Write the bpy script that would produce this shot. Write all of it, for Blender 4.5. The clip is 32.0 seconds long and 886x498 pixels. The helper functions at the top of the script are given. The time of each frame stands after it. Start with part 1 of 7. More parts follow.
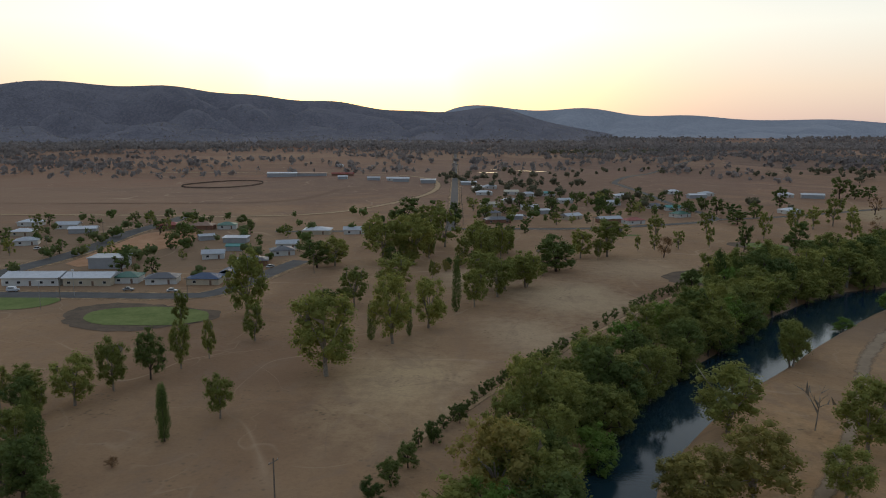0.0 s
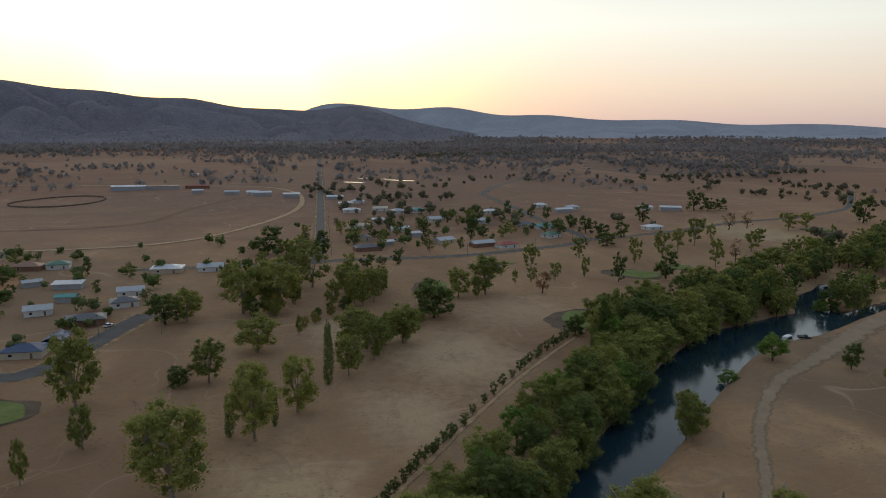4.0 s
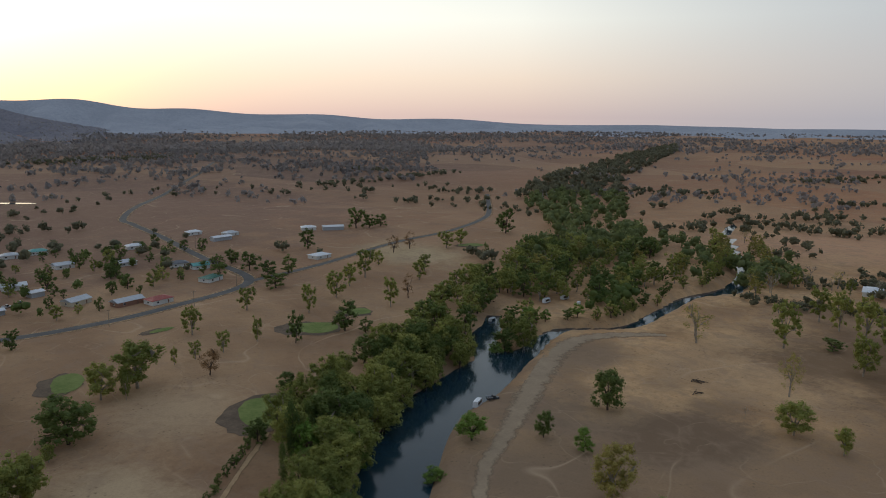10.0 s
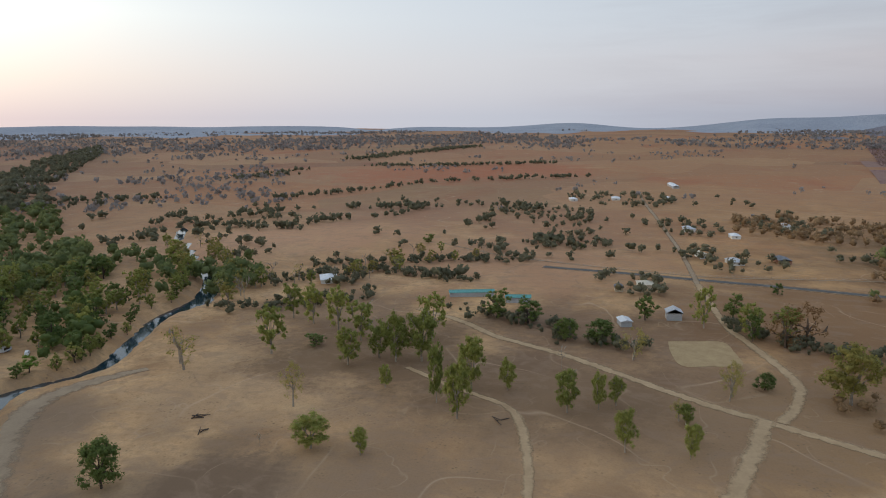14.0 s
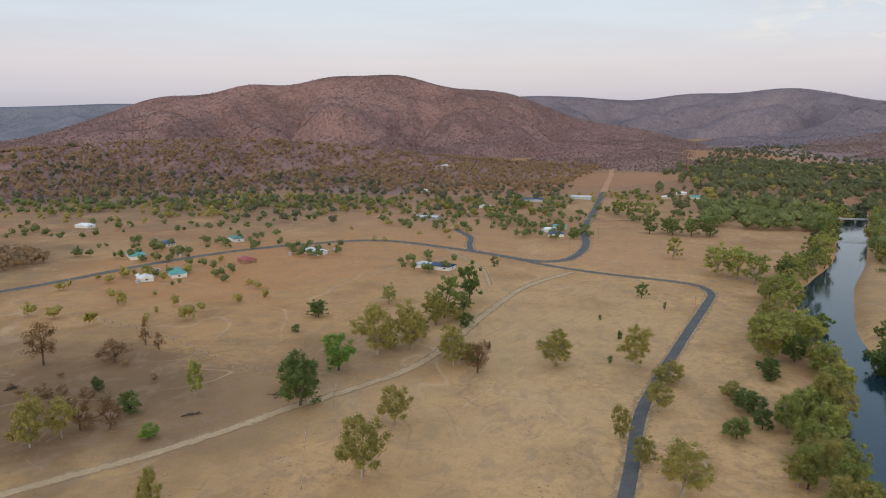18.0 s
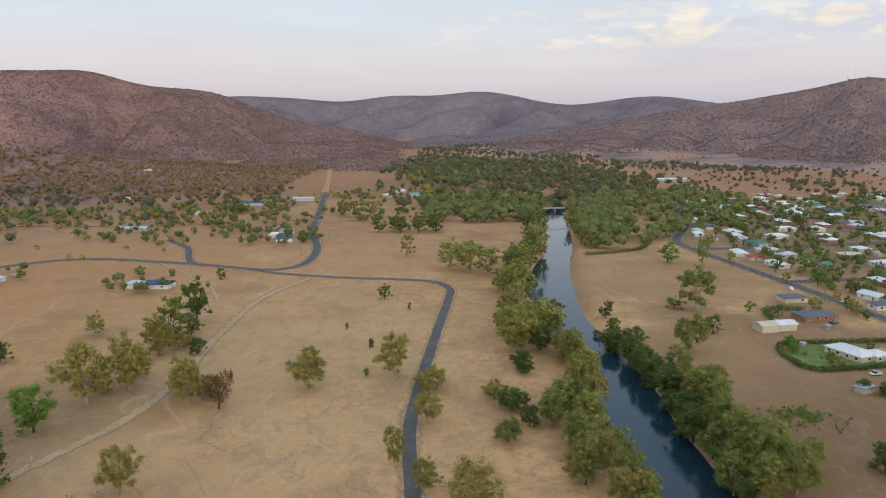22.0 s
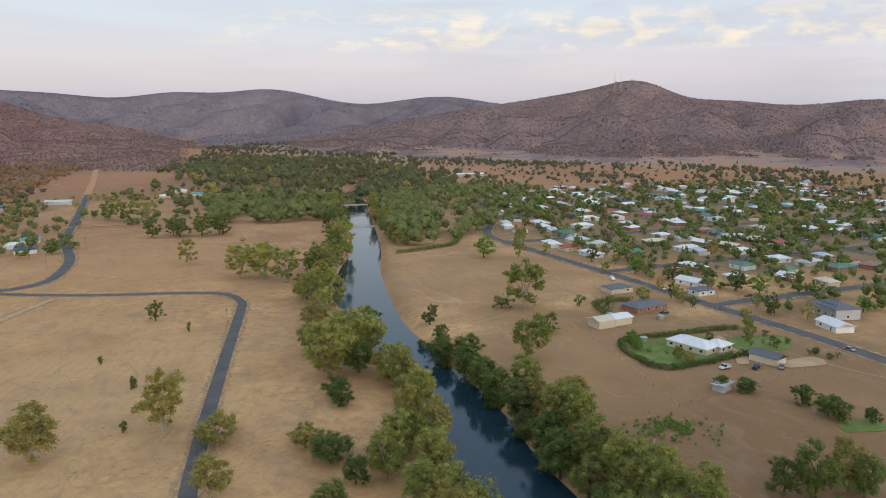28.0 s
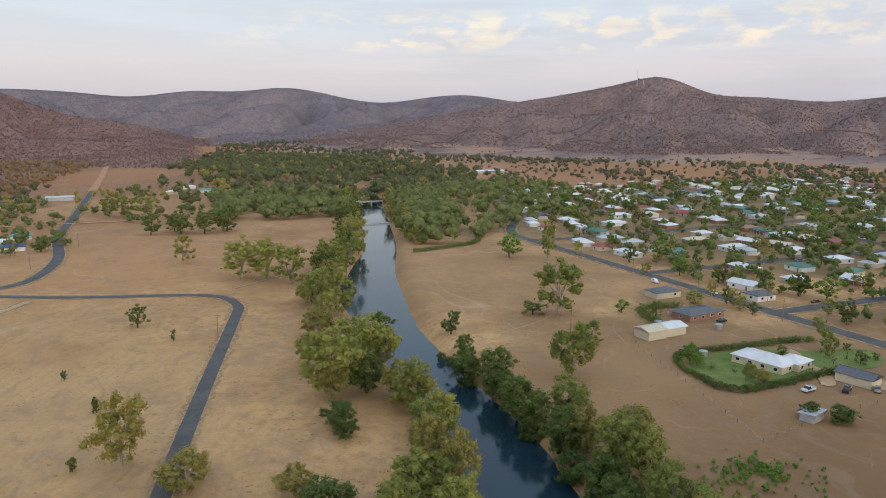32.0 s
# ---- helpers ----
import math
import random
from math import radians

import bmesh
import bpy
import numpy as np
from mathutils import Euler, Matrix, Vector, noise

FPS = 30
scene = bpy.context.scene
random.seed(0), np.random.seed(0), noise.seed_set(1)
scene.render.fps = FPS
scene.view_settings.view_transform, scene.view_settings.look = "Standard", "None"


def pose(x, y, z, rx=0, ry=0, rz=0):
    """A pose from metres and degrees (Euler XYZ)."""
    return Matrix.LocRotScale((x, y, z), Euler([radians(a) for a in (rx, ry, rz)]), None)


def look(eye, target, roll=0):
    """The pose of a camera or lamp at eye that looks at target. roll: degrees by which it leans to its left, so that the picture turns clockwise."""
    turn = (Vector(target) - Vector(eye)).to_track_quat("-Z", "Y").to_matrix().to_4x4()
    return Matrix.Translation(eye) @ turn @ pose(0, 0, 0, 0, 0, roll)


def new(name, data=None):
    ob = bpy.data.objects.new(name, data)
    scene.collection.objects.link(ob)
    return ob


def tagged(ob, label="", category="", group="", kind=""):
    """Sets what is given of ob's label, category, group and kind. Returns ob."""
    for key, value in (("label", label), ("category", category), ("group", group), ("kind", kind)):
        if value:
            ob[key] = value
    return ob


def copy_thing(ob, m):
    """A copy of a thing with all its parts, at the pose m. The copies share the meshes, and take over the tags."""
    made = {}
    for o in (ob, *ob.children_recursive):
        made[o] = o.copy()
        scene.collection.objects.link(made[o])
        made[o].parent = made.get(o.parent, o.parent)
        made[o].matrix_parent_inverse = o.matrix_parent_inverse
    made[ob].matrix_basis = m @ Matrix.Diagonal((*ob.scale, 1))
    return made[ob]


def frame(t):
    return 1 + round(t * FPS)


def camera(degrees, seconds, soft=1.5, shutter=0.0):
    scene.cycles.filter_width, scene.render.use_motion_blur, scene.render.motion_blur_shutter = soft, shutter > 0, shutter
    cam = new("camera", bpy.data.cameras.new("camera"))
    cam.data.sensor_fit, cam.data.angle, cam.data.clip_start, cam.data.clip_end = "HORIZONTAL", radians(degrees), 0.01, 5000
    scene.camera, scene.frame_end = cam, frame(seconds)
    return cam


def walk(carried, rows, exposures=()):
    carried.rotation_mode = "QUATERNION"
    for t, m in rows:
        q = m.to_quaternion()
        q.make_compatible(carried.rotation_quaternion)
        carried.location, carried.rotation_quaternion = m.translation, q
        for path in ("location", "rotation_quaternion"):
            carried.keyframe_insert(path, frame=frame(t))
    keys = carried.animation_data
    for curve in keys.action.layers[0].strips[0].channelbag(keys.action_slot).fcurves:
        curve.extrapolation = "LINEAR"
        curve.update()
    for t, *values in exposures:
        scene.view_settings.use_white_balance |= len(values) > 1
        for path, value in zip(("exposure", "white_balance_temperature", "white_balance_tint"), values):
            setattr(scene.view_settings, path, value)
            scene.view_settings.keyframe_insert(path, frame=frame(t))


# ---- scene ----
import itertools

from mathutils.bvhtree import BVHTree

# ---- camera and path ----
cam = camera(63.03, 32.0, soft=1.0)
PATH = [
    (0, (0.00, 0.00, 67.26), (0.00, 98.62, 50.69), 0.10),
    (0.5, (0.15, 3.50, 69.67), (0.08, 102.11, 53.06), 0.05),
    (1, (-0.19, 7.42, 71.76), (-0.29, 106.03, 55.12), 0.09),
    (1.5, (-0.40, 11.14, 73.94), (-0.52, 109.74, 57.24), 0.12),
    (2, (-0.71, 15.11, 76.14), (-0.85, 113.68, 59.32), 0.21),
    (2.5, (-0.88, 19.01, 78.37), (-1.01, 117.57, 61.43), 0.26),
    (3, (-0.06, 22.51, 80.65), (4.93, 120.93, 63.66), 0.20),
    (3.5, (-0.54, 26.55, 82.73), (11.75, 124.31, 65.67), 0.27),
    (4, (-0.35, 30.40, 84.86), (17.91, 127.23, 67.80), 0.31),
    (4.5, (-0.31, 34.37, 87.07), (25.59, 129.41, 69.86), 0.30),
    (6.5, (2.26, 50.40, 95.68), (47.44, 137.86, 78.05), 0.26),
    (7, (3.72, 54.41, 97.56), (48.78, 141.91, 79.86), 0.32),
    (7.5, (4.81, 58.46, 99.63), (49.87, 145.95, 81.86), 0.36),
    (8, (6.26, 61.97, 102.27), (52.55, 148.78, 84.31), 0.36),
    (8.5, (7.74, 65.80, 104.15), (57.97, 150.38, 86.20), 0.46),
    (9, (8.93, 70.56, 106.48), (63.11, 152.65, 88.43), 0.52),
    (9.5, (11.58, 74.12, 108.87), (68.87, 154.05, 90.71), 0.43),
    (10, (13.16, 78.49, 110.71), (73.49, 156.17, 92.65), 0.49),
    (10.5, (15.02, 83.07, 112.92), (75.44, 160.64, 94.68), 0.48),
    (11, (16.83, 86.94, 114.11), (77.22, 164.49, 95.75), 0.48),
    (11.5, (19.99, 90.18, 113.88), (82.35, 166.21, 95.67), 0.35),
    (12, (23.10, 93.98, 113.70), (92.12, 164.01, 95.49), 0.17),
    (12.5, (26.44, 97.80, 113.79), (104.31, 157.83, 95.58), 0.03),
    (13, (30.79, 102.72, 113.01), (117.29, 149.49, 94.81), 0.06),
    (13.5, (34.45, 107.18, 112.37), (127.56, 138.85, 94.29), -0.03),
    (14, (38.72, 110.31, 111.95), (135.84, 125.86, 93.90), -0.28),
    (14.5, (42.85, 112.69, 111.89), (141.14, 109.92, 93.69), -0.56),
    (16.5, (66.87, 115.16, 107.58), (135.99, 45.17, 89.60), -0.10),
    (17, (70.86, 113.96, 106.54), (125.72, 32.27, 88.73), -0.15),
    (17.5, (74.40, 113.28, 106.66), (112.91, 22.74, 88.78), -0.14),
    (18, (79.22, 111.02, 106.16), (110.44, 17.71, 88.31), -0.10),
    (18.5, (82.23, 108.62, 106.40), (106.81, 13.36, 88.50), -0.15),
    (19, (84.89, 105.62, 106.39), (98.64, 8.19, 88.51), -0.24),
    (19.5, (87.00, 102.26, 106.16), (88.22, 3.87, 88.34), -0.37),
    (20, (90.42, 98.36, 105.84), (84.57, 0.12, 88.09), -0.33),
    (20.5, (92.49, 94.46, 105.45), (86.30, -3.76, 87.73), -0.26),
    (21, (93.61, 90.31, 104.78), (87.29, -7.90, 87.03), -0.22),
    (21.5, (93.93, 86.33, 103.90), (87.58, -11.88, 86.18), -0.18),
    (22, (94.23, 81.57, 102.73), (87.41, -16.61, 85.02), -0.14),
    (22.5, (94.49, 76.63, 101.55), (78.29, -20.46, 83.89), -0.11),
    (23, (95.49, 71.85, 101.25), (78.56, -25.11, 83.56), 0.01),
    (23.5, (95.32, 66.66, 101.09), (78.22, -30.26, 83.37), 0.08),
    (24, (94.84, 61.80, 100.28), (77.62, -35.10, 82.58), 0.06),
    (24.5, (93.67, 56.89, 98.97), (72.14, -39.15, 81.27), -0.01),
    (25, (93.09, 51.85, 97.84), (60.78, -41.14, 80.24), 0.01),
    (25.5, (93.20, 46.14, 96.50), (59.78, -46.46, 78.96), 0.03),
    (27.5, (88.54, 24.92, 91.82), (54.65, -67.51, 74.25), 0.12),
    (28, (87.15, 19.62, 90.42), (53.12, -72.77, 72.93), 0.18),
    (28.5, (85.82, 14.22, 88.91), (51.67, -78.14, 71.50), 0.26),
    (29, (84.17, 9.10, 87.81), (49.99, -83.24, 70.35), 0.26),
    (29.5, (83.08, 4.28, 87.02), (48.79, -88.02, 69.53), 0.22),
    (30, (81.51, -1.13, 85.86), (47.25, -93.43, 68.33), 0.21),
    (30.5, (79.71, -5.68, 84.69), (45.56, -98.02, 67.20), 0.16),
    (31, (78.13, -11.03, 83.62), (44.05, -103.40, 66.10), 0.16),
    (31.5, (76.46, -16.07, 82.38), (44.48, -109.20, 64.93), 0.13),
    (32, (74.57, -21.42, 81.62), (42.78, -114.61, 64.19), 0.12),
]

EXPOSURE = [(0, -1.08), (4.5, -1.08), (7, -1.05), (9, -0.95), (11.5, -0.82), (14, -0.4), (16.5, 0.03), (32, 0.08)]
walk(cam, [(t, look(eye, target, roll)) for t, eye, target, roll in PATH], EXPOSURE)

# ---- sky and sun ----
SUN_AZ, SUN_EL = radians(-6.4), radians(3.0)
sun_dir = Vector((math.sin(SUN_AZ) * math.cos(SUN_EL), math.cos(SUN_AZ) * math.cos(SUN_EL), math.sin(SUN_EL)))


def ramp(nt, source, stops, interp="LINEAR"):
    node = nt.nodes.new("ShaderNodeValToRGB")
    el = node.color_ramp.elements
    node.color_ramp.interpolation = interp
    while len(el) < len(stops):
        el.new(0.5)
    for e, (p, c) in zip(el, stops):
        e.position, e.color = p, (*c, 1) if len(c) == 3 else c
    nt.links.new(source, node.inputs[0])
    return node.outputs[0]


def maths(nt, op, a, b=None, c=None, clamp=False):
    node = nt.nodes.new("ShaderNodeMath")
    node.operation, node.use_clamp = op, clamp
    for n, v in enumerate((a, b, c)):
        if v is None:
            continue
        if isinstance(v, (int, float)):
            node.inputs[n].default_value = v
        else:
            nt.links.new(v, node.inputs[n])
    return node.outputs[0]


def mix(nt, fac, a, b, mode="MIX"):
    node = nt.nodes.new("ShaderNodeMix")
    node.data_type, node.blend_type = "RGBA", mode
    for n, v in ((0, fac), (6, a), (7, b)):
        if isinstance(v, (int, float)):
            node.inputs[n].default_value = v
        elif isinstance(v, tuple):
            node.inputs[n].default_value = (*v, 1)
        else:
            nt.links.new(v, node.inputs[n])
    return node.outputs[2]


def noise_tex(nt, vector, scale, detail=4, rough=0.55, dist=0.0):
    node = nt.nodes.new("ShaderNodeTexNoise")
    node.inputs["Scale"].default_value, node.inputs["Detail"].default_value = scale, detail
    node.inputs["Roughness"].default_value, node.inputs["Distortion"].default_value = rough, dist
    if vector is not None:
        nt.links.new(vector, node.inputs["Vector"])
    return node.outputs["Fac"]


def scaled(nt, vector, scale):
    node = nt.nodes.new("ShaderNodeVectorMath")
    node.operation = "MULTIPLY"
    nt.links.new(vector, node.inputs[0])
    node.inputs[1].default_value = scale
    return node.outputs[0]


def dot(nt, vector, other):
    node = nt.nodes.new("ShaderNodeVectorMath")
    node.operation = "DOT_PRODUCT"
    nt.links.new(vector, node.inputs[0])
    node.inputs[1].default_value = other
    return node.outputs["Value"]


def build_world():
    world = bpy.data.worlds.new("dusk_sky")
    scene.world = world
    world.use_nodes = True
    nt = world.node_tree
    back = nt.nodes["Background"]
    way = nt.nodes.new("ShaderNodeTexCoord").outputs["Generated"]
    sep = nt.nodes.new("ShaderNodeSeparateXYZ")
    nt.links.new(way, sep.inputs[0])
    height = maths(nt, "MAXIMUM", sep.outputs[2], 0.0)
    # west horizon is warm and bright, east is lilac and blue
    west = ramp(nt, maths(nt, "MULTIPLY", height, 2.0), [(0.0, (1.32, 1.04, 0.98)), (0.1, (1.72, 1.44, 1.22)), (0.25, (1.95, 1.93, 1.75)), (0.5, (1.5, 1.64, 1.7)), (1.0, (0.84, 0.92, 1.02))])
    east = ramp(nt, maths(nt, "MULTIPLY", height, 2.0), [(0.0, (0.36, 0.41, 0.53)), (0.07, (0.49, 0.5, 0.61)), (0.14, (0.58, 0.55, 0.64)), (0.24, (0.56, 0.6, 0.71)), (0.45, (0.52, 0.62, 0.72)), (0.75, (0.39, 0.57, 0.78)), (1.0, (0.42, 0.59, 0.86))])
    facing = dot(nt, way, (math.sin(SUN_AZ), math.cos(SUN_AZ), 0))
    side = nt.nodes.new("ShaderNodeMapRange")
    side.interpolation_type = "SMOOTHSTEP"
    nt.links.new(facing, side.inputs[0])
    side.inputs[1].default_value, side.inputs[2].default_value = -0.55, 1.0
    warm_side = maths(nt, "POWER", side.outputs[0], 1.35)
    sky = mix(nt, warm_side, east, west)
    # a paler, cooler quarter between the glow and the evening blue
    between = maths(nt, "SUBTRACT", 1.0, maths(nt, "POWER", maths(nt, "DIVIDE", maths(nt, "ADD", facing, -0.02), 0.62), 2.0), clamp=True)
    sky = mix(nt, maths(nt, "MULTIPLY", between, 0.6), sky, (0.78, 0.86, 0.99))
    toward = maths(nt, "MAXIMUM", dot(nt, way, (math.sin(SUN_AZ), math.cos(SUN_AZ), 0.03)), 0.0)
    glow = maths(nt, "MULTIPLY", maths(nt, "POWER", toward, 30.0), 2.2)
    warmth = ramp(nt, maths(nt, "MULTIPLY", height, 4.0), [(0.12, (1.0, 0.7, 0.12)), (0.5, (1.0, 0.88, 0.5)), (1.0, (1.0, 0.95, 0.8))])
    sky = mix(nt, 1.0, sky, mix(nt, glow, (0, 0, 0), warmth), "ADD")
    core = maths(nt, "MULTIPLY", maths(nt, "POWER", toward, 260.0), 6.0)
    sky = mix(nt, 1.0, sky, mix(nt, core, (0, 0, 0), mix(nt, 0.35, warmth, (1.0, 0.85, 0.5))), "ADD")
    # low cumulus and thin streaks away from the sun
    away = maths(nt, "SUBTRACT", 1.0, side.outputs[0], clamp=True)
    away = maths(nt, "MULTIPLY", maths(nt, "SUBTRACT", away, 0.74, clamp=True), 5.0, clamp=True)
    puff = noise_tex(nt, scaled(nt, way, (1.0, 1.0, 2.4)), 19.0, 6, 0.55, 0.3)
    puff = ramp(nt, puff, [(0.47, (0, 0, 0)), (0.6, (1, 1, 1))])
    belt = ramp(nt, height, [(0.088, (0, 0, 0)), (0.1, (1, 1, 1)), (0.13, (0.8, 0.8, 0.8)), (0.15, (0, 0, 0))])
    quarter = maths(nt, "MULTIPLY", maths(nt, "SUBTRACT", dot(nt, way, (math.sin(radians(226)), math.cos(radians(226)), 0)), 0.7), 6.0, clamp=True)
    puff = maths(nt, "MULTIPLY", maths(nt, "MULTIPLY", puff, belt), quarter)
    sky = mix(nt, puff, sky, (0.86, 0.74, 0.62))
    streak = noise_tex(nt, scaled(nt, way, (1.0, 1.0, 9.0)), 3.2, 5, 0.6, 0.2)
    streak = ramp(nt, streak, [(0.42, (0, 0, 0)), (0.66, (1, 1, 1))])
    sky = mix(nt, maths(nt, "MULTIPLY", maths(nt, "MULTIPLY", streak, away), maths(nt, "ADD", maths(nt, "MULTIPLY", quarter, 0.4), 0.3)), sky, (0.47, 0.47, 0.57))
    tex = nt.nodes.new("ShaderNodeTexSky")
    tex.sky_type, tex.sun_disc = "NISHITA", False
    tex.sun_elevation, tex.sun_rotation = SUN_EL, SUN_AZ
    sky = mix(nt, 0.05, sky, tex.outputs[0], "ADD")
    nt.links.new(sky, back.inputs[0])
    back.inputs[1].default_value = 1.0


build_world()
lamp = bpy.data.lights.new("sun", "SUN")
lamp.energy, lamp.angle, lamp.color = 0.8, radians(14.0), (1.0, 0.78, 0.6)
new("sun", lamp).matrix_world = look((0, 3000, 200), Vector((0, 3000, 200)) - sun_dir * 100)


# ---- materials ----
def material(name):
    mat = bpy.data.materials.new(name)
    mat.use_nodes = True
    nt = mat.node_tree
    return mat, nt, nt.nodes["Principled BSDF"]


def position(nt):
    return nt.nodes.new("ShaderNodeNewGeometry").outputs["Position"]


def bump(nt, bsdf, height, strength, distance=0.1):
    node = nt.nodes.new("ShaderNodeBump")
    node.inputs["Strength"].default_value, node.inputs["Distance"].default_value = strength, distance
    nt.links.new(height, node.inputs["Height"])
    nt.links.new(node.outputs[0], bsdf.inputs["Normal"])


def rough_mat(name, a, b, scale=1.0, rough=0.9, grain=0.3, detail=5, fine=6.0, spec=0.2):
    """Two colours in large stains with a finer grain and relief."""
    mat, nt, bsdf = material(name)
    pos = position(nt)
    big, small = noise_tex(nt, pos, scale, detail), noise_tex(nt, pos, scale * fine, 3)
    fac = ramp(nt, maths(nt, "ADD", maths(nt, "MULTIPLY", big, 0.65), maths(nt, "MULTIPLY", small, 0.35)), [(0.35, (0, 0, 0)), (0.65, (1, 1, 1))])
    nt.links.new(mix(nt, fac, a, b), bsdf.inputs["Base Color"])
    bsdf.inputs["Roughness"].default_value = rough
    bsdf.inputs["Specular IOR Level"].default_value = spec
    bump(nt, bsdf, small, grain)
    return mat


def leaf_mat(name, a, b, through_light=0.42):
    """Leaves that differ from tree to tree and from clump to clump."""
    mat, nt, bsdf = material(name)
    info = nt.nodes.new("ShaderNodeObjectInfo").outputs["Random"]
    geo = nt.nodes.new("ShaderNodeNewGeometry")
    island = geo.outputs["Random Per Island"]
    patch = noise_tex(nt, geo.outputs["Position"], 0.35, 2)
    fac = maths(nt, "ADD", maths(nt, "MULTIPLY", info, 0.5), maths(nt, "ADD", maths(nt, "MULTIPLY", island, 0.3), maths(nt, "MULTIPLY", maths(nt, "SUBTRACT", patch, 0.3), 0.7)), clamp=True)
    col = mix(nt, fac, a, b)
    nt.links.new(col, bsdf.inputs["Base Color"])
    bsdf.inputs["Roughness"].default_value = 0.75
    bsdf.inputs["Specular IOR Level"].default_value = 0.2
    thin = nt.nodes.new("ShaderNodeBsdfTranslucent")
    nt.links.new(col, thin.inputs[0])
    blend = nt.nodes.new("ShaderNodeMixShader")
    blend.inputs[0].default_value = through_light
    nt.links.new(bsdf.outputs[0], blend.inputs[1])
    nt.links.new(thin.outputs[0], blend.inputs[2])
    nt.links.new(blend.outputs[0], nt.nodes["Material Output"].inputs[0])
    return mat


def ground_mat():
    mat, nt, bsdf = material("dry_grass_ground")
    pos = position(nt)
    flat = scaled(nt, pos, (1, 1, 0))
    big = noise_tex(nt, flat, 0.004, 5, 0.6)
    mid = noise_tex(nt, flat, 0.022, 5, 0.55)
    small = noise_tex(nt, flat, 0.25, 5, 0.65)
    fine = noise_tex(nt, flat, 1.1, 4, 0.7)
    tan = mix(nt, ramp(nt, mid, [(0.36, (0, 0, 0)), (0.64, (1, 1, 1))]), (0.41, 0.25, 0.13), (0.66, 0.44, 0.245))
    tan = mix(nt, ramp(nt, small, [(0.46, (0, 0, 0)), (0.72, (0.75, 0.75, 0.75))]), tan, (0.26, 0.17, 0.1))
    tan = mix(nt, ramp(nt, noise_tex(nt, flat, 0.07, 5, 0.6), [(0.5, (0, 0, 0)), (0.72, (0.5, 0.5, 0.5))]), tan, (0.6, 0.46, 0.29))
    red = mix(nt, ramp(nt, small, [(0.3, (0, 0, 0)), (0.7, (1, 1, 1))]), (0.33, 0.18, 0.11), (0.45, 0.265, 0.165))
    # the western plain's darker brown carries purple-grey haze, the north is rust red
    split = nt.nodes.new("ShaderNodeSeparateXYZ")
    nt.links.new(pos, split.inputs[0])
    west = nt.nodes.new("ShaderNodeMapRange")
    west.interpolation_type = "SMOOTHSTEP"
    nt.links.new(maths(nt, "SUBTRACT", split.outputs[1], maths(nt, "MULTIPLY", split.outputs[0], 0.45)), west.inputs[0])
    west.inputs[1].default_value, west.inputs[2].default_value = 250, 900
    brown = mix(nt, ramp(nt, mid, [(0.3, (0, 0, 0)), (0.7, (1, 1, 1))]), (0.17, 0.11, 0.095), (0.26, 0.17, 0.145))
    red = mix(nt, west.outputs[0], red, brown)
    rust = ramp(nt, noise_tex(nt, scaled(nt, flat, (0.35, 1, 0)), 0.006, 4, 0.6), [(0.55, (0, 0, 0)), (0.66, (1, 1, 1))])
    red = mix(nt, maths(nt, "MULTIPLY", rust, maths(nt, "SUBTRACT", 1.0, west.outputs[0])), red, (0.36, 0.145, 0.09))
    orange = ramp(nt, noise_tex(nt, flat, 0.009, 4, 0.6), [(0.48, (0, 0, 0)), (0.68, (0.75, 0.75, 0.75))])
    slope = nt.nodes.new("ShaderNodeVectorMath")
    slope.operation = "DISTANCE"
    nt.links.new(flat, slope.inputs[0])
    slope.inputs[1].default_value = (360, -260, 0)
    warm = nt.nodes.new("ShaderNodeMapRange")
    nt.links.new(slope.outputs["Value"], warm.inputs[0])
    warm.inputs[1].default_value, warm.inputs[2].default_value = 420, 120
    orange = maths(nt, "ADD", orange, maths(nt, "MULTIPLY", warm.outputs[0], maths(nt, "ADD", mid, 0.15)), clamp=True)
    tan = mix(nt, orange, tan, (0.45, 0.275, 0.145))
    stain = ramp(nt, noise_tex(nt, flat, 0.035, 5, 0.6, 0.2), [(0.48, (0, 0, 0)), (0.7, (0.75, 0.75, 0.75))])
    tan = mix(nt, stain, tan, (0.27, 0.16, 0.09))
    sep2 = nt.nodes.new("ShaderNodeSeparateXYZ")
    nt.links.new(pos, sep2.inputs[0])
    golf = nt.nodes.new("ShaderNodeMapRange")
    golf.interpolation_type = "SMOOTHSTEP"
    nt.links.new(maths(nt, "ADD", maths(nt, "SUBTRACT", sep2.outputs[1], maths(nt, "MULTIPLY", sep2.outputs[0], 0.9)), maths(nt, "MULTIPLY", mid, 60.0)), golf.inputs[0])
    golf.inputs[1].default_value, golf.inputs[2].default_value = 60, 200
    fair = mix(nt, ramp(nt, noise_tex(nt, scaled(nt, flat, (1.0, 0.5, 0)), 0.012, 5, 0.6, 0.5), [(0.35, (0, 0, 0)), (0.7, (1, 1, 1))]), (0.2, 0.125, 0.085), (0.42, 0.29, 0.185))
    tan = mix(nt, maths(nt, "MULTIPLY", golf.outputs[0], 0.8), tan, fair)
    # mown lines across the paddock
    lines = nt.nodes.new("ShaderNodeTexWave")
    lines.inputs["Scale"].default_value, lines.inputs["Distortion"].default_value, lines.inputs["Detail"].default_value = 0.075, 2.0, 2
    lines.inputs["Detail Scale"].default_value = 0.3
    turned = nt.nodes.new("ShaderNodeVectorRotate")
    turned.inputs["Angle"].default_value = radians(19)
    turned.rotation_type = "Z_AXIS"
    nt.links.new(flat, turned.inputs["Vector"])
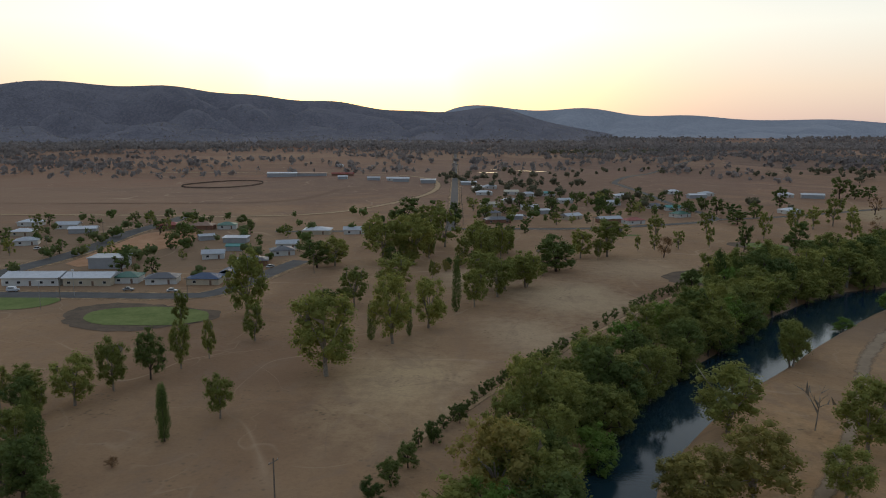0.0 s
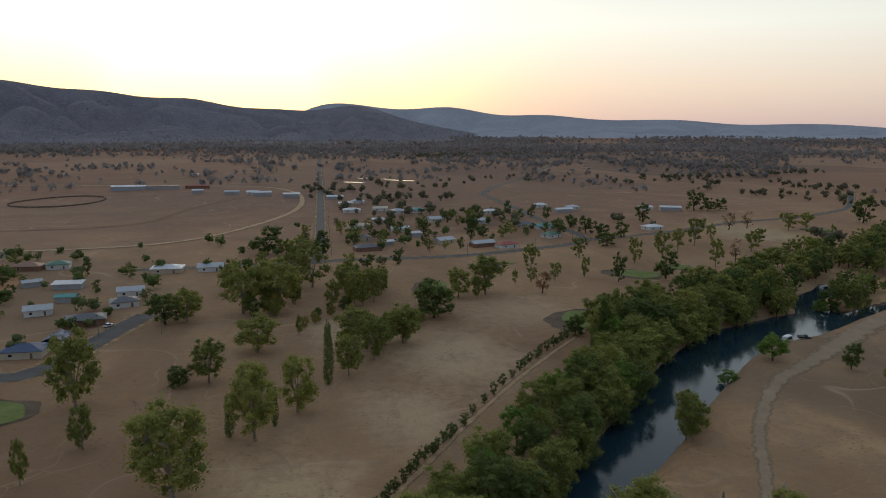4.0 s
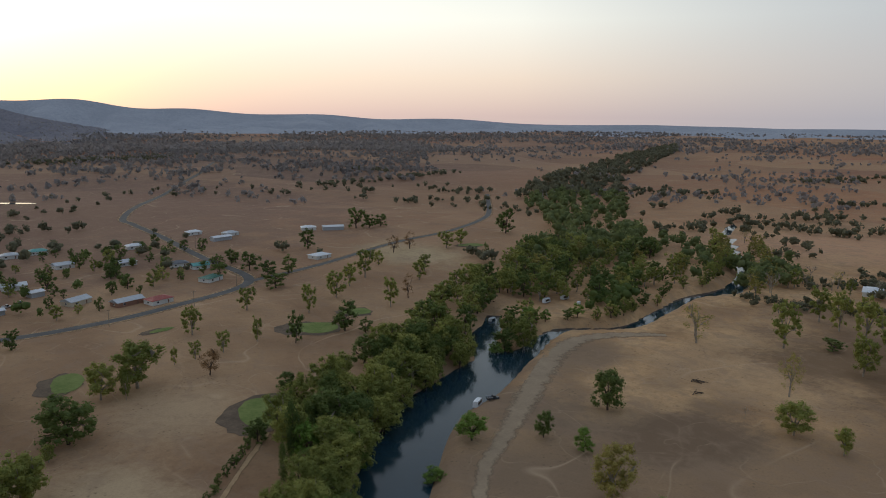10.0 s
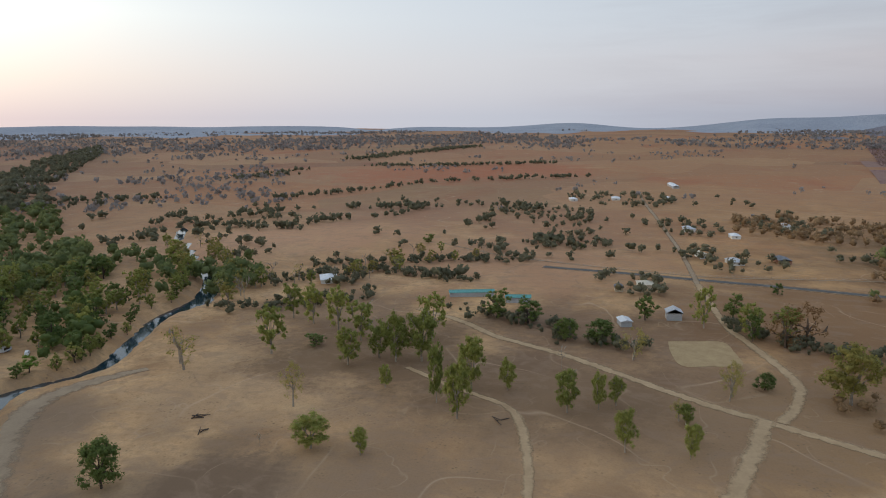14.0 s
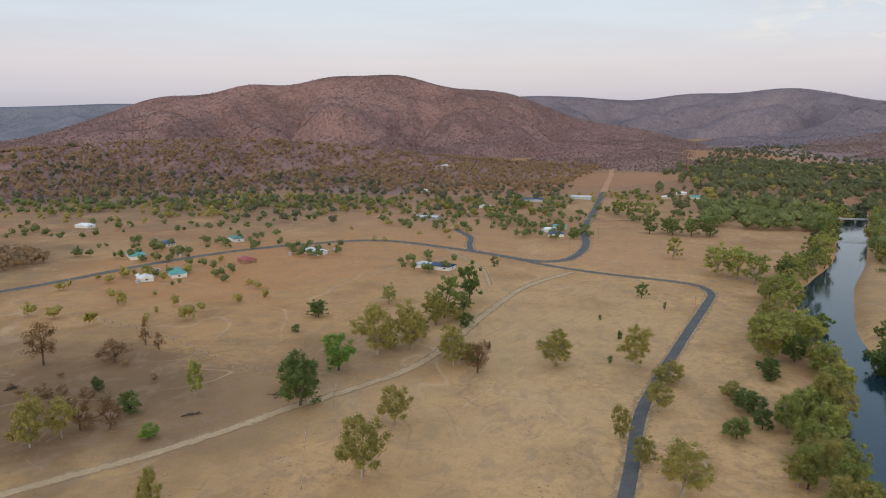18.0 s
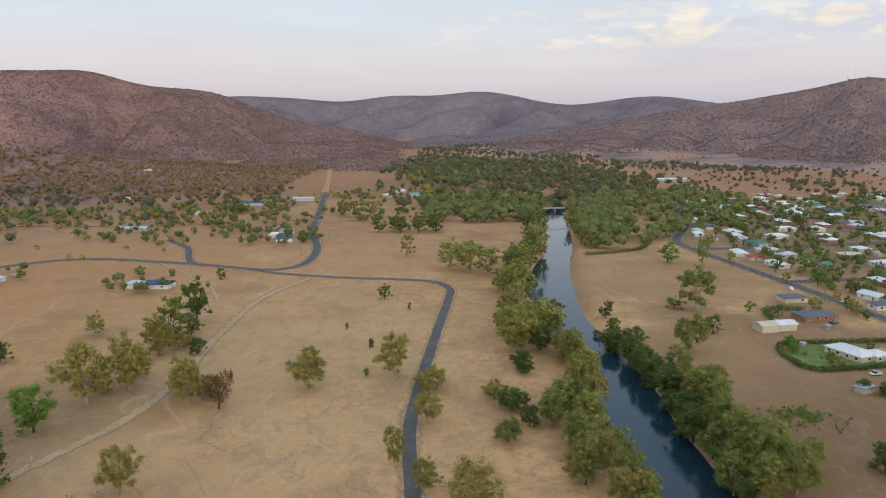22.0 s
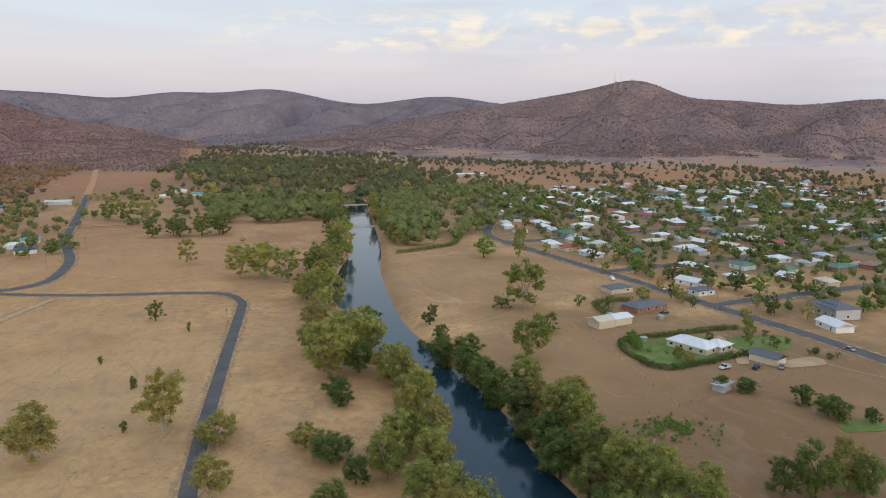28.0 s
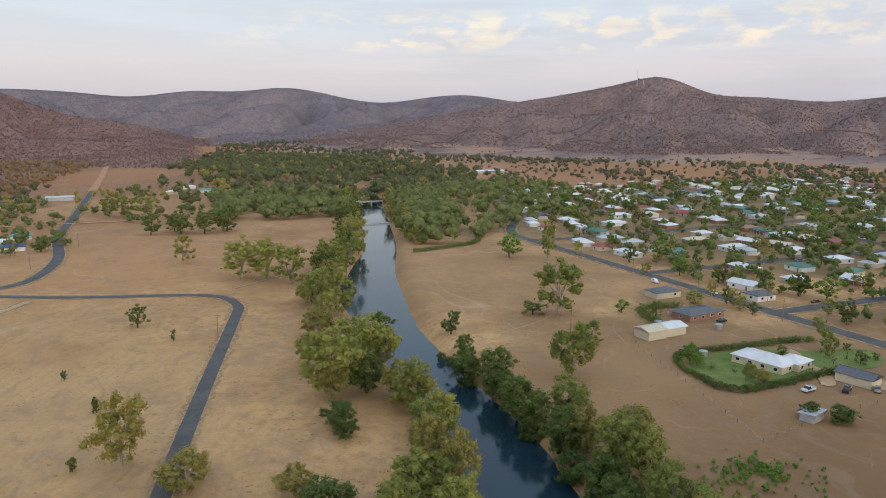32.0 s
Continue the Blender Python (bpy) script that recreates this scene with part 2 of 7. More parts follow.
    nt.links.new(turned.outputs[0], lines.inputs["Vector"])
    centre = nt.nodes.new("ShaderNodeVectorMath")
    centre.operation = "DISTANCE"
    nt.links.new(flat, centre.inputs[0])
    centre.inputs[1].default_value = (140, -235, 0)
    mown = nt.nodes.new("ShaderNodeMapRange")
    nt.links.new(maths(nt, "ADD", centre.outputs["Value"], maths(nt, "MULTIPLY", mid, 90.0)), mown.inputs[0])
    mown.inputs[1].default_value, mown.inputs[2].default_value = 150, 70
    tan = mix(nt, maths(nt, "MULTIPLY", ramp(nt, lines.outputs["Fac"], [(0.55, (0, 0, 0)), (0.95, (1, 1, 1))]), maths(nt, "MULTIPLY", mown.outputs[0], 0.55)), tan, (0.32, 0.23, 0.14))
    # bare red earth and ploughed land far out, straw colour near the river
    far = nt.nodes.new("ShaderNodeVectorMath")
    far.operation = "DISTANCE"
    nt.links.new(flat, far.inputs[0])
    far.inputs[1].default_value = (120, 60, 0)
    out = nt.nodes.new("ShaderNodeMapRange")
    nt.links.new(far.outputs["Value"], out.inputs[0])
    out.inputs[1].default_value, out.inputs[2].default_value = 350, 1100
    soil = maths(nt, "MULTIPLY", out.outputs[0], ramp(nt, big, [(0.33, (0.45, 0.45, 0.45)), (0.55, (1, 1, 1))]))
    col = mix(nt, soil, tan, red)
    # far paddocks differ in tint from one to the next
    fields = nt.nodes.new("ShaderNodeTexVoronoi")
    fields.distance, fields.voronoi_dimensions = "CHEBYCHEV", "2D"
    fields.inputs["Scale"].default_value = 0.0035
    bent = nt.nodes.new("ShaderNodeVectorRotate")
    bent.rotation_type = "Z_AXIS"
    bent.inputs["Angle"].default_value = radians(24)
    nt.links.new(flat, bent.inputs["Vector"])
    nt.links.new(bent.outputs[0], fields.inputs["Vector"])
    cell = nt.nodes.new("ShaderNodeSeparateColor")
    nt.links.new(fields.outputs["Color"], cell.inputs[0])
    tint = ramp(nt, cell.outputs[0], [(0.0, (0.17, 0.11, 0.085)), (0.3, (0.3, 0.165, 0.105)), (0.55, (0.38, 0.25, 0.16)), (0.8, (0.36, 0.165, 0.095)), (1.0, (0.2, 0.15, 0.1))])
    col = mix(nt, maths(nt, "MULTIPLY", out.outputs[0], 0.5), col, tint)
    # browner grazed ground in places, paler worn straw in others
    for cx, cy, inner, outer, sx, sy, shade, share in ((-100, -165, 60, 140, 1, 0.8, (0.23, 0.155, 0.1), 0.8), (226, 212, 14, 30, 0.8, 1, (0.22, 0.155, 0.11), 0.85),
        (-430, -520, 230, 330, 1, 1, (0.2, 0.165, 0.1), 0.75), (-220, 410, 90, 170, 1, 0.8, (0.25, 0.18, 0.125), 0.7), (195, 212, 40, 110, 1, 1, (0.24, 0.175, 0.125), 0.7), (305, 25, 30, 95, 1, 1, (0.24, 0.16, 0.1), 0.75), (276, -77, 20, 80, 1, 1, (0.21, 0.14, 0.085), 0.8), (259, -110, 14, 60, 1, 1, (0.22, 0.145, 0.09), 0.75), (349, -122, 20, 80, 1, 1, (0.23, 0.15, 0.095), 0.7), (450, -20, 50, 160, 1, 1, (0.28, 0.18, 0.115), 0.65), (370, -35, 15, 75, 1, 1, (0.25, 0.16, 0.1), 0.75), (300, -70, 12, 55, 1, 1, (0.26, 0.17, 0.105), 0.7), (620, -230, 70, 190, 1, 1, (0.2, 0.14, 0.09), 0.75), (660, -820, 260, 460, 1, 1, (0.25, 0.165, 0.115), 0.6), (262, 296, 8, 26, 0.6, 1, (0.21, 0.155, 0.115), 0.8), (205, 258, 8, 24, 0.7, 0.8, (0.21, 0.155, 0.115), 0.8), (165, 222, 8, 24, 0.7, 0.8, (0.22, 0.16, 0.115), 0.7),
        (330, 95, 50, 130, 0.9, 1, (0.3, 0.205, 0.135), 0.65), (235, -120, 20, 60, 1, 0.5, (0.28, 0.19, 0.12), 0.6), (-12, 184, 2, 26, 0.9, 0.55, (0.56, 0.42, 0.26), 0.85),
        (51, 279, 4, 34, 1, 0.6, (0.5, 0.39, 0.26), 0.8), (16, 316, 2, 26, 1, 0.6, (0.52, 0.41, 0.28), 0.7), (97, 345, 2, 26, 0.8, 0.6, (0.48, 0.37, 0.25), 0.6), (28, 232, 2, 22, 1, 0.6, (0.52, 0.4, 0.27), 0.75), (-60, 205, 10, 40, 1, 1, (0.24, 0.15, 0.1), 0.6), (350, 560, 10, 50, 1, 0.6, (0.5, 0.42, 0.27), 0.7),
        (1400, 375, 90, 240, 1, 1, (0.4, 0.155, 0.09), 0.75), (1560, 215, 90, 260, 1, 1, (0.4, 0.15, 0.085), 0.75), (640, 392, 40, 110, 1, 1, (0.52, 0.32, 0.21), 0.8), (715, 330, 40, 120, 1, 1, (0.5, 0.3, 0.19), 0.8), (615, 140, 60, 170, 1, 1, (0.44, 0.26, 0.165), 0.75), (806, 87, 50, 170, 1, 1, (0.36, 0.2, 0.13), 0.7), (880, 287, 60, 160, 1, 1, (0.36, 0.205, 0.14), 0.6), (330, 235, 30, 80, 1, 1, (0.46, 0.32, 0.2), 0.6), (232, 214, 12, 27, 0.8, 1, (0.19, 0.13, 0.088), 0.85), (258, 225, 6, 16, 1, 0.7, (0.2, 0.14, 0.095), 0.75), (-376, 758, 150, 330, 1, 1, (0.31, 0.205, 0.15), 0.6), (100, 1000, 260, 500, 1, 1, (0.2, 0.13, 0.11), 0.6), (375, 190, 40, 85, 1, 1, (0.19, 0.125, 0.08), 0.85), (322, 112, 25, 65, 1, 1, (0.21, 0.14, 0.09), 0.8), (415, 80, 30, 80, 1, 1, (0.21, 0.135, 0.09), 0.8), (455, -45, 50, 130, 1, 1, (0.25, 0.15, 0.09), 0.8), (310, -95, 35, 80, 1, 1, (0.2, 0.13, 0.08), 0.85), (430, 240, 20, 70, 1, 1, (0.24, 0.16, 0.11), 0.8), (215, -175, 20, 50, 0.6, 1, (0.24, 0.16, 0.1), 0.7), (390, -330, 50, 140, 1, 1, (0.46, 0.24, 0.12), 0.75), (300, -480, 40, 120, 1, 1, (0.44, 0.25, 0.13), 0.7), (330, -640, 60, 160, 1, 1, (0.42, 0.25, 0.16), 0.7), (120, -470, 30, 110, 1, 1, (0.47, 0.28, 0.16), 0.7), (408, -1006, 80, 240, 1, 1, (0.4, 0.21, 0.14), 0.6), (-50, -215, 20, 70, 1, 1, (0.36, 0.23, 0.135), 0.7), (-80, -150, 15, 60, 1, 1, (0.27, 0.17, 0.1), 0.75), (-450, -1600, 250, 500, 1, 1, (0.4, 0.25, 0.19), 0.7), (140, -235, 30, 130, 1, 0.8, (0.57, 0.41, 0.25), 0.45), (130, -110, 20, 100, 1, 1, (0.55, 0.39, 0.24), 0.4), (-60, -118, 20, 65, 1, 1, (0.22, 0.14, 0.085), 0.8), (-150, -110, 30, 90, 1, 1, (0.24, 0.155, 0.095), 0.75), (-70, -370, 50, 120, 1, 1, (0.36, 0.235, 0.14), 0.65)):
        away = nt.nodes.new("ShaderNodeVectorMath")
        away.operation = "DISTANCE"
        nt.links.new(scaled(nt, flat, (sx, sy, 0)), away.inputs[0])
        away.inputs[1].default_value = (cx * sx, cy * sy, 0)
        reach = maths(nt, "ADD", away.outputs["Value"], maths(nt, "ADD", maths(nt, "MULTIPLY", maths(nt, "SUBTRACT", mid, 0.5), outer * 1.5), maths(nt, "MULTIPLY", maths(nt, "SUBTRACT", small, 0.5), outer * 0.8)))
        zone = nt.nodes.new("ShaderNodeMapRange")
        zone.interpolation_type = "SMOOTHSTEP"
        nt.links.new(reach, zone.inputs[0])
        zone.inputs[1].default_value, zone.inputs[2].default_value = outer, inner
        zone.inputs[3].default_value, zone.inputs[4].default_value = 0.0, share
        col = mix(nt, zone.outputs[0], col, shade)
    col = mix(nt, maths(nt, "MULTIPLY", ramp(nt, fine, [(0.45, (0, 0, 0)), (0.75, (1, 1, 1))]), 0.28), col, (0.17, 0.12, 0.075))
    col = mix(nt, 1.0, col, (1.05, 0.98, 0.88), "MULTIPLY")
    ochre = nt.nodes.new("ShaderNodeMapRange")
    ochre.interpolation_type = "SMOOTHSTEP"
    nt.links.new(maths(nt, "ADD", split.outputs[1], maths(nt, "MULTIPLY", mid, 60.0)), ochre.inputs[0])
    ochre.inputs[1].default_value, ochre.inputs[2].default_value = 150, -20
    col = mix(nt, ochre.outputs[0], col, mix(nt, 1.0, col, (1.0, 0.975, 0.9), "MULTIPLY"))
    # winding stock pads, worn pale, and tussocks with litter between them
    for scale, wide, share, shade in ((0.011, 0.006, 0.5, (0.56, 0.4, 0.255)), (0.02, 0.007, 0.45, (0.25, 0.165, 0.105)), (0.035, 0.009, 0.3, (0.54, 0.39, 0.25))):
        way = maths(nt, "ABSOLUTE", maths(nt, "SUBTRACT", noise_tex(nt, flat, scale, 2, 0.4, 0.6), 0.5))
        pad = ramp(nt, way, [(0.0, (share,) * 3), (wide, (0, 0, 0))])
        col = mix(nt, maths(nt, "MULTIPLY", pad, ramp(nt, noise_tex(nt, flat, scale * 1.7, 3), [(0.42, (0, 0, 0)), (0.6, (1, 1, 1))])), col, shade)
    tuft = nt.nodes.new("ShaderNodeTexVoronoi")
    tuft.inputs["Scale"].default_value = 0.55
    nt.links.new(flat, tuft.inputs["Vector"])
    tufts = maths(nt, "MULTIPLY", ramp(nt, tuft.outputs["Distance"], [(0.1, (1, 1, 1)), (0.34, (0, 0, 0))]), ramp(nt, maths(nt, "ADD", maths(nt, "MULTIPLY", noise_tex(nt, flat, 0.05, 4, 0.6), 0.6), maths(nt, "MULTIPLY", small, 0.4)), [(0.5, (0, 0, 0)), (0.6, (0.75, 0.75, 0.75))]))
    col = mix(nt, tufts, col, (0.16, 0.115, 0.07))
    worn = ramp(nt, noise_tex(nt, scaled(nt, flat, (1.0, 0.6, 0)), 0.11, 6, 0.7, 0.8), [(0.5, (0, 0, 0)), (0.62, (0.45, 0.45, 0.45))])
    col = mix(nt, worn, col, (0.3, 0.2, 0.13))
    nt.links.new(col, bsdf.inputs["Base Color"])
    bsdf.inputs["Roughness"].default_value = 0.95
    bsdf.inputs["Specular IOR Level"].default_value = 0.1
    bump(nt, bsdf, small, 0.5, 0.6)
    return mat


def hill_mat(name, a, b, foot):
    """Slopes under bare dry woodland: crowns a few metres wide with darker gaps between them, open paddock in patches
    at the foot.
    """
    mat, nt, bsdf = material(name)
    pos = position(nt)
    big, small = noise_tex(nt, pos, 0.005, 5, 0.6), noise_tex(nt, pos, 0.03, 4, 0.75)
    crowns = nt.nodes.new("ShaderNodeTexVoronoi")
    crowns.inputs["Scale"].default_value = 0.16
    nt.links.new(pos, crowns.inputs["Vector"])
    tint = nt.nodes.new("ShaderNodeSeparateColor")
    nt.links.new(crowns.outputs["Color"], tint.inputs[0])
    fac = maths(nt, "ADD", maths(nt, "MULTIPLY", big, 0.55), maths(nt, "ADD", maths(nt, "MULTIPLY", small, 0.25), maths(nt, "MULTIPLY", tint.outputs[0], 0.2)))
    col = mix(nt, ramp(nt, fac, [(0.4, (0, 0, 0)), (0.6, (1, 1, 1))]), a, b)
    gaps = ramp(nt, maths(nt, "MULTIPLY", crowns.outputs["Distance"], 0.12), [(0.4, (0, 0, 0)), (0.75, (1, 1, 1))])
    col = mix(nt, maths(nt, "MULTIPLY", gaps, 0.22), col, tuple(c * 0.5 for c in a))
    sep = nt.nodes.new("ShaderNodeSeparateXYZ")
    nt.links.new(pos, sep.inputs[0])
    level = maths(nt, "ADD", maths(nt, "DIVIDE", sep.outputs[2], 60.0), maths(nt, "MULTIPLY", maths(nt, "SUBTRACT", noise_tex(nt, pos, 0.006, 4), 0.5), 1.5))
    low = ramp(nt, level, [(0.08, (1, 1, 1)), (0.2, (0, 0, 0))])
    col = mix(nt, low, col, mix(nt, small, foot, tuple(c * 1.3 for c in foot)))
    nt.links.new(col, bsdf.inputs["Base Color"])
    bsdf.inputs["Roughness"].default_value = 0.95
    bsdf.inputs["Specular IOR Level"].default_value = 0.1
    bump(nt, bsdf, maths(nt, "SUBTRACT", maths(nt, "MULTIPLY", small, 2.0), maths(nt, "MULTIPLY", crowns.outputs["Distance"], 0.12)), 0.7, 5.0)
    return mat


def water_mat():
    mat, nt, bsdf = material("river_water")
    pos = position(nt)
    bsdf.inputs["Base Color"].default_value = (0.014, 0.036, 0.05, 1)
    wind = ramp(nt, noise_tex(nt, scaled(nt, pos, (1, 1, 0)), 0.03, 3, 0.5), [(0.4, (0.03, 0.03, 0.03)), (0.62, (0.13, 0.13, 0.13))])
    nt.links.new(wind, bsdf.inputs["Roughness"])
    bsdf.inputs["IOR"].default_value = 1.38
    wave = noise_tex(nt, scaled(nt, pos, (1, 1, 0)), 1.1, 4, 0.6)
    bump(nt, bsdf, wave, 0.16, 0.1)
    return mat


def track_mat(name, a, b, scale):
    """Worn earth that frays out into the grass on both sides of a track, with a grassy crown between the wheels."""
    mat = rough_mat(name, a, b, scale)
    nt = mat.node_tree
    across = nt.nodes.new("ShaderNodeAttribute")
    across.attribute_name = "across"
    pos = position(nt)
    ragged = maths(nt, "ADD", across.outputs["Fac"], maths(nt, "MULTIPLY", maths(nt, "SUBTRACT", noise_tex(nt, pos, 0.22, 5, 0.65), 0.5), 1.5))
    keep = ramp(nt, ragged, [(0.45, (0.92, 0.92, 0.92)), (1.0, (0, 0, 0))])
    clear = nt.nodes.new("ShaderNodeBsdfTransparent")
    blend = nt.nodes.new("ShaderNodeMixShader")
    nt.links.new(keep, blend.inputs[0])
    nt.links.new(clear.outputs[0], blend.inputs[1])
    nt.links.new(nt.nodes["Principled BSDF"].outputs[0], blend.inputs[2])
    nt.links.new(blend.outputs[0], nt.nodes["Material Output"].inputs[0])
    return mat


M = {
    "ground": ground_mat(),
    "water": water_mat(),
    "asphalt": rough_mat("asphalt", (0.085, 0.081, 0.077), (0.135, 0.128, 0.12), 0.15, 0.85),
    "dirt": track_mat("pale_dirt", (0.4, 0.27, 0.15), (0.54, 0.38, 0.22), 0.12),
    "verge": track_mat("worn_verge", (0.36, 0.23, 0.125), (0.56, 0.38, 0.21), 0.25),
    "orange": rough_mat("orange_dirt", (0.4, 0.2, 0.1), (0.52, 0.29, 0.16), 0.1),
    "orchard": rough_mat("dry_yellow_grass", (0.36, 0.24, 0.125), (0.46, 0.33, 0.17), 0.2),
    "lawn": rough_mat("watered_lawn", (0.11, 0.155, 0.035), (0.2, 0.235, 0.07), 0.12),
    "bank": rough_mat("eroded_bank", (0.13, 0.085, 0.05), (0.26, 0.18, 0.11), 0.2),
    "bark": rough_mat("gum_bark", (0.2, 0.16, 0.12), (0.42, 0.36, 0.29), 0.6),
    "darkbark": rough_mat("rough_bark", (0.06, 0.045, 0.035), (0.14, 0.1, 0.075), 0.8),
    "gum": leaf_mat("gum_leaves", (0.13, 0.165, 0.042), (0.4, 0.39, 0.105)),
    "olive": leaf_mat("olive_leaves", (0.19, 0.185, 0.05), (0.44, 0.36, 0.11)),
    "dark": leaf_mat("dark_leaves", (0.068, 0.11, 0.032), (0.21, 0.25, 0.07)),
    "bright": leaf_mat("bright_leaves", (0.12, 0.22, 0.04), (0.25, 0.34, 0.07)),
    "rust": leaf_mat("rust_leaves", (0.16, 0.085, 0.035), (0.26, 0.15, 0.065)),
    "hillwood": leaf_mat("dry_hill_scrub", (0.21, 0.138, 0.118), (0.31, 0.205, 0.175), 0.5),
    # aerial haze put into the far scrub's colours: greyed, lightened, low in contrast
    "haze_scrub": leaf_mat("hazed_far_scrub", (0.21, 0.195, 0.19), (0.35, 0.315, 0.295)),
    "hill_south": hill_mat("brown_hill_soil", (0.175, 0.122, 0.115), (0.265, 0.185, 0.17), (0.3, 0.2, 0.155)),
    "foothill": leaf_mat("dry_woodland_leaves", (0.19, 0.125, 0.07), (0.36, 0.24, 0.13)),
    "woodgreen": leaf_mat("woodland_leaves", (0.1, 0.135, 0.05), (0.28, 0.295, 0.11)),
    "woodfar": leaf_mat("valley_woodland_leaves", (0.11, 0.125, 0.062), (0.25, 0.25, 0.115)),
    "scrub": leaf_mat("grey_green_scrub", (0.1, 0.11, 0.065), (0.22, 0.2, 0.125)),
    # bluer copies of hill scrub and soil, with purple haze in the colour
    "hillwood_far": leaf_mat("hazed_hill_scrub", (0.2, 0.15, 0.155), (0.31, 0.235, 0.235), 0.45),
    "hill_far": hill_mat("hazed_hill_soil", (0.145, 0.122, 0.135), (0.235, 0.19, 0.2), (0.26, 0.185, 0.155)),
    "ring": rough_mat("damp_brown_rough", (0.09, 0.065, 0.045), (0.17, 0.12, 0.08), 0.2),
    "scald": track_mat("bare_scald", (0.3, 0.215, 0.14), (0.42, 0.31, 0.2), 0.15),
    "hill": hill_mat("hill_soil", (0.155, 0.092, 0.08), (0.29, 0.17, 0.145), (0.24, 0.15, 0.12)),
    # base colours of the far ranges carry the blue of aerial haze
    "farhill": hill_mat("hazy_wooded_hill", (0.075, 0.08, 0.095), (0.15, 0.145, 0.16), (0.12, 0.11, 0.115)),
    "palehill": hill_mat("hazy_blue_hill", (0.09, 0.1, 0.125), (0.15, 0.16, 0.185), (0.12, 0.12, 0.13)),
}


# haze in front of the far ranges, added as a weak blue emission
for key, haze_glow, amount in (("farhill", (0.5, 0.52, 0.68), 0.1), ("palehill", (0.5, 0.6, 0.76), 0.3)):
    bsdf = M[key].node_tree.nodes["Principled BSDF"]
    bsdf.inputs["Emission Color"].default_value, bsdf.inputs["Emission Strength"].default_value = (*haze_glow, 1), amount


# ---- helpers ----
def mesh_ob(name, verts, faces, mat, parent=None, label="", smooth=False):
    me = bpy.data.meshes.new(name)
    me.from_pydata([tuple(v) for v in verts], [], [tuple(f) for f in faces])
    me.materials.append(mat)
    if smooth:
        me.polygons.foreach_set("use_smooth", [True] * len(me.polygons))
    ob = new(name, me)
    ob.parent = parent
    if label:
        ob["label"] = label
    return ob


def part(name, bm, mat, parent, label=""):
    me = bpy.data.meshes.new(name)
    bm.to_mesh(me)
    bm.free()
    me.materials.append(mat)
    ob = new(name, me)
    ob.parent = parent
    if label:
        ob["label"] = label
    return ob


def smooth_line(points, step=8.0):
    """A smooth run of points through the corners of a line (any number of columns)."""
    pts = [np.array(p, float) for p in points]
    pts = [2 * pts[0] - pts[1], *pts, 2 * pts[-1] - pts[-2]]
    out = []
    for a, b, c, d in zip(pts, pts[1:], pts[2:], pts[3:]):
        n = max(2, int(np.linalg.norm((c - b)[:2]) / step))
        for k in range(n):
            t = k / n
            out.append(0.5 * (2 * b + (c - a) * t + (2 * a - 5 * b + 4 * c - d) * t * t + (3 * b - a - 3 * c + d) * t**3))
    out.append(pts[-2])
    return np.array(out)


RIVER = smooth_line([(760, 520, 8), (620, 430, 7), (520, 360, 6), (470, 338, 7), (447, 334, 8), (425, 338, 6), (404, 337, 5), (382, 331, 5), (360, 326, 5), (340, 321, 4.5), (322, 323, 4.5), (309, 332, 5),
    (296, 339, 5), (281, 335, 5), (266, 328, 5.5), (252, 322, 7), (240, 321, 11), (222, 314, 14), (200, 304, 15), (178, 296, 14), (158, 281, 13), (138, 262, 13), (116, 239, 12), (95, 215, 11), (74, 193, 10), (51, 163, 9),
    (35, 135, 8), (26, 100, 10), (20, 50, 12), (14, 0, 12), (11, -50, 13), (11, -98, 14.5), (9, -150, 14), (3, -195, 13), (3, -245, 12), (1, -305, 12), (-5, -365, 16), (-20, -425, 13), (-43, -500, 11), (-65, -605, 12),
    (-88, -720, 12), (-105, -790, 12), (-130, -900, 13), (-240, -1100, 12)], 6.0)
INLET = smooth_line([(236, 326, 8), (246, 344, 8), (258, 358, 7), (273, 368, 6), (288, 384, 4)], 5.0)


def river_gap(xs, ys):
    """Metres from the water's edge, below zero in the river, for arrays of places."""
    near = np.full(xs.shape, 1e9)
    for x, y, w in (*RIVER, *INLET):
        near = np.minimum(near, np.hypot(xs - x, ys - y) - w)
    return near


CREEK = smooth_line([(-24, -415, 2), (-45, -440, 2), (-75, -450, 2), (-110, -480, 2), (-130, -540, 2)], 5.0)
WATER_Z = -4.0


def ground_z(xs, ys):
    gap = river_gap(xs, ys)
    bed = np.clip((gap + 3.0) / 9.0, 0, 1)
    z = -5.5 + 5.5 * bed * bed * (3 - 2 * bed)
    far = np.hypot(xs - 60, ys)
    z = z + np.clip((far - 900) / 4000, 0, 1) ** 1.5 * 30
    z = z + bed * (0.35 * np.sin(xs * 0.031 + 1.3 * np.sin(ys * 0.017)) * np.cos(ys * 0.027))
    roll = np.clip((far - 450) / 600, 0, 1)
    z = z + roll * bed * (3.0 * np.sin(xs * 0.0071 + 0.9) * np.cos(ys * 0.0063 + 0.4) + 1.6 * np.sin(xs * 0.016 + ys * 0.011))
    return z


def ground_at(x, y):
    return lie(x, y)


def spread(lo, hi, step, reach, growth=1.16):
    mid = list(np.arange(lo, hi + 0.1, step))
    d, v = step, hi
    while v < reach:
        d *= growth
        v += d
        mid.append(min(v, reach))
    d, v = step, lo
    while v > -reach:
        d *= growth
        v -= d
        mid.insert(0, max(v, -reach))
    return np.array(mid)


GRID = {}


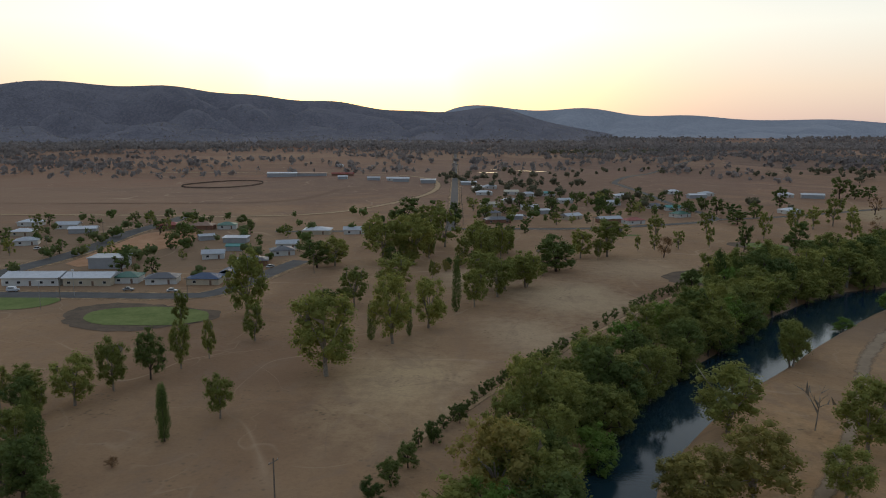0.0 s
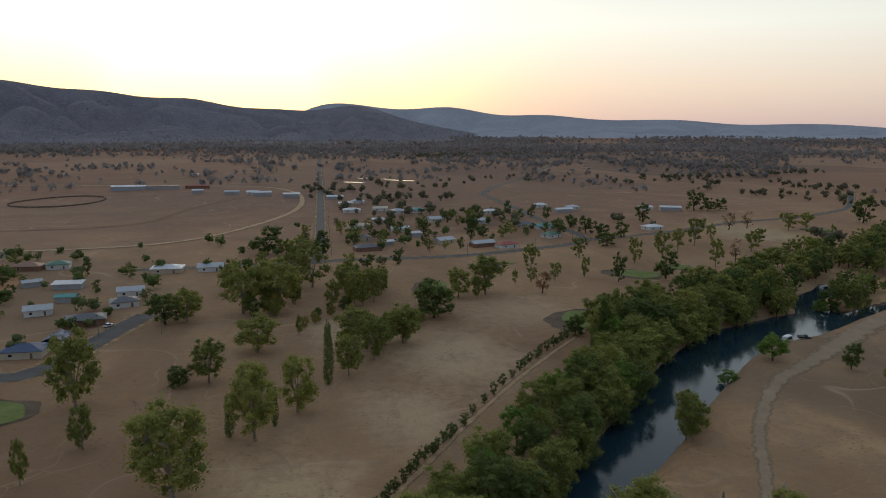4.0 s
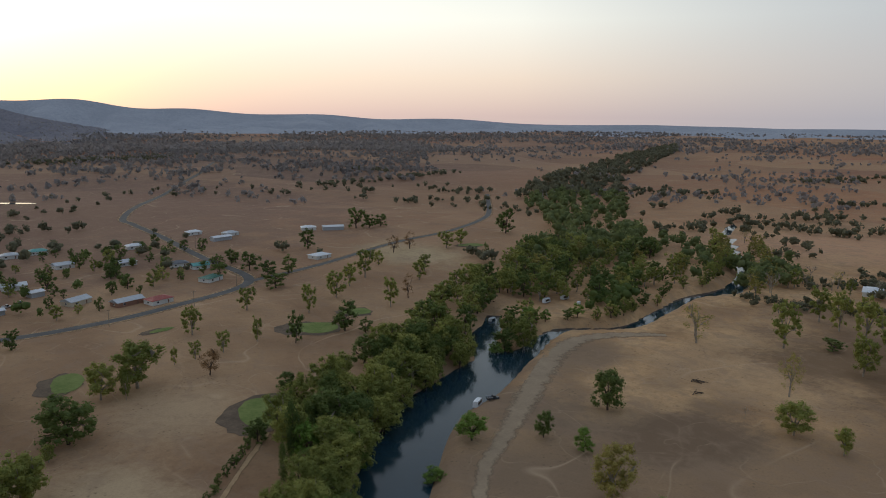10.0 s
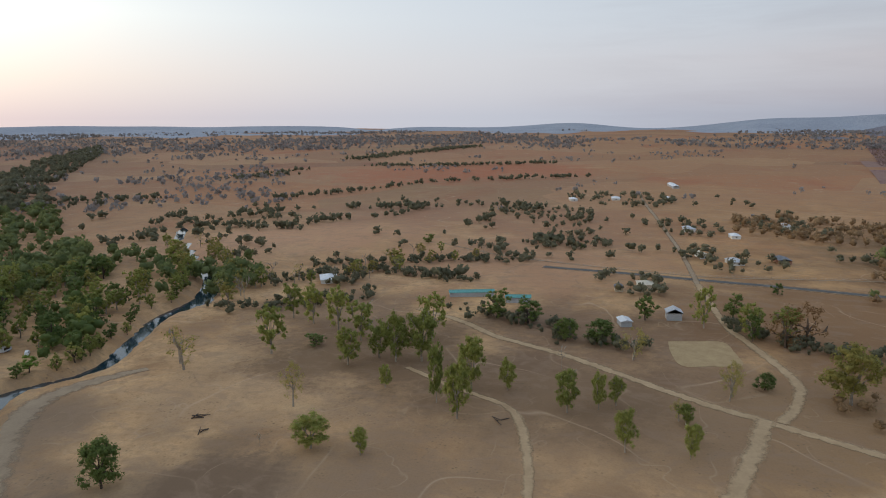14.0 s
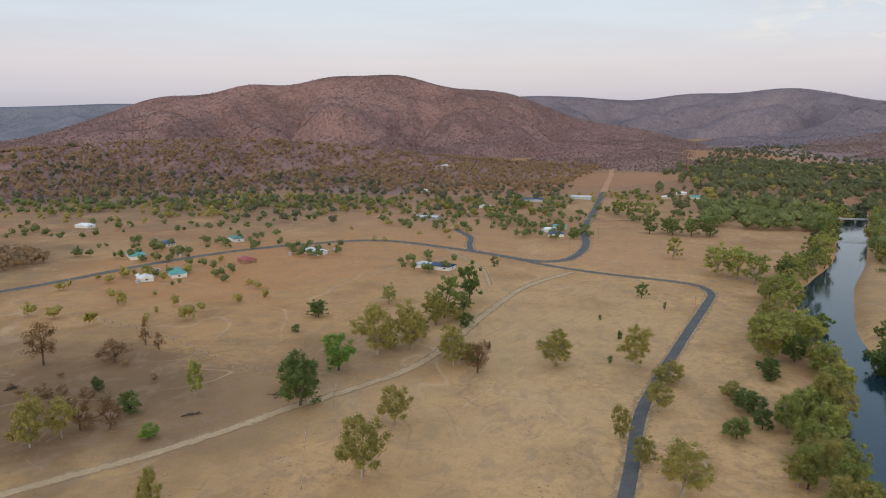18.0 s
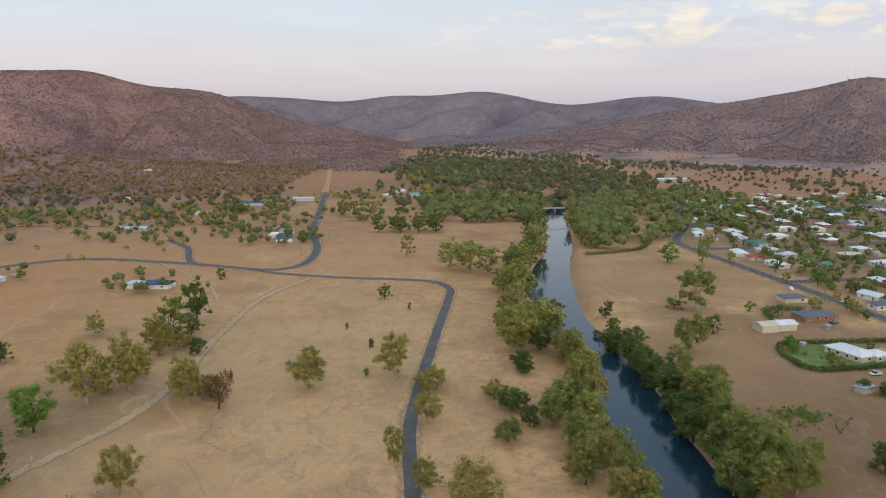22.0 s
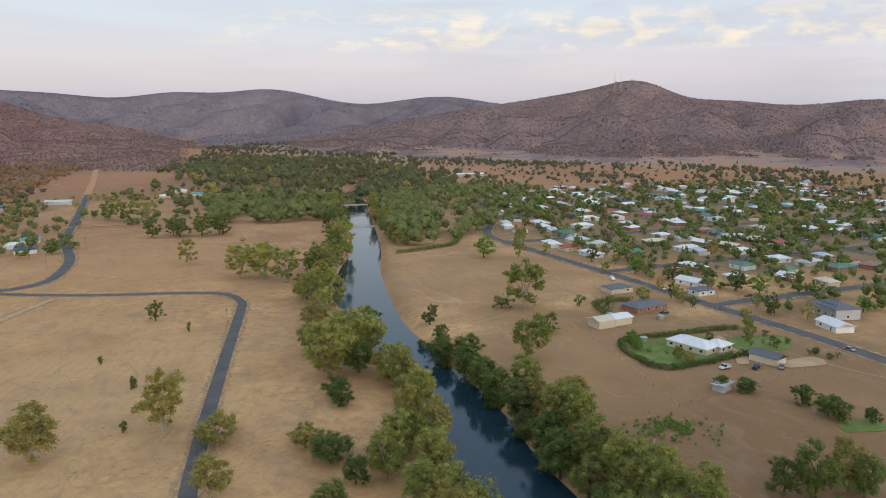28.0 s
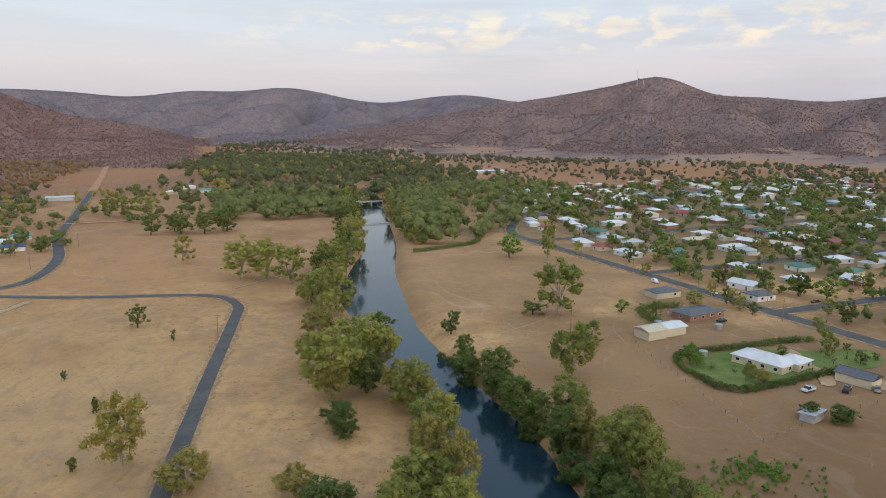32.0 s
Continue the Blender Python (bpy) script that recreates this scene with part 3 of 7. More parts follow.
def land(xs, ys):
    """The height of the ground sheet itself at arrays of places."""
    xs, ys = np.atleast_1d(np.asarray(xs, float)), np.atleast_1d(np.asarray(ys, float))
    i = np.clip(np.searchsorted(GRID["x"], xs) - 1, 0, len(GRID["x"]) - 2)
    j = np.clip(np.searchsorted(GRID["y"], ys) - 1, 0, len(GRID["y"]) - 2)
    u = (xs - GRID["x"][i]) / (GRID["x"][i + 1] - GRID["x"][i])
    v = (ys - GRID["y"][j]) / (GRID["y"][j + 1] - GRID["y"][j])
    z = GRID["z"]
    return (z[i, j] * (1 - u) + z[i + 1, j] * u) * (1 - v) + (z[i, j + 1] * (1 - u) + z[i + 1, j + 1] * u) * v


def build_ground():
    xs, ys = spread(-160, 480, 4.0, 4930), spread(-900, 400, 4.5, 4930)
    gx, gy = np.meshgrid(xs, ys, indexing="ij")
    gz = ground_z(gx.ravel(), gy.ravel())
    verts = np.stack([gx.ravel(), gy.ravel(), gz], 1)
    nx, ny = len(xs), len(ys)
    GRID.update(x=xs, y=ys, z=gz.reshape(nx, ny))
    i = (np.arange(nx - 1)[:, None] * ny + np.arange(ny - 1)[None]).ravel()
    me = bpy.data.meshes.new("ground")
    me.from_pydata(verts.tolist(), [], np.stack([i, i + ny, i + ny + 1, i + 1], 1).tolist())
    me.materials.append(M["ground"])
    me.polygons.foreach_set("use_smooth", [True] * len(me.polygons))
    return tagged(new("ground", me), "dry straw-coloured river flats with bare red earth beyond", "ground", kind="structure")


GROUND = build_ground()


def strip(name, line, width, mat, lift=0.06, parent=None, edge=0.0, step=7.0, drape=True):
    """A road or path laid over the ground along a smooth line; edge: unevenness of its sides."""
    rng = random.Random(len(name) + int(abs(line[0][0])))
    run = smooth_line(line, step)
    verts, faces = [], []
    tang = np.gradient(run[:, :2], axis=0)
    tang /= np.linalg.norm(tang, axis=1)[:, None] + 1e-9
    cols = (-1.0, -0.5, 0.0, 0.5, 1.0)
    for k, p in enumerate(run):
        w = (p[2] if len(p) > 2 else width) / 2
        n = np.array([-tang[k][1], tang[k][0]])
        for c in cols:
            q = p[:2] + n * (c * w + (rng.uniform(-edge, edge) if abs(c) == 1 else 0))
            verts.append((q[0], q[1], 0.0))
    v = np.array(verts)
    v[:, 2] = land(v[:, 0], v[:, 1]) + lift
    for k in range(len(run) - 1):
        for c in range(4):
            a = k * 5 + c
            faces.append((a, a + 1, a + 6, a + 5))
    ob = mesh_ob(name, v, faces, mat, parent)
    ob.data.attributes.new("across", "FLOAT", "POINT").data.foreach_set("value", [abs(c) for _ in run for c in cols])
    return ob


def build_water(name, label, run, level):
    verts, faces = [], []
    tang = np.gradient(run[:, :2], axis=0)
    tang /= np.linalg.norm(tang, axis=1)[:, None]
    for (x, y, w), (tx, ty) in zip(run, tang):
        for c in (-1, 1):
            verts.append((x - ty * c * (w + 5), y + tx * c * (w + 5), level))
    for k in range(len(run) - 1):
        faces.append((2 * k, 2 * k + 1, 2 * k + 3, 2 * k + 2))
    return tagged(mesh_ob(name, verts, faces, M["water"]), label, "water", kind="structure")


build_water("water", "calm dark blue river between tree-lined banks", RIVER, WATER_Z)
build_water("water_inlet", "still dark backwater behind a wooded islet", INLET, WATER_Z - 0.01)


# ---- hills ----
def hills(name, label, peaks, sigma, near, dist, far, mat, gully=0.42, az_step=0.25, rings=44, seed=0.0):
    """A range round the valley: rounded summits by bearing, a foot, a crest and a back slope, cut by gullies."""
    az = np.arange(min(p[0] for p in peaks) - 6, max(p[0] for p in peaks) + 6.01, az_step)
    crest = sum(h * np.exp(-((az - a) ** 2) / (2 * sigma**2)) for a, h in peaks)
    verts, faces = [], []
    top = 30 * min(1, max(0, (dist - 900) / 4000)) ** 1.5
    rr = [near + (dist - near) * k / rings for k in range(rings + 1)] + [dist + (far - dist) * k / 6 for k in range(1, 7)]
    for n, a in enumerate(az):
        sx, sy = math.sin(radians(a)), math.cos(radians(a))
        foot = near * (1 + 0.1 * noise.noise(Vector((a * 0.11, seed, 0))) + 0.05 * noise.noise(Vector((a * 0.4, seed, 5))))
        for q in rr:
            r = dist - (dist - foot) * (dist - q) / (dist - near) if q <= dist else q
            u = (r - foot) / (dist - foot) if r <= dist else 1 - 0.8 * (r - dist) / (far - dist)
            s = u * u * (3 - 2 * u) * 0.6 + 0.4 * u
            x, y = 60 + r * sx, r * sy
            g = noise.noise(Vector((x * 0.0022, y * 0.0022, seed))) + 0.5 * noise.noise(Vector((x * 0.0055, y * 0.0055, seed + 3)))
            spur = abs(noise.noise(Vector((a * 0.17 + 0.5 * noise.noise(Vector((x * 0.0012, y * 0.0012, seed + 6))), r * 0.0007, seed + 8))))
            wx, wy = x + 160 * noise.noise(Vector((x * 0.002, y * 0.002, seed + 20))), y + 160 * noise.noise(Vector((x * 0.002, y * 0.002, seed + 30)))
            valley = abs(noise.noise(Vector((wx * 0.0023, wy * 0.0023, seed + 40))))
            creek = abs(noise.noise(Vector((wx * 0.0065, wy * 0.0065, seed + 50))))
            cut = 0.5 * max(0.0, 1 - spur * 2.6) ** 1.3 + 0.6 * max(0.0, 1 - valley * 3.0) ** 1.2 + 0.18 * max(0.0, 1 - creek * 3.2) ** 1.2
            ridge = 1 - cut * 4 * u * (1 - u) - 0.5 * gully * max(0.0, g + 0.15) * 4 * u * (1 - u) * 2.2
            base = 30 * min(1, max(0, (r - 900) / 4000)) ** 1.5
            verts.append((x, y, base - 3 * (1 - u) + max(3.0, crest[n] - top) * s * ridge))
    m = len(rr)
    for n in range(len(az) - 1):
        for k in range(m - 1):
            i = n * m + k
            faces.append((i, i + 1, i + m + 1, i + m))
    ob = mesh_ob(name, verts, faces, mat, smooth=True)
    return tagged(ob, label, "hills", kind="structure"), np.array(verts)


WEST = [(-63, 110), (-57, 120), (-51, 130), (-45, 140), (-39, 150), (-36, 90), (-33, 137), (-30, 167), (-27, 161), (-24, 137), (-21, 175), (-18, 120), (-15, 149), (-12, 98), (-9, 137), (-6, 75), (-3, 100), (0, 64), (3, 130), (6, 60), (9, 40), (12, 20)]
NORTHWEST = [(0, 144), (3.5, 118), (7, 86), (10.5, 134), (14, 63), (17.5, 98), (21, 63), (24.5, 65), (28, 75), (31.5, 44), (35, 58), (38.5, 57), (42, 38), (45.5, 37), (49, 37), (52.5, 43), (56, 34), (59.5, 40), (64, 40), (68, 38), (72, 36)]
NORTH = [(76, 30), (79.5, 27), (83, 22), (86.5, 29), (90, 50), (93.5, 17), (97, 18), (100.5, 36), (104, 61), (107.5, 50), (111, 72), (114.5, 63), (118, 65), (121.5, 90), (125, 63)]
NORTHEAST = [(112, 50), (115.5, 70), (119, 84), (122.5, 95), (126, 90), (129.5, 96), (133, 100), (136.5, 112), (140, 104), (143.5, 90)]
EASTA = [(115, 3), (118, 10), (121, 14), (124, 16), (127, 18), (130, 24), (133, 50), (136, 74), (139, 110), (142, 84), (145, 138), (148, 100), (151, 147), (154, 128), (157, 152), (160, 109), (163, 112), (166, 109), (169, 72), (172, 45), (175, 44), (178, 28)]
EASTB = [(162, 49), (165.5, 139), (169, 127), (172.5, 127), (176, 100), (179.5, 145), (183, 120), (186.5, 160), (190, 123), (193.5, 89), (197, 119), (200.5, 136), (204, 101), (207.5, 92), (211, 106)]
EASTC = [(188, 13), (191, 25), (194, 40), (197, 48), (200, 67), (203, 77), (206, 86), (209, 101), (212, 108), (215, 148), (218, 77), (221, 94), (224, 78), (227, 74), (230, 94), (233, 80), (236, 85), (239, 70), (242, 70), (246, 60), (250, 60)]
WEST_RANGE = hills("backdrop_range_west", "hazy blue-grey wooded range against the sunset", WEST, 2.2, 2600, 4200, 4850, M["farhill"], seed=1.0)
hills("backdrop_range_northwest", "hazy blue far ridge above the plain", NORTHWEST, 2.4, 3800, 4700, 4950, M["palehill"], seed=5.0)
hills("backdrop_range_north", "hazy blue low ridge on the horizon", NORTH, 2.4, 4000, 4700, 4950, M["palehill"], seed=9.0)
hills("backdrop_range_northeast", "hazy blue-grey wooded ridge behind the foothills", NORTHEAST, 2.4, 3300, 4300, 4600, M["farhill"], seed=13.0)
HILL_A = hills("hill_range_east", "reddish brown hill with bare dry woodland", EASTA, 2.2, 1350, 2500, 3400, M["hill"], seed=2.0)
HILL_B = hills("hill_range_southeast", "hazy purple-brown wooded hills behind the valley", EASTB, 2.4, 2300, 3900, 4700, M["hill_far"], seed=4.0)
HILL_C = hills("hill_range_south", "purple-brown wooded hill with a mast on top", EASTC, 2.2, 1500, 2600, 3500, M["hill_south"], seed=7.0)

FOOT = [(114, 8), (118, 14), (122, 22), (126, 30), (130, 35), (134, 38), (138, 40), (142, 40), (146, 38), (150, 33), (154, 26), (158, 18), (162, 11), (166, 5)]
FOOTHILL = hills("hill_foot_east", "low wooded foothill below the reddish brown range", FOOT, 2.4, 930, 1480, 1950, M["hill"], seed=17.0)
MOUND = BVHTree.FromPolygons([tuple(v.co) for v in FOOTHILL[0].data.vertices], [tuple(p.vertices) for p in FOOTHILL[0].data.polygons])


def lie(x, y):
    """The height of the land or of the foothill on it."""
    z = float(land(x, y)[0])
    hit = MOUND.ray_cast(Vector((x, y, 500)), Vector((0, 0, -1)))[0]
    return max(z, hit.z) if hit else z


# ---- roads ----
def road(name, label, line, width, mat, lift, edge=0.0):
    if mat is M["asphalt"]:
        tagged(strip(name.replace("road", "verge").replace("street", "verge_street").replace("track", "verge_track"), line, width * 1.7 + 1, M["verge"], lift - 0.06, edge=0.6), "worn pale dirt shoulder beside a sealed road", "road verge", kind="structure")
    return tagged(strip(name, line, width, mat, lift, edge=edge), label, "road", kind="structure")


road("road_river", "narrow grey sealed lane bending across dry paddock", [(94, 40), (92, -40), (90, -97), (90, -143), (86, -179), (76, -245), (62, -330), (60, -350), (66, -368), (82, -377), (133, -388), (174, -405), (196, -421)], 4.6, M["asphalt"], 0.16)
road("road_valley", "grey sealed road winding up the valley", [(580, 120), (546, 4), (516, -86), (501, -162), (471, -243), (440, -350), (386, -425), (331, -465), (254, -447), (236, -441), (187, -418), (170, -420), (158, -440), (156, -501), (170, -593), (176, -717), (190, -950)], 6.5, M["asphalt"], 0.2)
road("road_hill", "bare red dirt track climbing straight up the hill foot", [(190, -950), (205, -1200), (225, -1450)], 9, M["orange"], 0.4, 1.5)
road("road_spur", "short sealed side road", [(240, -443), (250, -470), (262, -512), (290, -556)], 5, M["asphalt"], 0.18)
road("road_rail", "raised pale gravel railway embankment", [(600, -640), (420, -640), (280, -650), (120, -668), (-20, -715), (-83, -745), (-106, -745), (-220, -735)], 5, M["dirt"], 0.5, 0.4)
road("road_east_bank", "sealed road behind the trees towards the bridge", [(60, -760), (30, -900), (10, -1100), (0, -1300)], 7, M["asphalt"], 0.3)
road("road_town", "grey sealed town road with dirt shoulders", [(-240, -760), (-190, -600), (-150, -520), (-143, -480), (-151, -393), (-156, -336), (-159, -264), (-163, -215), (-165, -171), (-168, -20)], 7.5, M["asphalt"], 0.16)
road("road_town_second", "grey sealed residential street", [(-240, -790), (-300, -690), (-345, -590), (-360, -470), (-363, -330), (-366, -150)], 8, M["asphalt"], 0.2)
road("road_town_third", "grey sealed street between house rows", [(-420, -860), (-510, -700), (-560, -560), (-570, -330), (-572, -150)], 8, M["asphalt"], 0.25)
for n, (y, x0, x1) in enumerate(((-262, -159, -700), (-352, -156, -720), (-470, -146, -700), (-600, -192, -640))):
    road("road_cross_%d" % (n + 1), "grey sealed cross street", [(x0, y), ((x0 + x1) / 2, y - 15), (x1, y - 25)], 7, M["asphalt"], 0.22)
road("road_west", "sealed country road past scattered houses", [(-110, 470), (-40, 474), (41, 482), (80, 484), (133, 497), (202, 535), (206, 630), (210, 749), (208, 839), (212, 889), (286, 1049), (472, 1401), (700, 1900)], 7, M["asphalt"], 0.2)
road("road_west_branch", "sealed side road beside the golf course", [(202, 535), (260, 556), (364, 602), (455, 628), (560, 700), (700, 860)], 6, M["asphalt"], 0.18)
road("road_racecourse", "straight sealed road lined with small trees", [(4, 470), (8, 568), (14, 857), (21, 1301), (40, 2400), (54, 3600)], 7, M["asphalt"], 0.3)
road("street_west", "wide grey sealed street beside the park", [(-330, 287), (-173, 286), (-139, 285), (-106, 284), (-92, 292), (-81, 332), (-72, 362)], 10, M["asphalt"], 0.16)
road("street_west_main", "wide sealed main street with pale kerbs", [(-208, 300), (-205, 329), (-200, 362), (-198, 400), (-199, 457), (-195, 500), (-195, 550)], 12, M["asphalt"], 0.18)
road("track_lane", "pale two-wheel dirt lane across the river flat", [(445, 190), (422, 160), (398, 140), (372, 105), (328, 60), (301, 25), (271, -12), (256, -36), (240, -60), (225, -86), (213, -113), (198, -139), (185, -174), (181, -221), (178, -276), (172, -331), (150, -385)], 6.5, M["dirt"], 0.14, 0.5)
road("track_lane_fork", "pale dirt track forking off the lane", [(308, 32), (290, 39), (272, 46), (239, 60), (190, 78)], 8, M["dirt"], 0.16, 0.6)
road("track_paddock", "faint curved vehicle track over dry grass", [(345, 176), (322, 150), (308, 130), (294, 123), (269, 119), (239, 117), (190, 118)], 4.5, M["dirt"], 0.15, 0.5)
road("track_north", "brown dirt road running away over the plain", [(306, 27), (320, 18), (335, 12), (352, 8), (391, 13), (427, 19), (457, 19), (534, 16)], 6, M["dirt"], 0.22, 0.5)
road("track_north_far", "narrow grey road over the far paddocks", [(534, 16), (643, 9), (751, 5), (963, 2), (1144, -8)], 5, M["scald"], 0.3, 0.4)
road("track_cross", "narrow dirt track along a fence line", [(557, -110), (561, 13), (596, 104), (624, 159), (670, 215)], 3.5, M["scald"], 0.2, 0.6)
road("track_bank", "worn gravel track following the river bank", [(60, 110, 4), (100, 165, 4), (125, 205, 5), (152, 236, 6), (175, 252, 8), (205, 272, 12), (236, 293, 15), (262, 308, 15), (290, 314, 13), (312, 304, 10), (326, 292, 6)], 3.2, M["scald"], 0.14, 0.1)
road("path_avenue", "pale dirt path beside a row of saplings", [(-8, 145), (12, 176), (27, 198), (40, 217), (57, 240), (74, 262), (96, 288), (112, 306)], 2.6, M["verge"], 0.14, 0.5)
road("racecourse_track", "pale oval dirt racecourse track", [(-620, 600), (-338, 549), (-231, 546), (-158, 550), (-84, 584), (-24, 702), (-6, 816), (-20, 950), (-80, 1040), (-238, 1066), (-423, 1108), (-620, 1023)], 9, M["dirt"], 0.3, 0.5)
for n, a in enumerate(((60, -385, 30, -410, 0, -420), (262, -445, 215, -380, 195, -330))):
    road("track_link_%d" % (n + 1), "pale dirt farm track", [a[:2], a[2:4], a[4:]], 3.5, M["dirt"], 0.15, 0.5)


# ---- patches of ground ----
def patch(name, label, line, mat, lift=0.12, wobble=1.0, category="ground"):
    """A patch of lawn or earth with an uneven rim, draped over the ground."""
    rng = random.Random(len(label))
    run = smooth_line([*line, line[0]], 3.0)[:-1]
    mid = run.mean(0)
    rings = (0.0, 0.35, 0.7, 1.0)
    verts, faces = [], []
    wob = [rng.uniform(-1, 1) for _ in run]
    for n, p in enumerate(run):
        d = (p - mid)[:2]
        d = d / (np.linalg.norm(d) + 1e-6)
        for r in rings[1:]:
            q = mid[:2] + (p - mid)[:2] * r + d * wobble * wob[n] * 0.5 * r
            verts.append((q[0], q[1], float(land(q[0], q[1])[0]) + lift))
    verts.append((mid[0], mid[1], float(land(mid[0], mid[1])[0]) + lift))
    c, m = len(verts) - 1, len(run)
    for n in range(m):
        k = (n + 1) % m
        faces.append((c, n * 3, k * 3))
        for r in range(2):
            faces.append((n * 3 + r, n * 3 + r + 1, k * 3 + r + 1, k * 3 + r))
    return tagged(mesh_ob(name, verts, faces, mat, smooth=True), label, category, kind="structure")


def around(x, y, rx, ry, turn=0.0, n=9, seed=0):
    rng = random.Random(seed)
    out = []
    for k in range(n):
        a = 2 * math.pi * k / n
        r = rng.uniform(0.85, 1.12)
        px, py = rx * r * math.cos(a), ry * r * math.sin(a)
        c, s = math.cos(radians(turn)), math.sin(radians(turn))
        out.append((x + px * c - py * s, y + px * s + py * c))
    return out


for n, (x, y, rx, ry, turn) in enumerate(((-107, 252, 23, 14, -10), (119, 324, 15, 10, 60), (65, 400, 11, 7, 70), (186, 411, 14, 10, -30), (221, 426, 9, 7, -40), (413, 553, 11, 7, -30), (120, 455, 7, 3, 10))):
    patch("green_apron_%d" % (n + 1), "worn brown earth ring round a golf green", around(x - 3, y, rx * 1.3, ry * 1.35, turn, 11, n + 40), M["ring"], 0.1, 2.0)
    patch("golf_green_%d" % (n + 1), "watered green golf putting green", around(x, y, rx, ry, turn, 9, n), M["lawn"], 0.18, 0.8, "lawn")
patch("bowling_green", "flat watered bowling lawn beside the street", [(-205, 262), (-160, 262), (-150, 274), (-160, 282), (-205, 282)], M["lawn"], 0.14, 0.2, "lawn")
patch("vacant_lot", "bare orange dirt lot between streets", [(-188, 353), (-189, 400), (-187, 455), (-160, 463), (-150, 417), (-167, 379), (-175, 347)], M["orange"], 0.13, 1.0)
patch("racecourse_infield", "bare brown racecourse infield", around(-300, 830, 230, 190, 10, 12, 5), M["ground"], 0.25, 3.0)
for n, (x, y, rx, ry) in enumerate(((95, 1120, 30, 8), (135, 1075, 30, 7), (65, 1062, 18, 6))):
    patch("dam_%d" % (n + 1), "farm dam reflecting the bright sky", around(x, y, rx, ry, -40, 9, n), M["water"], 0.35, 1.0, "water")
patch("villa_lawn", "watered lawn behind a clipped hedge", [(-79, -213), (-88, -224), (-118, -224), (-124, -205), (-112, -196), (-84, -194)], M["lawn"], 0.13, 0.4, "lawn")
patch("villa_front_lawn", "watered front lawn beside the drive", [(-127, -217), (-150, -211), (-152, -205), (-141, -195), (-122, -198)], M["lawn"], 0.14, 0.4, "lawn")
patch("villa_drive", "pale curved gravel drive", [(-127, -220), (-121, -214), (-117, -205), (-116, -195), (-108, -188), (-112, -186), (-119, -195), (-121, -206), (-126, -214)], M["dirt"], 0.2, 0.3)
patch("garage_yard", "pale gravel yard in front of the garage", [(-118, -182), (-126, -184), (-142, -184), (-140, -176), (-124, -177)], M["dirt"], 0.16, 0.3)
patch("garden_plot", "square of dry yellow grass beside a farmhouse", [(401, 54), (403, 40), (403, 27), (386, 25), (369, 26), (366, 40), (365, 53), (383, 55)], M["orchard"], 0.13, 0.4)
patch("lower_lawn", "small bright green lawn", [(-95, -128), (-99, -135), (-112, -132), (-108, -125)], M["lawn"], 0.14, 0.5, "lawn")
# ---- trees ----
def tube(verts, faces, a, b, ra, rb, sides=6, weld=False):
    """A tapered limb from a to b; weld: grown onto what is there already."""
    a, b = Vector(a), Vector(b)
    turn = (b - a).to_track_quat("Z", "Y").to_matrix()
    k = len(verts)
    near = min(range(k), key=lambda i: (verts[i] - a).length_squared) if weld and k else None
    for c, r in ((a, ra), (b, rb)):
        for n in range(sides):
            t = 2 * math.pi * n / sides
            verts.append(c + turn @ Vector((r * math.cos(t), r * math.sin(t), 0)))
    for n in range(sides):
        m = (n + 1) % sides
        ring = [k + n, k + m, k + sides + m, k + sides + n]
        faces.append([near if i == k and near is not None else i for i in ring])


def leaves(rng, verts, faces, centre, radius, count, size, flat=0.95):
    """A ragged clump of leaf sprays round a centre."""
    for _ in range(count):
        d = Vector((rng.gauss(0, 1), rng.gauss(0, 1), rng.gauss(0, 1) * flat)).normalized() * radius * rng.uniform(0.5, 1.08)
        p = centre + d
        up = (d.normalized() + Vector((rng.uniform(-1, 1), rng.uniform(-1, 1), rng.uniform(-0.4, 1.0)))).normalized()
        side = up.cross(Vector((rng.uniform(-1, 1), rng.uniform(-1, 1), rng.uniform(-1, 1)))).normalized()
        other = up.cross(side)
        s, t = size * rng.uniform(0.6, 1.3), size * rng.uniform(0.35, 0.8)
        k = len(verts)
        verts.extend((p - side * s * 0.5, p - other * t * 0.5 + side * s * 0.1, p + side * s * 0.6, p + other * t * 0.5))
        faces.append((k, k + 1, k + 2, k + 3))


GOLD = (1 + math.sqrt(5)) / 2
ICO = [Vector(p).normalized() for p in ((-1, GOLD, 0), (1, GOLD, 0), (-1, -GOLD, 0), (1, -GOLD, 0), (0, -1, GOLD), (0, 1, GOLD), (0, -1, -GOLD), (0, 1, -GOLD), (GOLD, 0, -1), (GOLD, 0, 1), (-GOLD, 0, -1), (-GOLD, 0, 1))]
ICO_FACES = [(a, b, c) for a, b, c in itertools.combinations(range(12), 3) if max((ICO[a] - ICO[b]).length, (ICO[b] - ICO[c]).length, (ICO[a] - ICO[c]).length) < 1.2]
ICO_FACES = [f if (ICO[f[1]] - ICO[f[0]]).cross(ICO[f[2]] - ICO[f[0]]).dot(ICO[f[0]]) > 0 else f[::-1] for f in ICO_FACES]


def heart(rng, verts, faces, centre, radius):
    """The dense uneven inside of a leaf clump."""
    k = len(verts)
    turn = Matrix.Rotation(rng.uniform(0, 6), 3, "X") @ Matrix.Rotation(rng.uniform(0, 6), 3, "Z")
    verts.extend(centre + turn @ Vector((p.x, p.y, p.z * 0.85)) * radius * rng.uniform(0.78, 1.22) for p in ICO)
    faces.extend((k + a, k + b, k + c) for a, b, c in ICO_FACES)


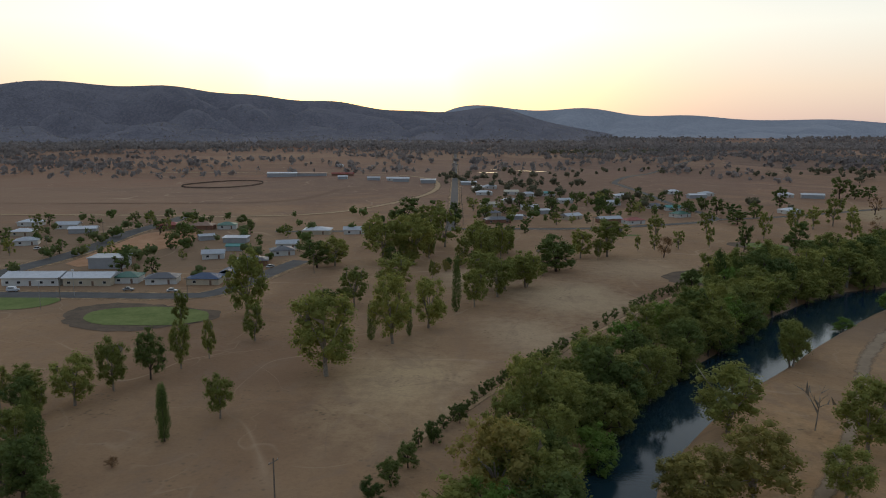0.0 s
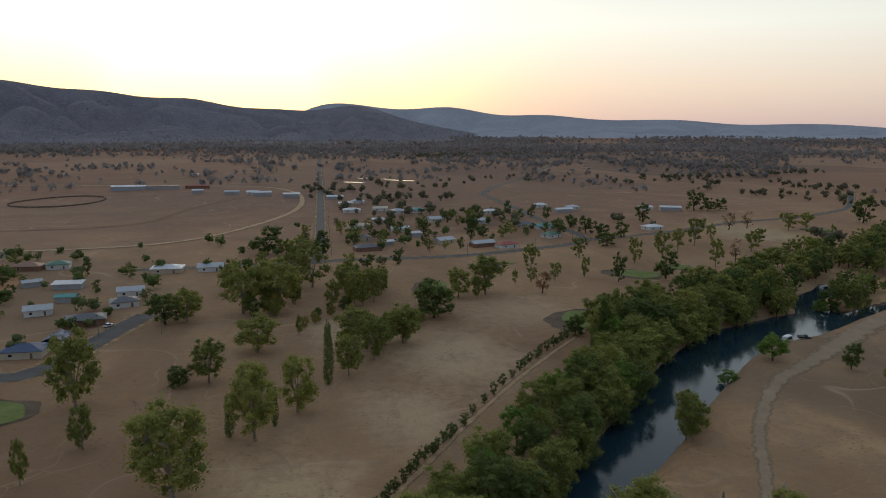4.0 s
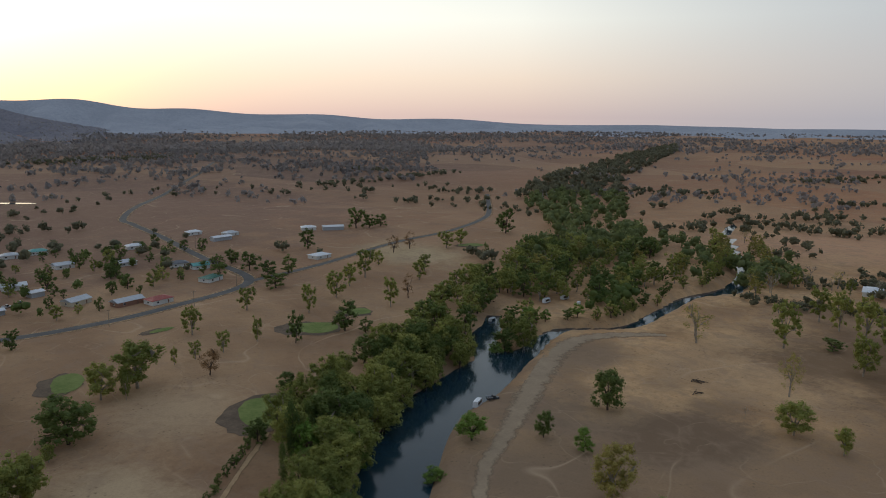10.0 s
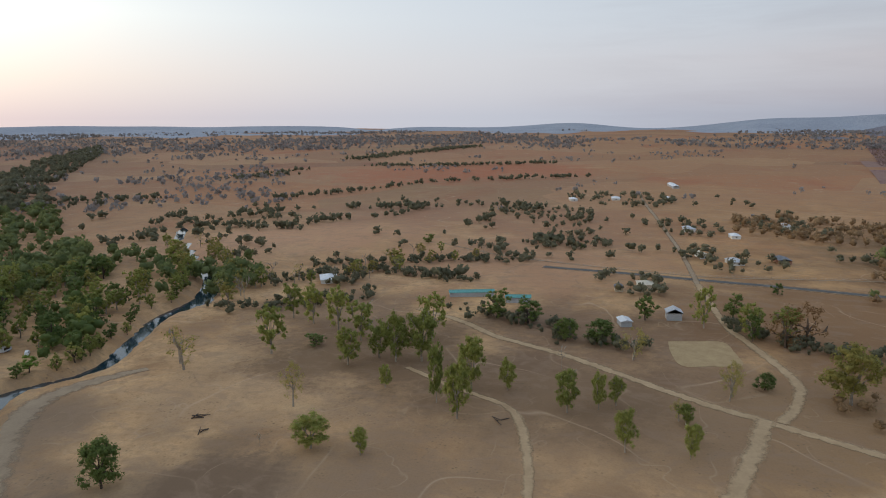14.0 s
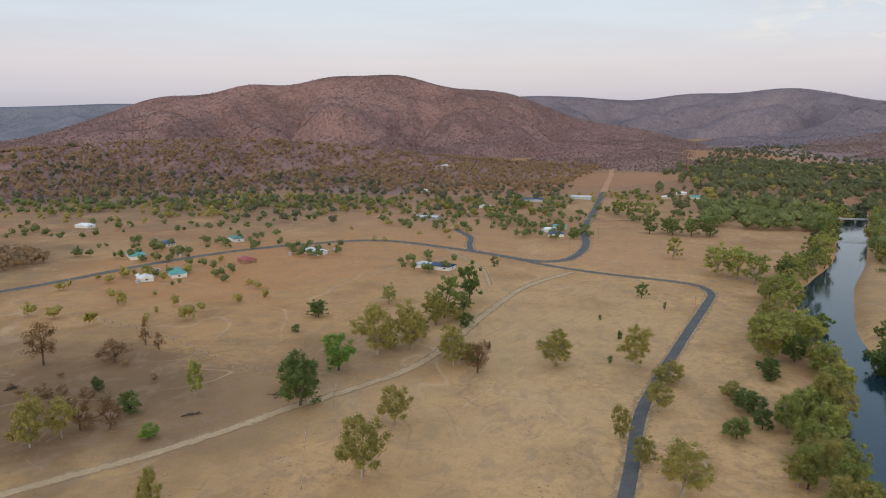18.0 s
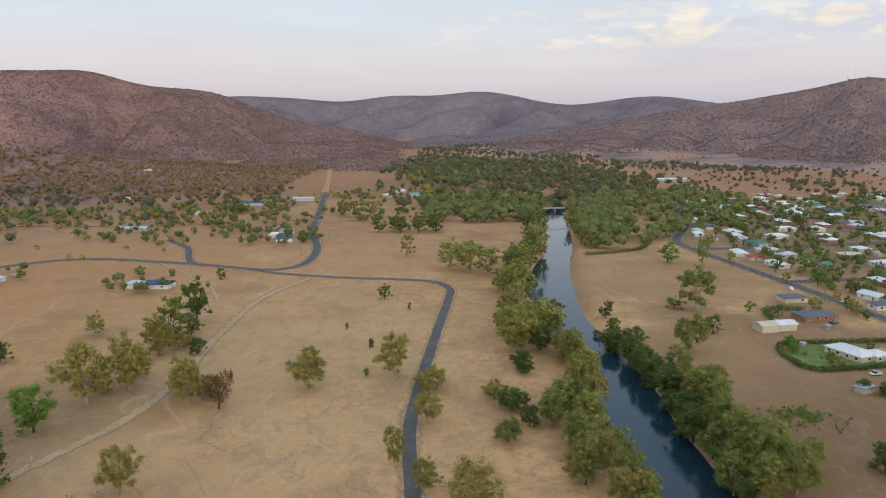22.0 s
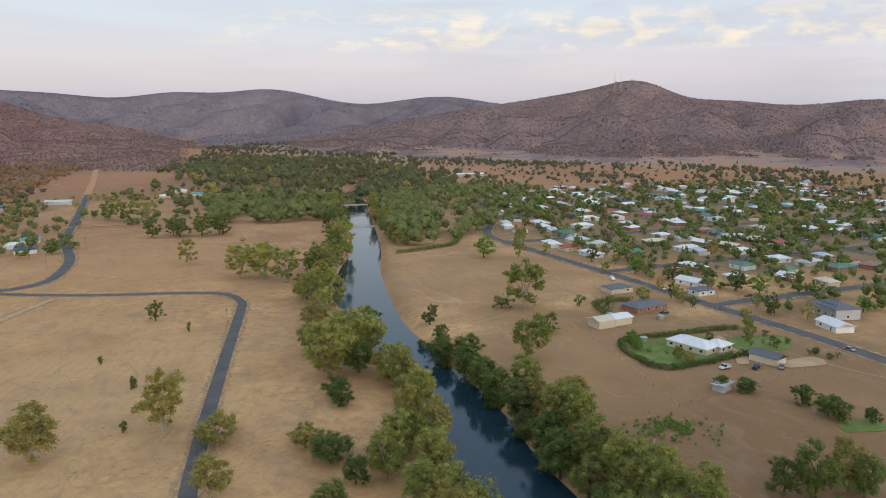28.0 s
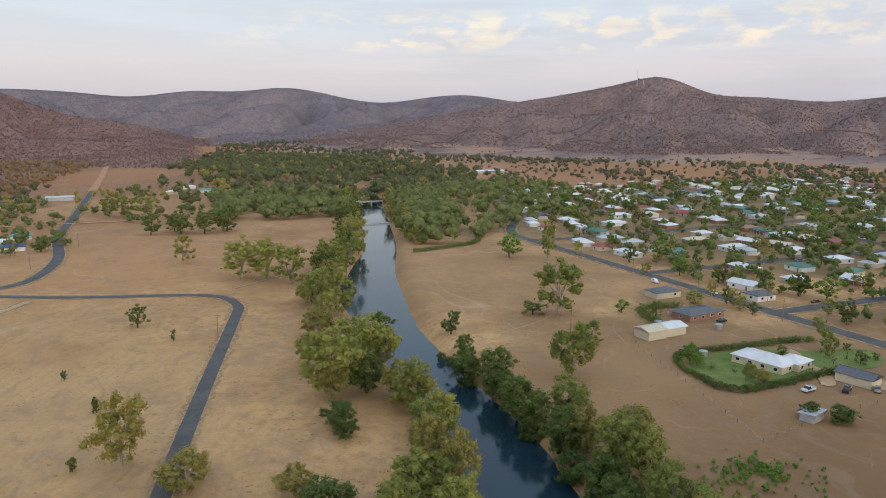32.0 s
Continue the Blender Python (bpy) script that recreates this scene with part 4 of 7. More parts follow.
TREE = {  # crown base and top as shares of height, clumps, clump radius, leaves a clump, leaf size, leaf material, bark, habit
    "gum": (0.08, 90, 1.3, 17, 0.74, "gum", "bark", "spread"),
    "olive": (0.08, 80, 1.25, 18, 0.72, "olive", "bark", "spread"),
    "dark": (0.03, 84, 1.4, 17, 0.76, "dark", "darkbark", "dome"),
    "bright": (0.05, 66, 1.5, 19, 0.8, "bright", "darkbark", "dome"),
    "rust": (0.12, 50, 1.3, 24, 0.58, "rust", "darkbark", "spread"),
    "sparse": (0.24, 30, 1.15, 22, 0.55, "olive", "bark", "spread"),
    "poplar": (0.06, 40, 0.95, 30, 0.5, "dark", "darkbark", "column"),
    "conifer": (0.04, 70, 1.3, 20, 0.7, "dark", "darkbark", "dome"),
    "bare": (0.3, 0, 1.0, 0, 0.5, "gum", "bark", "spread"),
    "woods": (0.06, 62, 1.5, 17, 0.85, "gum", "bark", "spread"),
    "oak": (0.04, 80, 1.4, 17, 0.78, "gum", "darkbark", "dome"),
    "street": (0.06, 64, 1.45, 17, 0.82, "dark", "darkbark", "dome"),
    "hedge": (0.0, 40, 0.9, 26, 0.5, "dark", "darkbark", "dome"),
}
NAMES = {"gum": ("gum_tree", "grey-green eucalypt with a pale trunk and ragged crown"), "olive": ("river_gum", "olive-yellow eucalypt with pale spreading limbs"),
    "dark": ("shade_tree", "dense dark green rounded tree on dry grass"), "bright": ("willow_tree", "bright green rounded tree near the river"),
    "rust": ("dry_tree", "half-dead tree with rusty brown leaves"), "sparse": ("sapling_gum", "thin pale-limbed eucalypt with a sparse crown"),
    "poplar": ("poplar", "tall narrow dark green columnar tree"), "conifer": ("pine_tree", "broad dark spreading pine on dry grass"),
    "woods": ("woodland_tree", "green woodland tree in a dense riverside stand"), "oak": ("river_oak", "dense green tree leaning over the river bank"), "street": ("street_tree", "rounded dark green tree between town houses"),
    "bare": ("dead_tree", "leafless grey dead tree"), "hedge": ("shrub", "dark clipped garden shrub")}
PROTO = {}
H0, W0 = 14.0, 11.0


def make_tree(kind, variant, light=1.0):
    """One tree 14 m high and 11 m wide: trunk with limbs, and a crown of leaf clumps."""
    base, clumps, cr, per, size, leaf, bark, habit = TREE[kind]
    rng = random.Random(variant * 97 + sum(map(ord, kind)))
    name, label = NAMES[kind]
    root = tagged(new(name), label, "shrub" if kind == "hedge" else "tree", group="trees of the river flats")
    clumps = int(clumps * (1.0 if light >= 1 else 0.55))
    per = max(9, int(per * light * 1.6))
    size = size * 1.02 if light < 1 else size * 0.74
    per = int(TREE[kind][3] * (3.2 if light > 1 else 1.9)) if light >= 1 else per
    size = size * 0.78 if light > 1 else size
    tv, tf, cv, cf = [], [], [], []
    top = H0 * (0.9 if habit in ("column", "cone") else rng.uniform(0.5, 0.62))
    lean = Vector((rng.uniform(-0.7, 0.7), rng.uniform(-0.7, 0.7), 0))
    fork = lean * 0.5 + Vector((0, 0, H0 * max(base, 0.16)))
    thin = 0.5 if kind == "bare" else 1.0
    tube(tv, tf, (0, 0, -0.4), fork, 0.36 * thin, 0.27 * thin, 7)
    tube(tv, tf, fork, lean + Vector((0, 0, top)), 0.27 * thin, 0.08 * thin, 6, True)
    tips = []
    if habit in ("spread", "dome"):
        lobes = 6 if habit == "spread" else 8
        for n in range(lobes):
            a = 2 * math.pi * (n + rng.uniform(-0.3, 0.3)) / lobes
            reach = W0 * 0.5 * rng.uniform(0.42, 0.78)
            up = H0 * rng.uniform(base + 0.18, 0.82) if habit == "spread" else H0 * rng.uniform(base + 0.12, 0.8)
            start = fork + Vector((0, 0, rng.uniform(0, top * 0.35)))
            knee = Vector((math.cos(a) * reach * 0.45, math.sin(a) * reach * 0.45, (start.z + up) * 0.5 + 0.4))
            tip = Vector((math.cos(a) * reach, math.sin(a) * reach, up))
            tube(tv, tf, start, knee, 0.17 * thin, 0.11 * thin, 5, True)
            tube(tv, tf, knee, tip, 0.11 * thin, 0.04 * thin, 5, True)
            for _ in range(3 if kind == "bare" else 1):
                tube(tv, tf, knee.lerp(tip, rng.uniform(0.2, 0.8)), tip + Vector((rng.uniform(-1.6, 1.6), rng.uniform(-1.6, 1.6), rng.uniform(0.3, 2.2))), 0.06, 0.015, 4, True)
            tips.append(tip)
        tips.append(lean + Vector((0, 0, H0 * 0.86)))
        tips.append(lean + Vector((rng.uniform(-1.5, 1.5), rng.uniform(-1.5, 1.5), H0 * 0.74)))
        for n in range(clumps):
            if n % 3 == 0:
                tip = tips[(n // 3) % len(tips)]
                c = tip + Vector((rng.gauss(0, 1), rng.gauss(0, 1), rng.gauss(0, 1) * 0.8)) * W0 * 0.1
            else:
                d = Vector((rng.gauss(0, 1), rng.gauss(0, 1), rng.gauss(0.08, 1.0))).normalized() * rng.uniform(0.5, 1.0)
                mid = 0.5 + base * 0.2
                c = lean * 0.6 + Vector((d.x * W0 * 0.4, d.y * W0 * 0.4, H0 * mid + d.z * H0 * (0.94 - mid)))
            r = math.hypot(c.x, c.y)
            edge = W0 * 0.46 * math.sqrt(max(0.08, 1 - ((c.z / H0 - 0.48) / 0.54) ** 2)) * (1 + 0.18 * math.sin(3 * math.atan2(c.y, c.x) + variant))
            if r > edge:
                c.x, c.y = c.x * edge / r, c.y * edge / r
            rad = cr * rng.uniform(0.65, 1.15)
            if kind not in ("sparse", "rust"):
                heart(rng, cv, cf, c, rad * (0.46 if light > 1 else 0.5 if light == 1 else 0.6))
            leaves(rng, cv, cf, c, rad, per, size)
    else:
        for n in range(clumps):
            u = (n + rng.uniform(0, 1)) / clumps
            wide = W0 * 0.5 * (0.75 * math.sqrt(max(0.0, 1 - (2 * u - 0.85) ** 2 * 0.75)) if habit == "column" else (1 - u) * 0.95 + 0.05)
            a = n * 2.4 + rng.uniform(-0.5, 0.5)
            rad = wide * rng.uniform(0.35, 0.8)
            c = Vector((math.cos(a) * rad, math.sin(a) * rad, H0 * (base + (0.97 - base) * u)))
            r0 = cr * (2.0 if habit == "column" else 1.2)
            leaves(rng, cv, cf, c, r0 * rng.uniform(0.7, 1.0), per, size * 1.9, 1.1)
    mesh_ob("trunk", tv, tf, M[bark], root)
    if cv:
        mesh_ob("crown", cv, cf, M[leaf], root)
    return root


RNG = random.Random(11)


def plant(x, y, h, w, kind, light=1.0, variants=4):
    """A tree of that height and crown width, turned at random, standing on the land."""
    h, w = min(h * 1.1, 26.0), min(max(w * 1.06, h * 0.22), 26.0)
    far = math.hypot(x - 70, y - 60)
    if far > 330:
        light = min(light, 0.5)
    elif far < 215 and light >= 1:
        light = 2.0
    key = (kind, RNG.randrange(variants), light)
    m = pose(x, y, ground_at(x, y) - 0.05, 0, 0, RNG.uniform(0, 360)) @ Matrix.Diagonal((w / W0, w / W0, h / H0, 1))
    if key not in PROTO:
        PROTO[key] = make_tree(*key[:2], light)
        PROTO[key].matrix_basis = m
        return PROTO[key]
    ob = copy_thing(PROTO[key], Matrix.Identity(4))
    ob.matrix_basis = m
    return ob


GOLF_ROW = [(-90, 168, 12.8, 11.6, "gum"), (-85, 178, 14.2, 8.8, "gum"), (-79, 187, 13.6, 8.6, "dark"), (-74, 196, 14.2, 6.7, "gum"), (-69, 205, 11.3, 4.4, "gum"), (-52, 160, 10.7, 7.3, "gum"), (-63, 154, 9.4, 3.3, "poplar"), (-95, 159, 7.3, 3.6, "gum"), (-70, 252, 23.1, 16.4, "gum"), (-60, 223, 11.9, 7.7, "gum"), (-90, 241, 11.1, 6.5, "gum"), (-32, 190, 22.5, 21.7, "gum"), (-23, 225, 11.2, 4.1, "poplar"), (-16, 221, 21.1, 15.2, "gum"), (-11, 230, 10.5, 2.8, "poplar"), (-5, 239, 16.5, 13.7, "gum"), (5, 261, 19.0, 5.0, "poplar"), (12, 268, 14.3, 10.2, "gum"), (22, 284, 17.0, 15.2, "gum"), (36, 302, 14.4, 11.6, "gum")]
START_LEFT = [(-77, 123, 11.6, 10.3, "dark"), (-88, 145, 11.1, 3.8, "poplar"), (-107, 166, 10.4, 5.5, "gum"), (-94, 159, 7.9, 5.2, "gum"), (-66, 135, 2.3, 2.9, "rust"), (-60, 147, 11.6, 4.2, "poplar"), (10, 119, 17.6, 16.1, "olive"), (18, 153, 18.4, 12.0, "gum"), (4, 158, 4.7, 3.7, "dark"), (-2, 147, 5.1, 3.7, "dark"), (-7, 136, 5.7, 5.0, "dark"), (-10, 129, 5.6, 5.0, "dark"), (-13, 123, 4.7, 4.6, "dark")]
START_RIGHT = [(64, 153, 15.2, 16.5, "gum"), (56, 121, 15.3, 17.4, "olive"), (46, 119, 12.1, 15.1, "olive"), (89, 142, 15.4, 14.2, "gum"), (84, 154, 12.1, 10.2, "bare"), (74, 123, 9.9, 10.4, "gum"), (43, 123, 9.3, 9.3, "olive"), (101, 200, 13.9, 9.8, "gum")]
GOLF_GROVE = [(-34, 269, 14.4, 12.3, "gum"), (-43, 267, 7.2, 8.2, "dark"), (-20, 299, 13.7, 18.3, "gum"), (-61, 344, 13.2, 15.8, "dark"), (-53, 348, 14.7, 16.0, "gum"), (-30, 357, 27.3, 21.9, "gum"), (-15, 357, 30.6, 24.6, "gum"), (-8, 443, 20.4, 20.4, "gum"), (1, 407, 21.9, 18.7, "gum"), (19, 392, 18.0, 15.0, "gum"), (28, 378, 14.5, 11.6, "gum"), (35, 392, 13.5, 10.5, "gum"), (8, 498, 17.2, 13.4, "dark"), (-27, 509, 19.6, 23.5, "dark"), (-40, 407, 15.6, 14.0, "dark"), (10, 364, 12.5, 8.4, "gum"), (-17, 254, 5.8, 4.9, "gum"), (-52, 246, 6.0, 2.3, "bare")]
GOLF_FAR = [(54, 338, 17.5, 20.6, "dark"), (46, 327, 5.9, 4.9, "gum"), (35, 302, 14.9, 15.7, "gum"), (26, 298, 13.4, 13.4, "gum"), (16, 298, 15.6, 18.0, "gum"), (87, 377, 19.1, 22.0, "gum"), (72, 373, 14.2, 14.2, "gum"), (80, 367, 10.6, 4.2, "gum"), (108, 396, 8.5, 4.0, "gum"), (118, 398, 8.7, 6.8, "gum"), (116, 374, 10.7, 10.2, "rust"), (132, 400, 10.6, 7.8, "gum"), (130, 437, 15.1, 12.1, "gum"), (171, 465, 13.5, 11.8, "gum"), (152, 407, 12.3, 6.4, "gum"), (197, 439, 16.6, 9.9, "gum"), (227, 461, 16.1, 14.3, "gum"), (166, 393, 15.9, 9.2, "dark"), (196, 397, 16.7, 15.2, "dark")]
GOLF_FAR2 = [(203, 388, 7.5, 8.4, "dark"), (135, 339, 7.2, 9.1, "dark"), (106, 301, 8.2, 8.2, "dark"), (242, 423, 17.7, 10.9, "gum"), (263, 435, 14.3, 10.0, "rust"), (272, 500, 20.1, 16.1, "gum"), (303, 531, 10.9, 9.6, "gum"), (340, 566, 14.2, 14.2, "rust"), (360, 571, 13.6, 13.6, "rust"), (249, 482, 15.2, 11.4, "gum"), (299, 473, 13.9, 11.9, "gum"), (320, 495, 12.6, 10.5, "gum"), (387, 555, 14.6, 17.0, "gum"), (407, 560, 13.9, 14.9, "gum"), (390, 507, 11.4, 5.5, "dark"), (479, 581, 24.4, 21.7, "dark"), (293, 626, 17.2, 14.8, "dark"), (217, 569, 14.8, 14.8, "dark"), (208, 506, 10.6, 17.1, "dark"), (219, 543, 11.4, 14.3, "dark")]
GOLF_LEFT = [(236, 545, 12.5, 12.5, "dark"), (53, 462, 10.0, 9.1, "dark"), (20, 364, 16.6, 10.4, "gum"), (30, 371, 16.2, 8.7, "gum"), (24, 364, 12.6, 8.4, "gum"), (18, 385, 15.4, 15.4, "gum"), (35, 385, 11.4, 8.0, "gum"), (24, 453, 9.3, 6.7, "gum"), (34, 456, 8.2, 10.9, "dark"), (43, 461, 5.6, 8.4, "dark"), (110, 282, 17.8, 6.6, "poplar"), (101, 270, 11.3, 4.5, "poplar"), (119, 290, 14.2, 5.3, "poplar"), (381, 693, 21.7, 20.0, "dark"), (392, 687, 14.3, 14.3, "dark"), (408, 691, 12.8, 16.3, "dark")]
PADDOCK = [(225, 247, 16.5, 13.8, "dark"), (188, 245, 9.7, 7.0, "dark"), (191, 229, 8.3, 7.8, "bright"), (166, 258, 9.0, 11.8, "bright"), (142, 248, 4.9, 7.8, "bright"), (294, 211, 17.4, 12.3, "sparse"), (260, 192, 11.7, 14.6, "gum"), (258, 174, 9.5, 7.0, "gum"), (335, 281, 18.5, 17.1, "sparse"), (355, 245, 24.5, 16.3, "gum"), (370, 228, 6.7, 12.1, "dark"), (259, 210, 5.8, 3.1, "bare")]
PADDOCK_NEAR = [(174, 203, 16.4, 15.1, "olive"), (104, 208, 14.1, 8.6, "gum"), (169, 183, 9.4, 11.4, "bright"), (186, 171, 8.0, 9.9, "dark"), (327, 275, 19.7, 18.3, "sparse")]
LANE_GROVE = [(345, 204, 16.9, 13.0, "gum"), (319, 180, 10.0, 5.9, "gum"), (292, 146, 32.9, 11.7, "gum"), (306, 156, 23.6, 7.9, "gum"), (322, 144, 22.3, 12.9, "gum"), (354, 171, 28.9, 15.8, "gum"), (389, 172, 26.0, 17.4, "gum"), (352, 183, 26.3, 14.5, "gum"), (357, 192, 16.1, 12.0, "gum"), (382, 208, 20.8, 17.3, "gum"), (399, 225, 24.3, 15.2, "gum"), (408, 242, 21.9, 14.1, "gum"), (417, 257, 19.9, 14.5, "gum"), (323, 129, 13.6, 8.2, "gum"), (303, 105, 16.8, 10.8, "gum"), (308, 93, 14.8, 6.5, "gum"), (313, 86, 11.5, 7.7, "gum"), (273, 86, 15.7, 8.6, "gum"), (302, 64, 8.4, 7.4, "sparse"), (271, 65, 11.6, 5.6, "gum")]
LANE_GROVE2 = [(352, 107, 12.7, 6.3, "bare"), (370, 74, 15.3, 15.8, "sparse"), (394, 88, 11.9, 17.0, "dark"), (396, 105, 12.1, 12.1, "dark"), (425, 125, 14.0, 17.1, "dark"), (434, 143, 16.0, 17.6, "dark"), (439, 61, 14.1, 13.2, "dark"), (427, 32, 22.6, 13.6, "gum"), (415, 11, 17.4, 14.5, "gum"), (412, -5, 17.1, 17.1, "gum"), (404, -13, 22.3, 19.5, "rust"), (328, -5, 24.8, 22.1, "olive"), (330, 39, 14.2, 12.6, "sparse"), (340, 24, 7.0, 8.9, "dark"), (437, 295, 23.9, 13.6, "bare"), (510, -28, 7.9, 7.9, "dark"), (664, 223, 9.1, 11.1, "dark"), (659, 89, 5.8, 7.3, "dark")]
GULLY = [(325, 41, 14.1, 10.2, "sparse"), (451, 12, 14.0, 12.6, "dark"), (407, 12, 14.8, 8.9, "dark"), (399, -1, 20.7, 20.7, "rust"), (394, -60, 10.1, 10.1, "dark"), (326, -61, 13.1, 10.1, "gum"), (309, -63, 20.7, 7.3, "gum"), (278, -56, 18.3, 12.3, "olive"), (274, -65, 14.0, 9.5, "olive"), (267, -89, 8.5, 8.5, "dark"), (295, -103, 6.4, 5.2, "dark"), (341, -120, 19.3, 16.1, "rust"), (314, -133, 10.2, 17.1, "rust"), (318, -157, 13.5, 6.0, "rust"), (307, -153, 8.8, 5.8, "rust"), (255, -111, 13.9, 7.2, "gum"), (245, -73, 5.4, 7.7, "bright"), (282, -15, 5.3, 6.1, "bright"), (326, -32, 9.4, 8.2, "rust"), (273, -72, 11.5, 10.3, "rust"), (264, -76, 10.2, 11.3, "rust")]
CREEK_LINE = [(211, -114, 20.8, 17.5, "dark"), (197, -114, 13.1, 6.8, "bare"), (215, -154, 16.0, 14.6, "bright"), (207, -177, 23.1, 20.6, "olive"), (197, -192, 23.4, 17.8, "olive"), (198, -232, 19.3, 16.6, "olive"), (198, -246, 26.9, 19.8, "dark"), (195, -284, 27.9, 16.7, "dark"), (170, -175, 17.2, 13.8, "olive"), (158, -170, 13.7, 14.3, "rust"), (171, -109, 14.8, 12.6, "olive"), (166, -71, 20.2, 16.2, "olive"), (203, -25, 20.2, 8.6, "olive"), (265, -227, 9.3, 11.1, "dark"), (261, -198, 4.1, 4.7, "dark"), (299, 62, 7.7, 7.7, "gum"), (283, 61, 6.8, 5.8, "gum"), (182, -232, 8.0, 8.0, "dark")]
LANE_EAST = [(128, -186, 16.2, 16.9, "olive"), (95, -197, 17.8, 14.1, "olive"), (95, -123, 11.8, 7.5, "olive"), (81, -181, 10.3, 13.9, "olive"), (84, -151, 11.2, 11.6, "olive"), (86, -106, 9.6, 9.1, "olive"), (75, -90, 16.2, 16.2, "olive"), (58, -136, 7.6, 9.9, "dark"), (52, -161, 8.4, 13.0, "dark"), (58, -171, 7.4, 9.8, "olive"), (49, -147, 8.0, 8.0, "dark"), (39, -155, 8.8, 9.9, "dark"), (42, -197, 9.0, 8.6, "dark"), (100, -324, 9.0, 10.0, "conifer"), (105, -237, 4.8, 2.7, "dark"), (118, -268, 3.5, 2.3, "dark"), (106, -200, 3.6, 2.4, "dark"), (86, -301, 4.7, 2.5, "dark")]
LANE_MID = [(84, -457, 16.6, 13.9, "olive"), (55, -406, 20.7, 23.9, "gum"), (42, -401, 21.7, 23.7, "gum"), (32, -385, 19.2, 19.2, "gum"), (132, -689, 18.3, 21.4, "gum"), (116, -688, 18.3, 24.4, "gum"), (148, -705, 17.4, 18.7, "gum"), (108, -580, 14.8, 15.9, "dark"), (92, -593, 15.1, 16.2, "dark"), (71, -577, 18.5, 21.1, "dark"), (55, -583, 18.7, 21.3, "dark"), (87, -579, 15.9, 18.5, "dark"), (207, -389, 7.5, 8.3, "dark"), (263, -226, 9.5, 11.5, "dark"), (238, -265, 11.2, 11.2, "gum"), (265, -725, 15.8, 19.0, "dark"), (170, -529, 9.7, 12.2, "dark")]
BANK_LEFT = [(27, -333, 17.2, 15.5, "gum"), (10, -398, 19.7, 17.7, "gum"), (-3, -417, 22.5, 20.5, "gum"), (-23, -485, 20.8, 18.5, "gum"), (20, -319, 20.0, 16.6, "gum"), (40, -224, 20.7, 21.2, "gum"), (28, -240, 19.5, 19.0, "gum"), (21, -239, 16.8, 13.6, "gum"), (10, -295, 10.1, 13.2, "dark"), (34, -283, 13.7, 13.7, "olive"), (20, -208, 15.3, 12.4, "gum"), (18, -190, 16.4, 12.9, "gum"), (25, -175, 13.3, 11.1, "olive"), (20, -169, 15.2, 10.9, "olive"), (26, -150, 12.2, 9.1, "gum"), (37, -126, 13.8, 11.0, "gum"), (34, -110, 13.7, 10.3, "olive"), (32, -97, 13.7, 11.3, "gum"), (43, -107, 10.1, 10.1, "olive")]
BANK_RIGHT = [(-7, -234, 10.2, 10.8, "dark"), (-10, -221, 10.9, 10.9, "dark"), (-10, -202, 13.4, 12.2, "dark"), (-10, -190, 12.9, 10.6, "dark"), (-11, -175, 12.3, 10.1, "dark"), (-14, -155, 15.6, 14.6, "gum"), (-7, -143, 9.9, 9.9, "dark"), (-11, -131, 15.2, 14.2, "gum"), (-11, -118, 16.2, 14.4, "gum"), (-12, -105, 15.3, 13.6, "gum"), (-2, -104, 13.5, 13.5, "gum"), (-16, -96, 13.9, 13.1, "gum"), (-70, -291, 33.1, 30.0, "gum"), (-37, -219, 17.6, 16.1, "gum"), (-60, -247, 10.1, 10.1, "dark"), (-124, -407, 21.2, 12.2, "gum"), (-103, -417, 14.9, 17.4, "bright"), (-59, -293, 6.3, 11.4, "dark"), (-16, -277, 9.7, 8.5, "dark"), (-6, -260, 4.3, 3.5, "dark")]
TOWN_EDGE = [(-54, -101, 15.1, 11.7, "dark"), (-64, -102, 14.0, 11.2, "olive"), (-48, -105, 9.7, 9.7, "dark"), (-66, -98, 11.8, 9.7, "dark"), (-100, -139, 7.4, 8.8, "dark"), (-100, -135, 6.9, 7.8, "dark"), (-100, -149, 6.6, 7.7, "dark"), (-108, -130, 5.2, 5.2, "dark"), (-84, -169, 5.1, 5.8, "dark"), (-90, -163, 5.4, 7.7, "dark"), (-20, -115, 12.4, 11.1, "gum"), (-14, -126, 11.6, 11.6, "gum"), (-28, -109, 9.5, 9.5, "gum")]

for group in (GOLF_ROW, START_LEFT, START_RIGHT, GOLF_GROVE, GOLF_FAR, GOLF_FAR2, GOLF_LEFT, PADDOCK, PADDOCK_NEAR, LANE_GROVE, LANE_GROVE2, GULLY, CREEK_LINE, LANE_EAST, LANE_MID, BANK_LEFT, BANK_RIGHT, TOWN_EDGE):
    for tree in group:
        plant(*tree)
# a row of saplings beside the dirt path
for n in range(38):
    t = n / 37
    i = int(t * 6 * 0.999)
    run = ((-2, 142), (14, 172), (29, 196), (42, 214), (72, 258), (94, 284), (112, 304))
    a, b = run[i], run[i + 1]
    f = t * 6 - i
    plant(a[0] + (b[0] - a[0]) * f - 3 + RNG.uniform(-0.6, 0.6), a[1] + (b[1] - a[1]) * f + 3 + RNG.uniform(-0.6, 0.6), RNG.uniform(3.0, 4.6), RNG.uniform(2.6, 3.8), "dark", 0.5, 3)


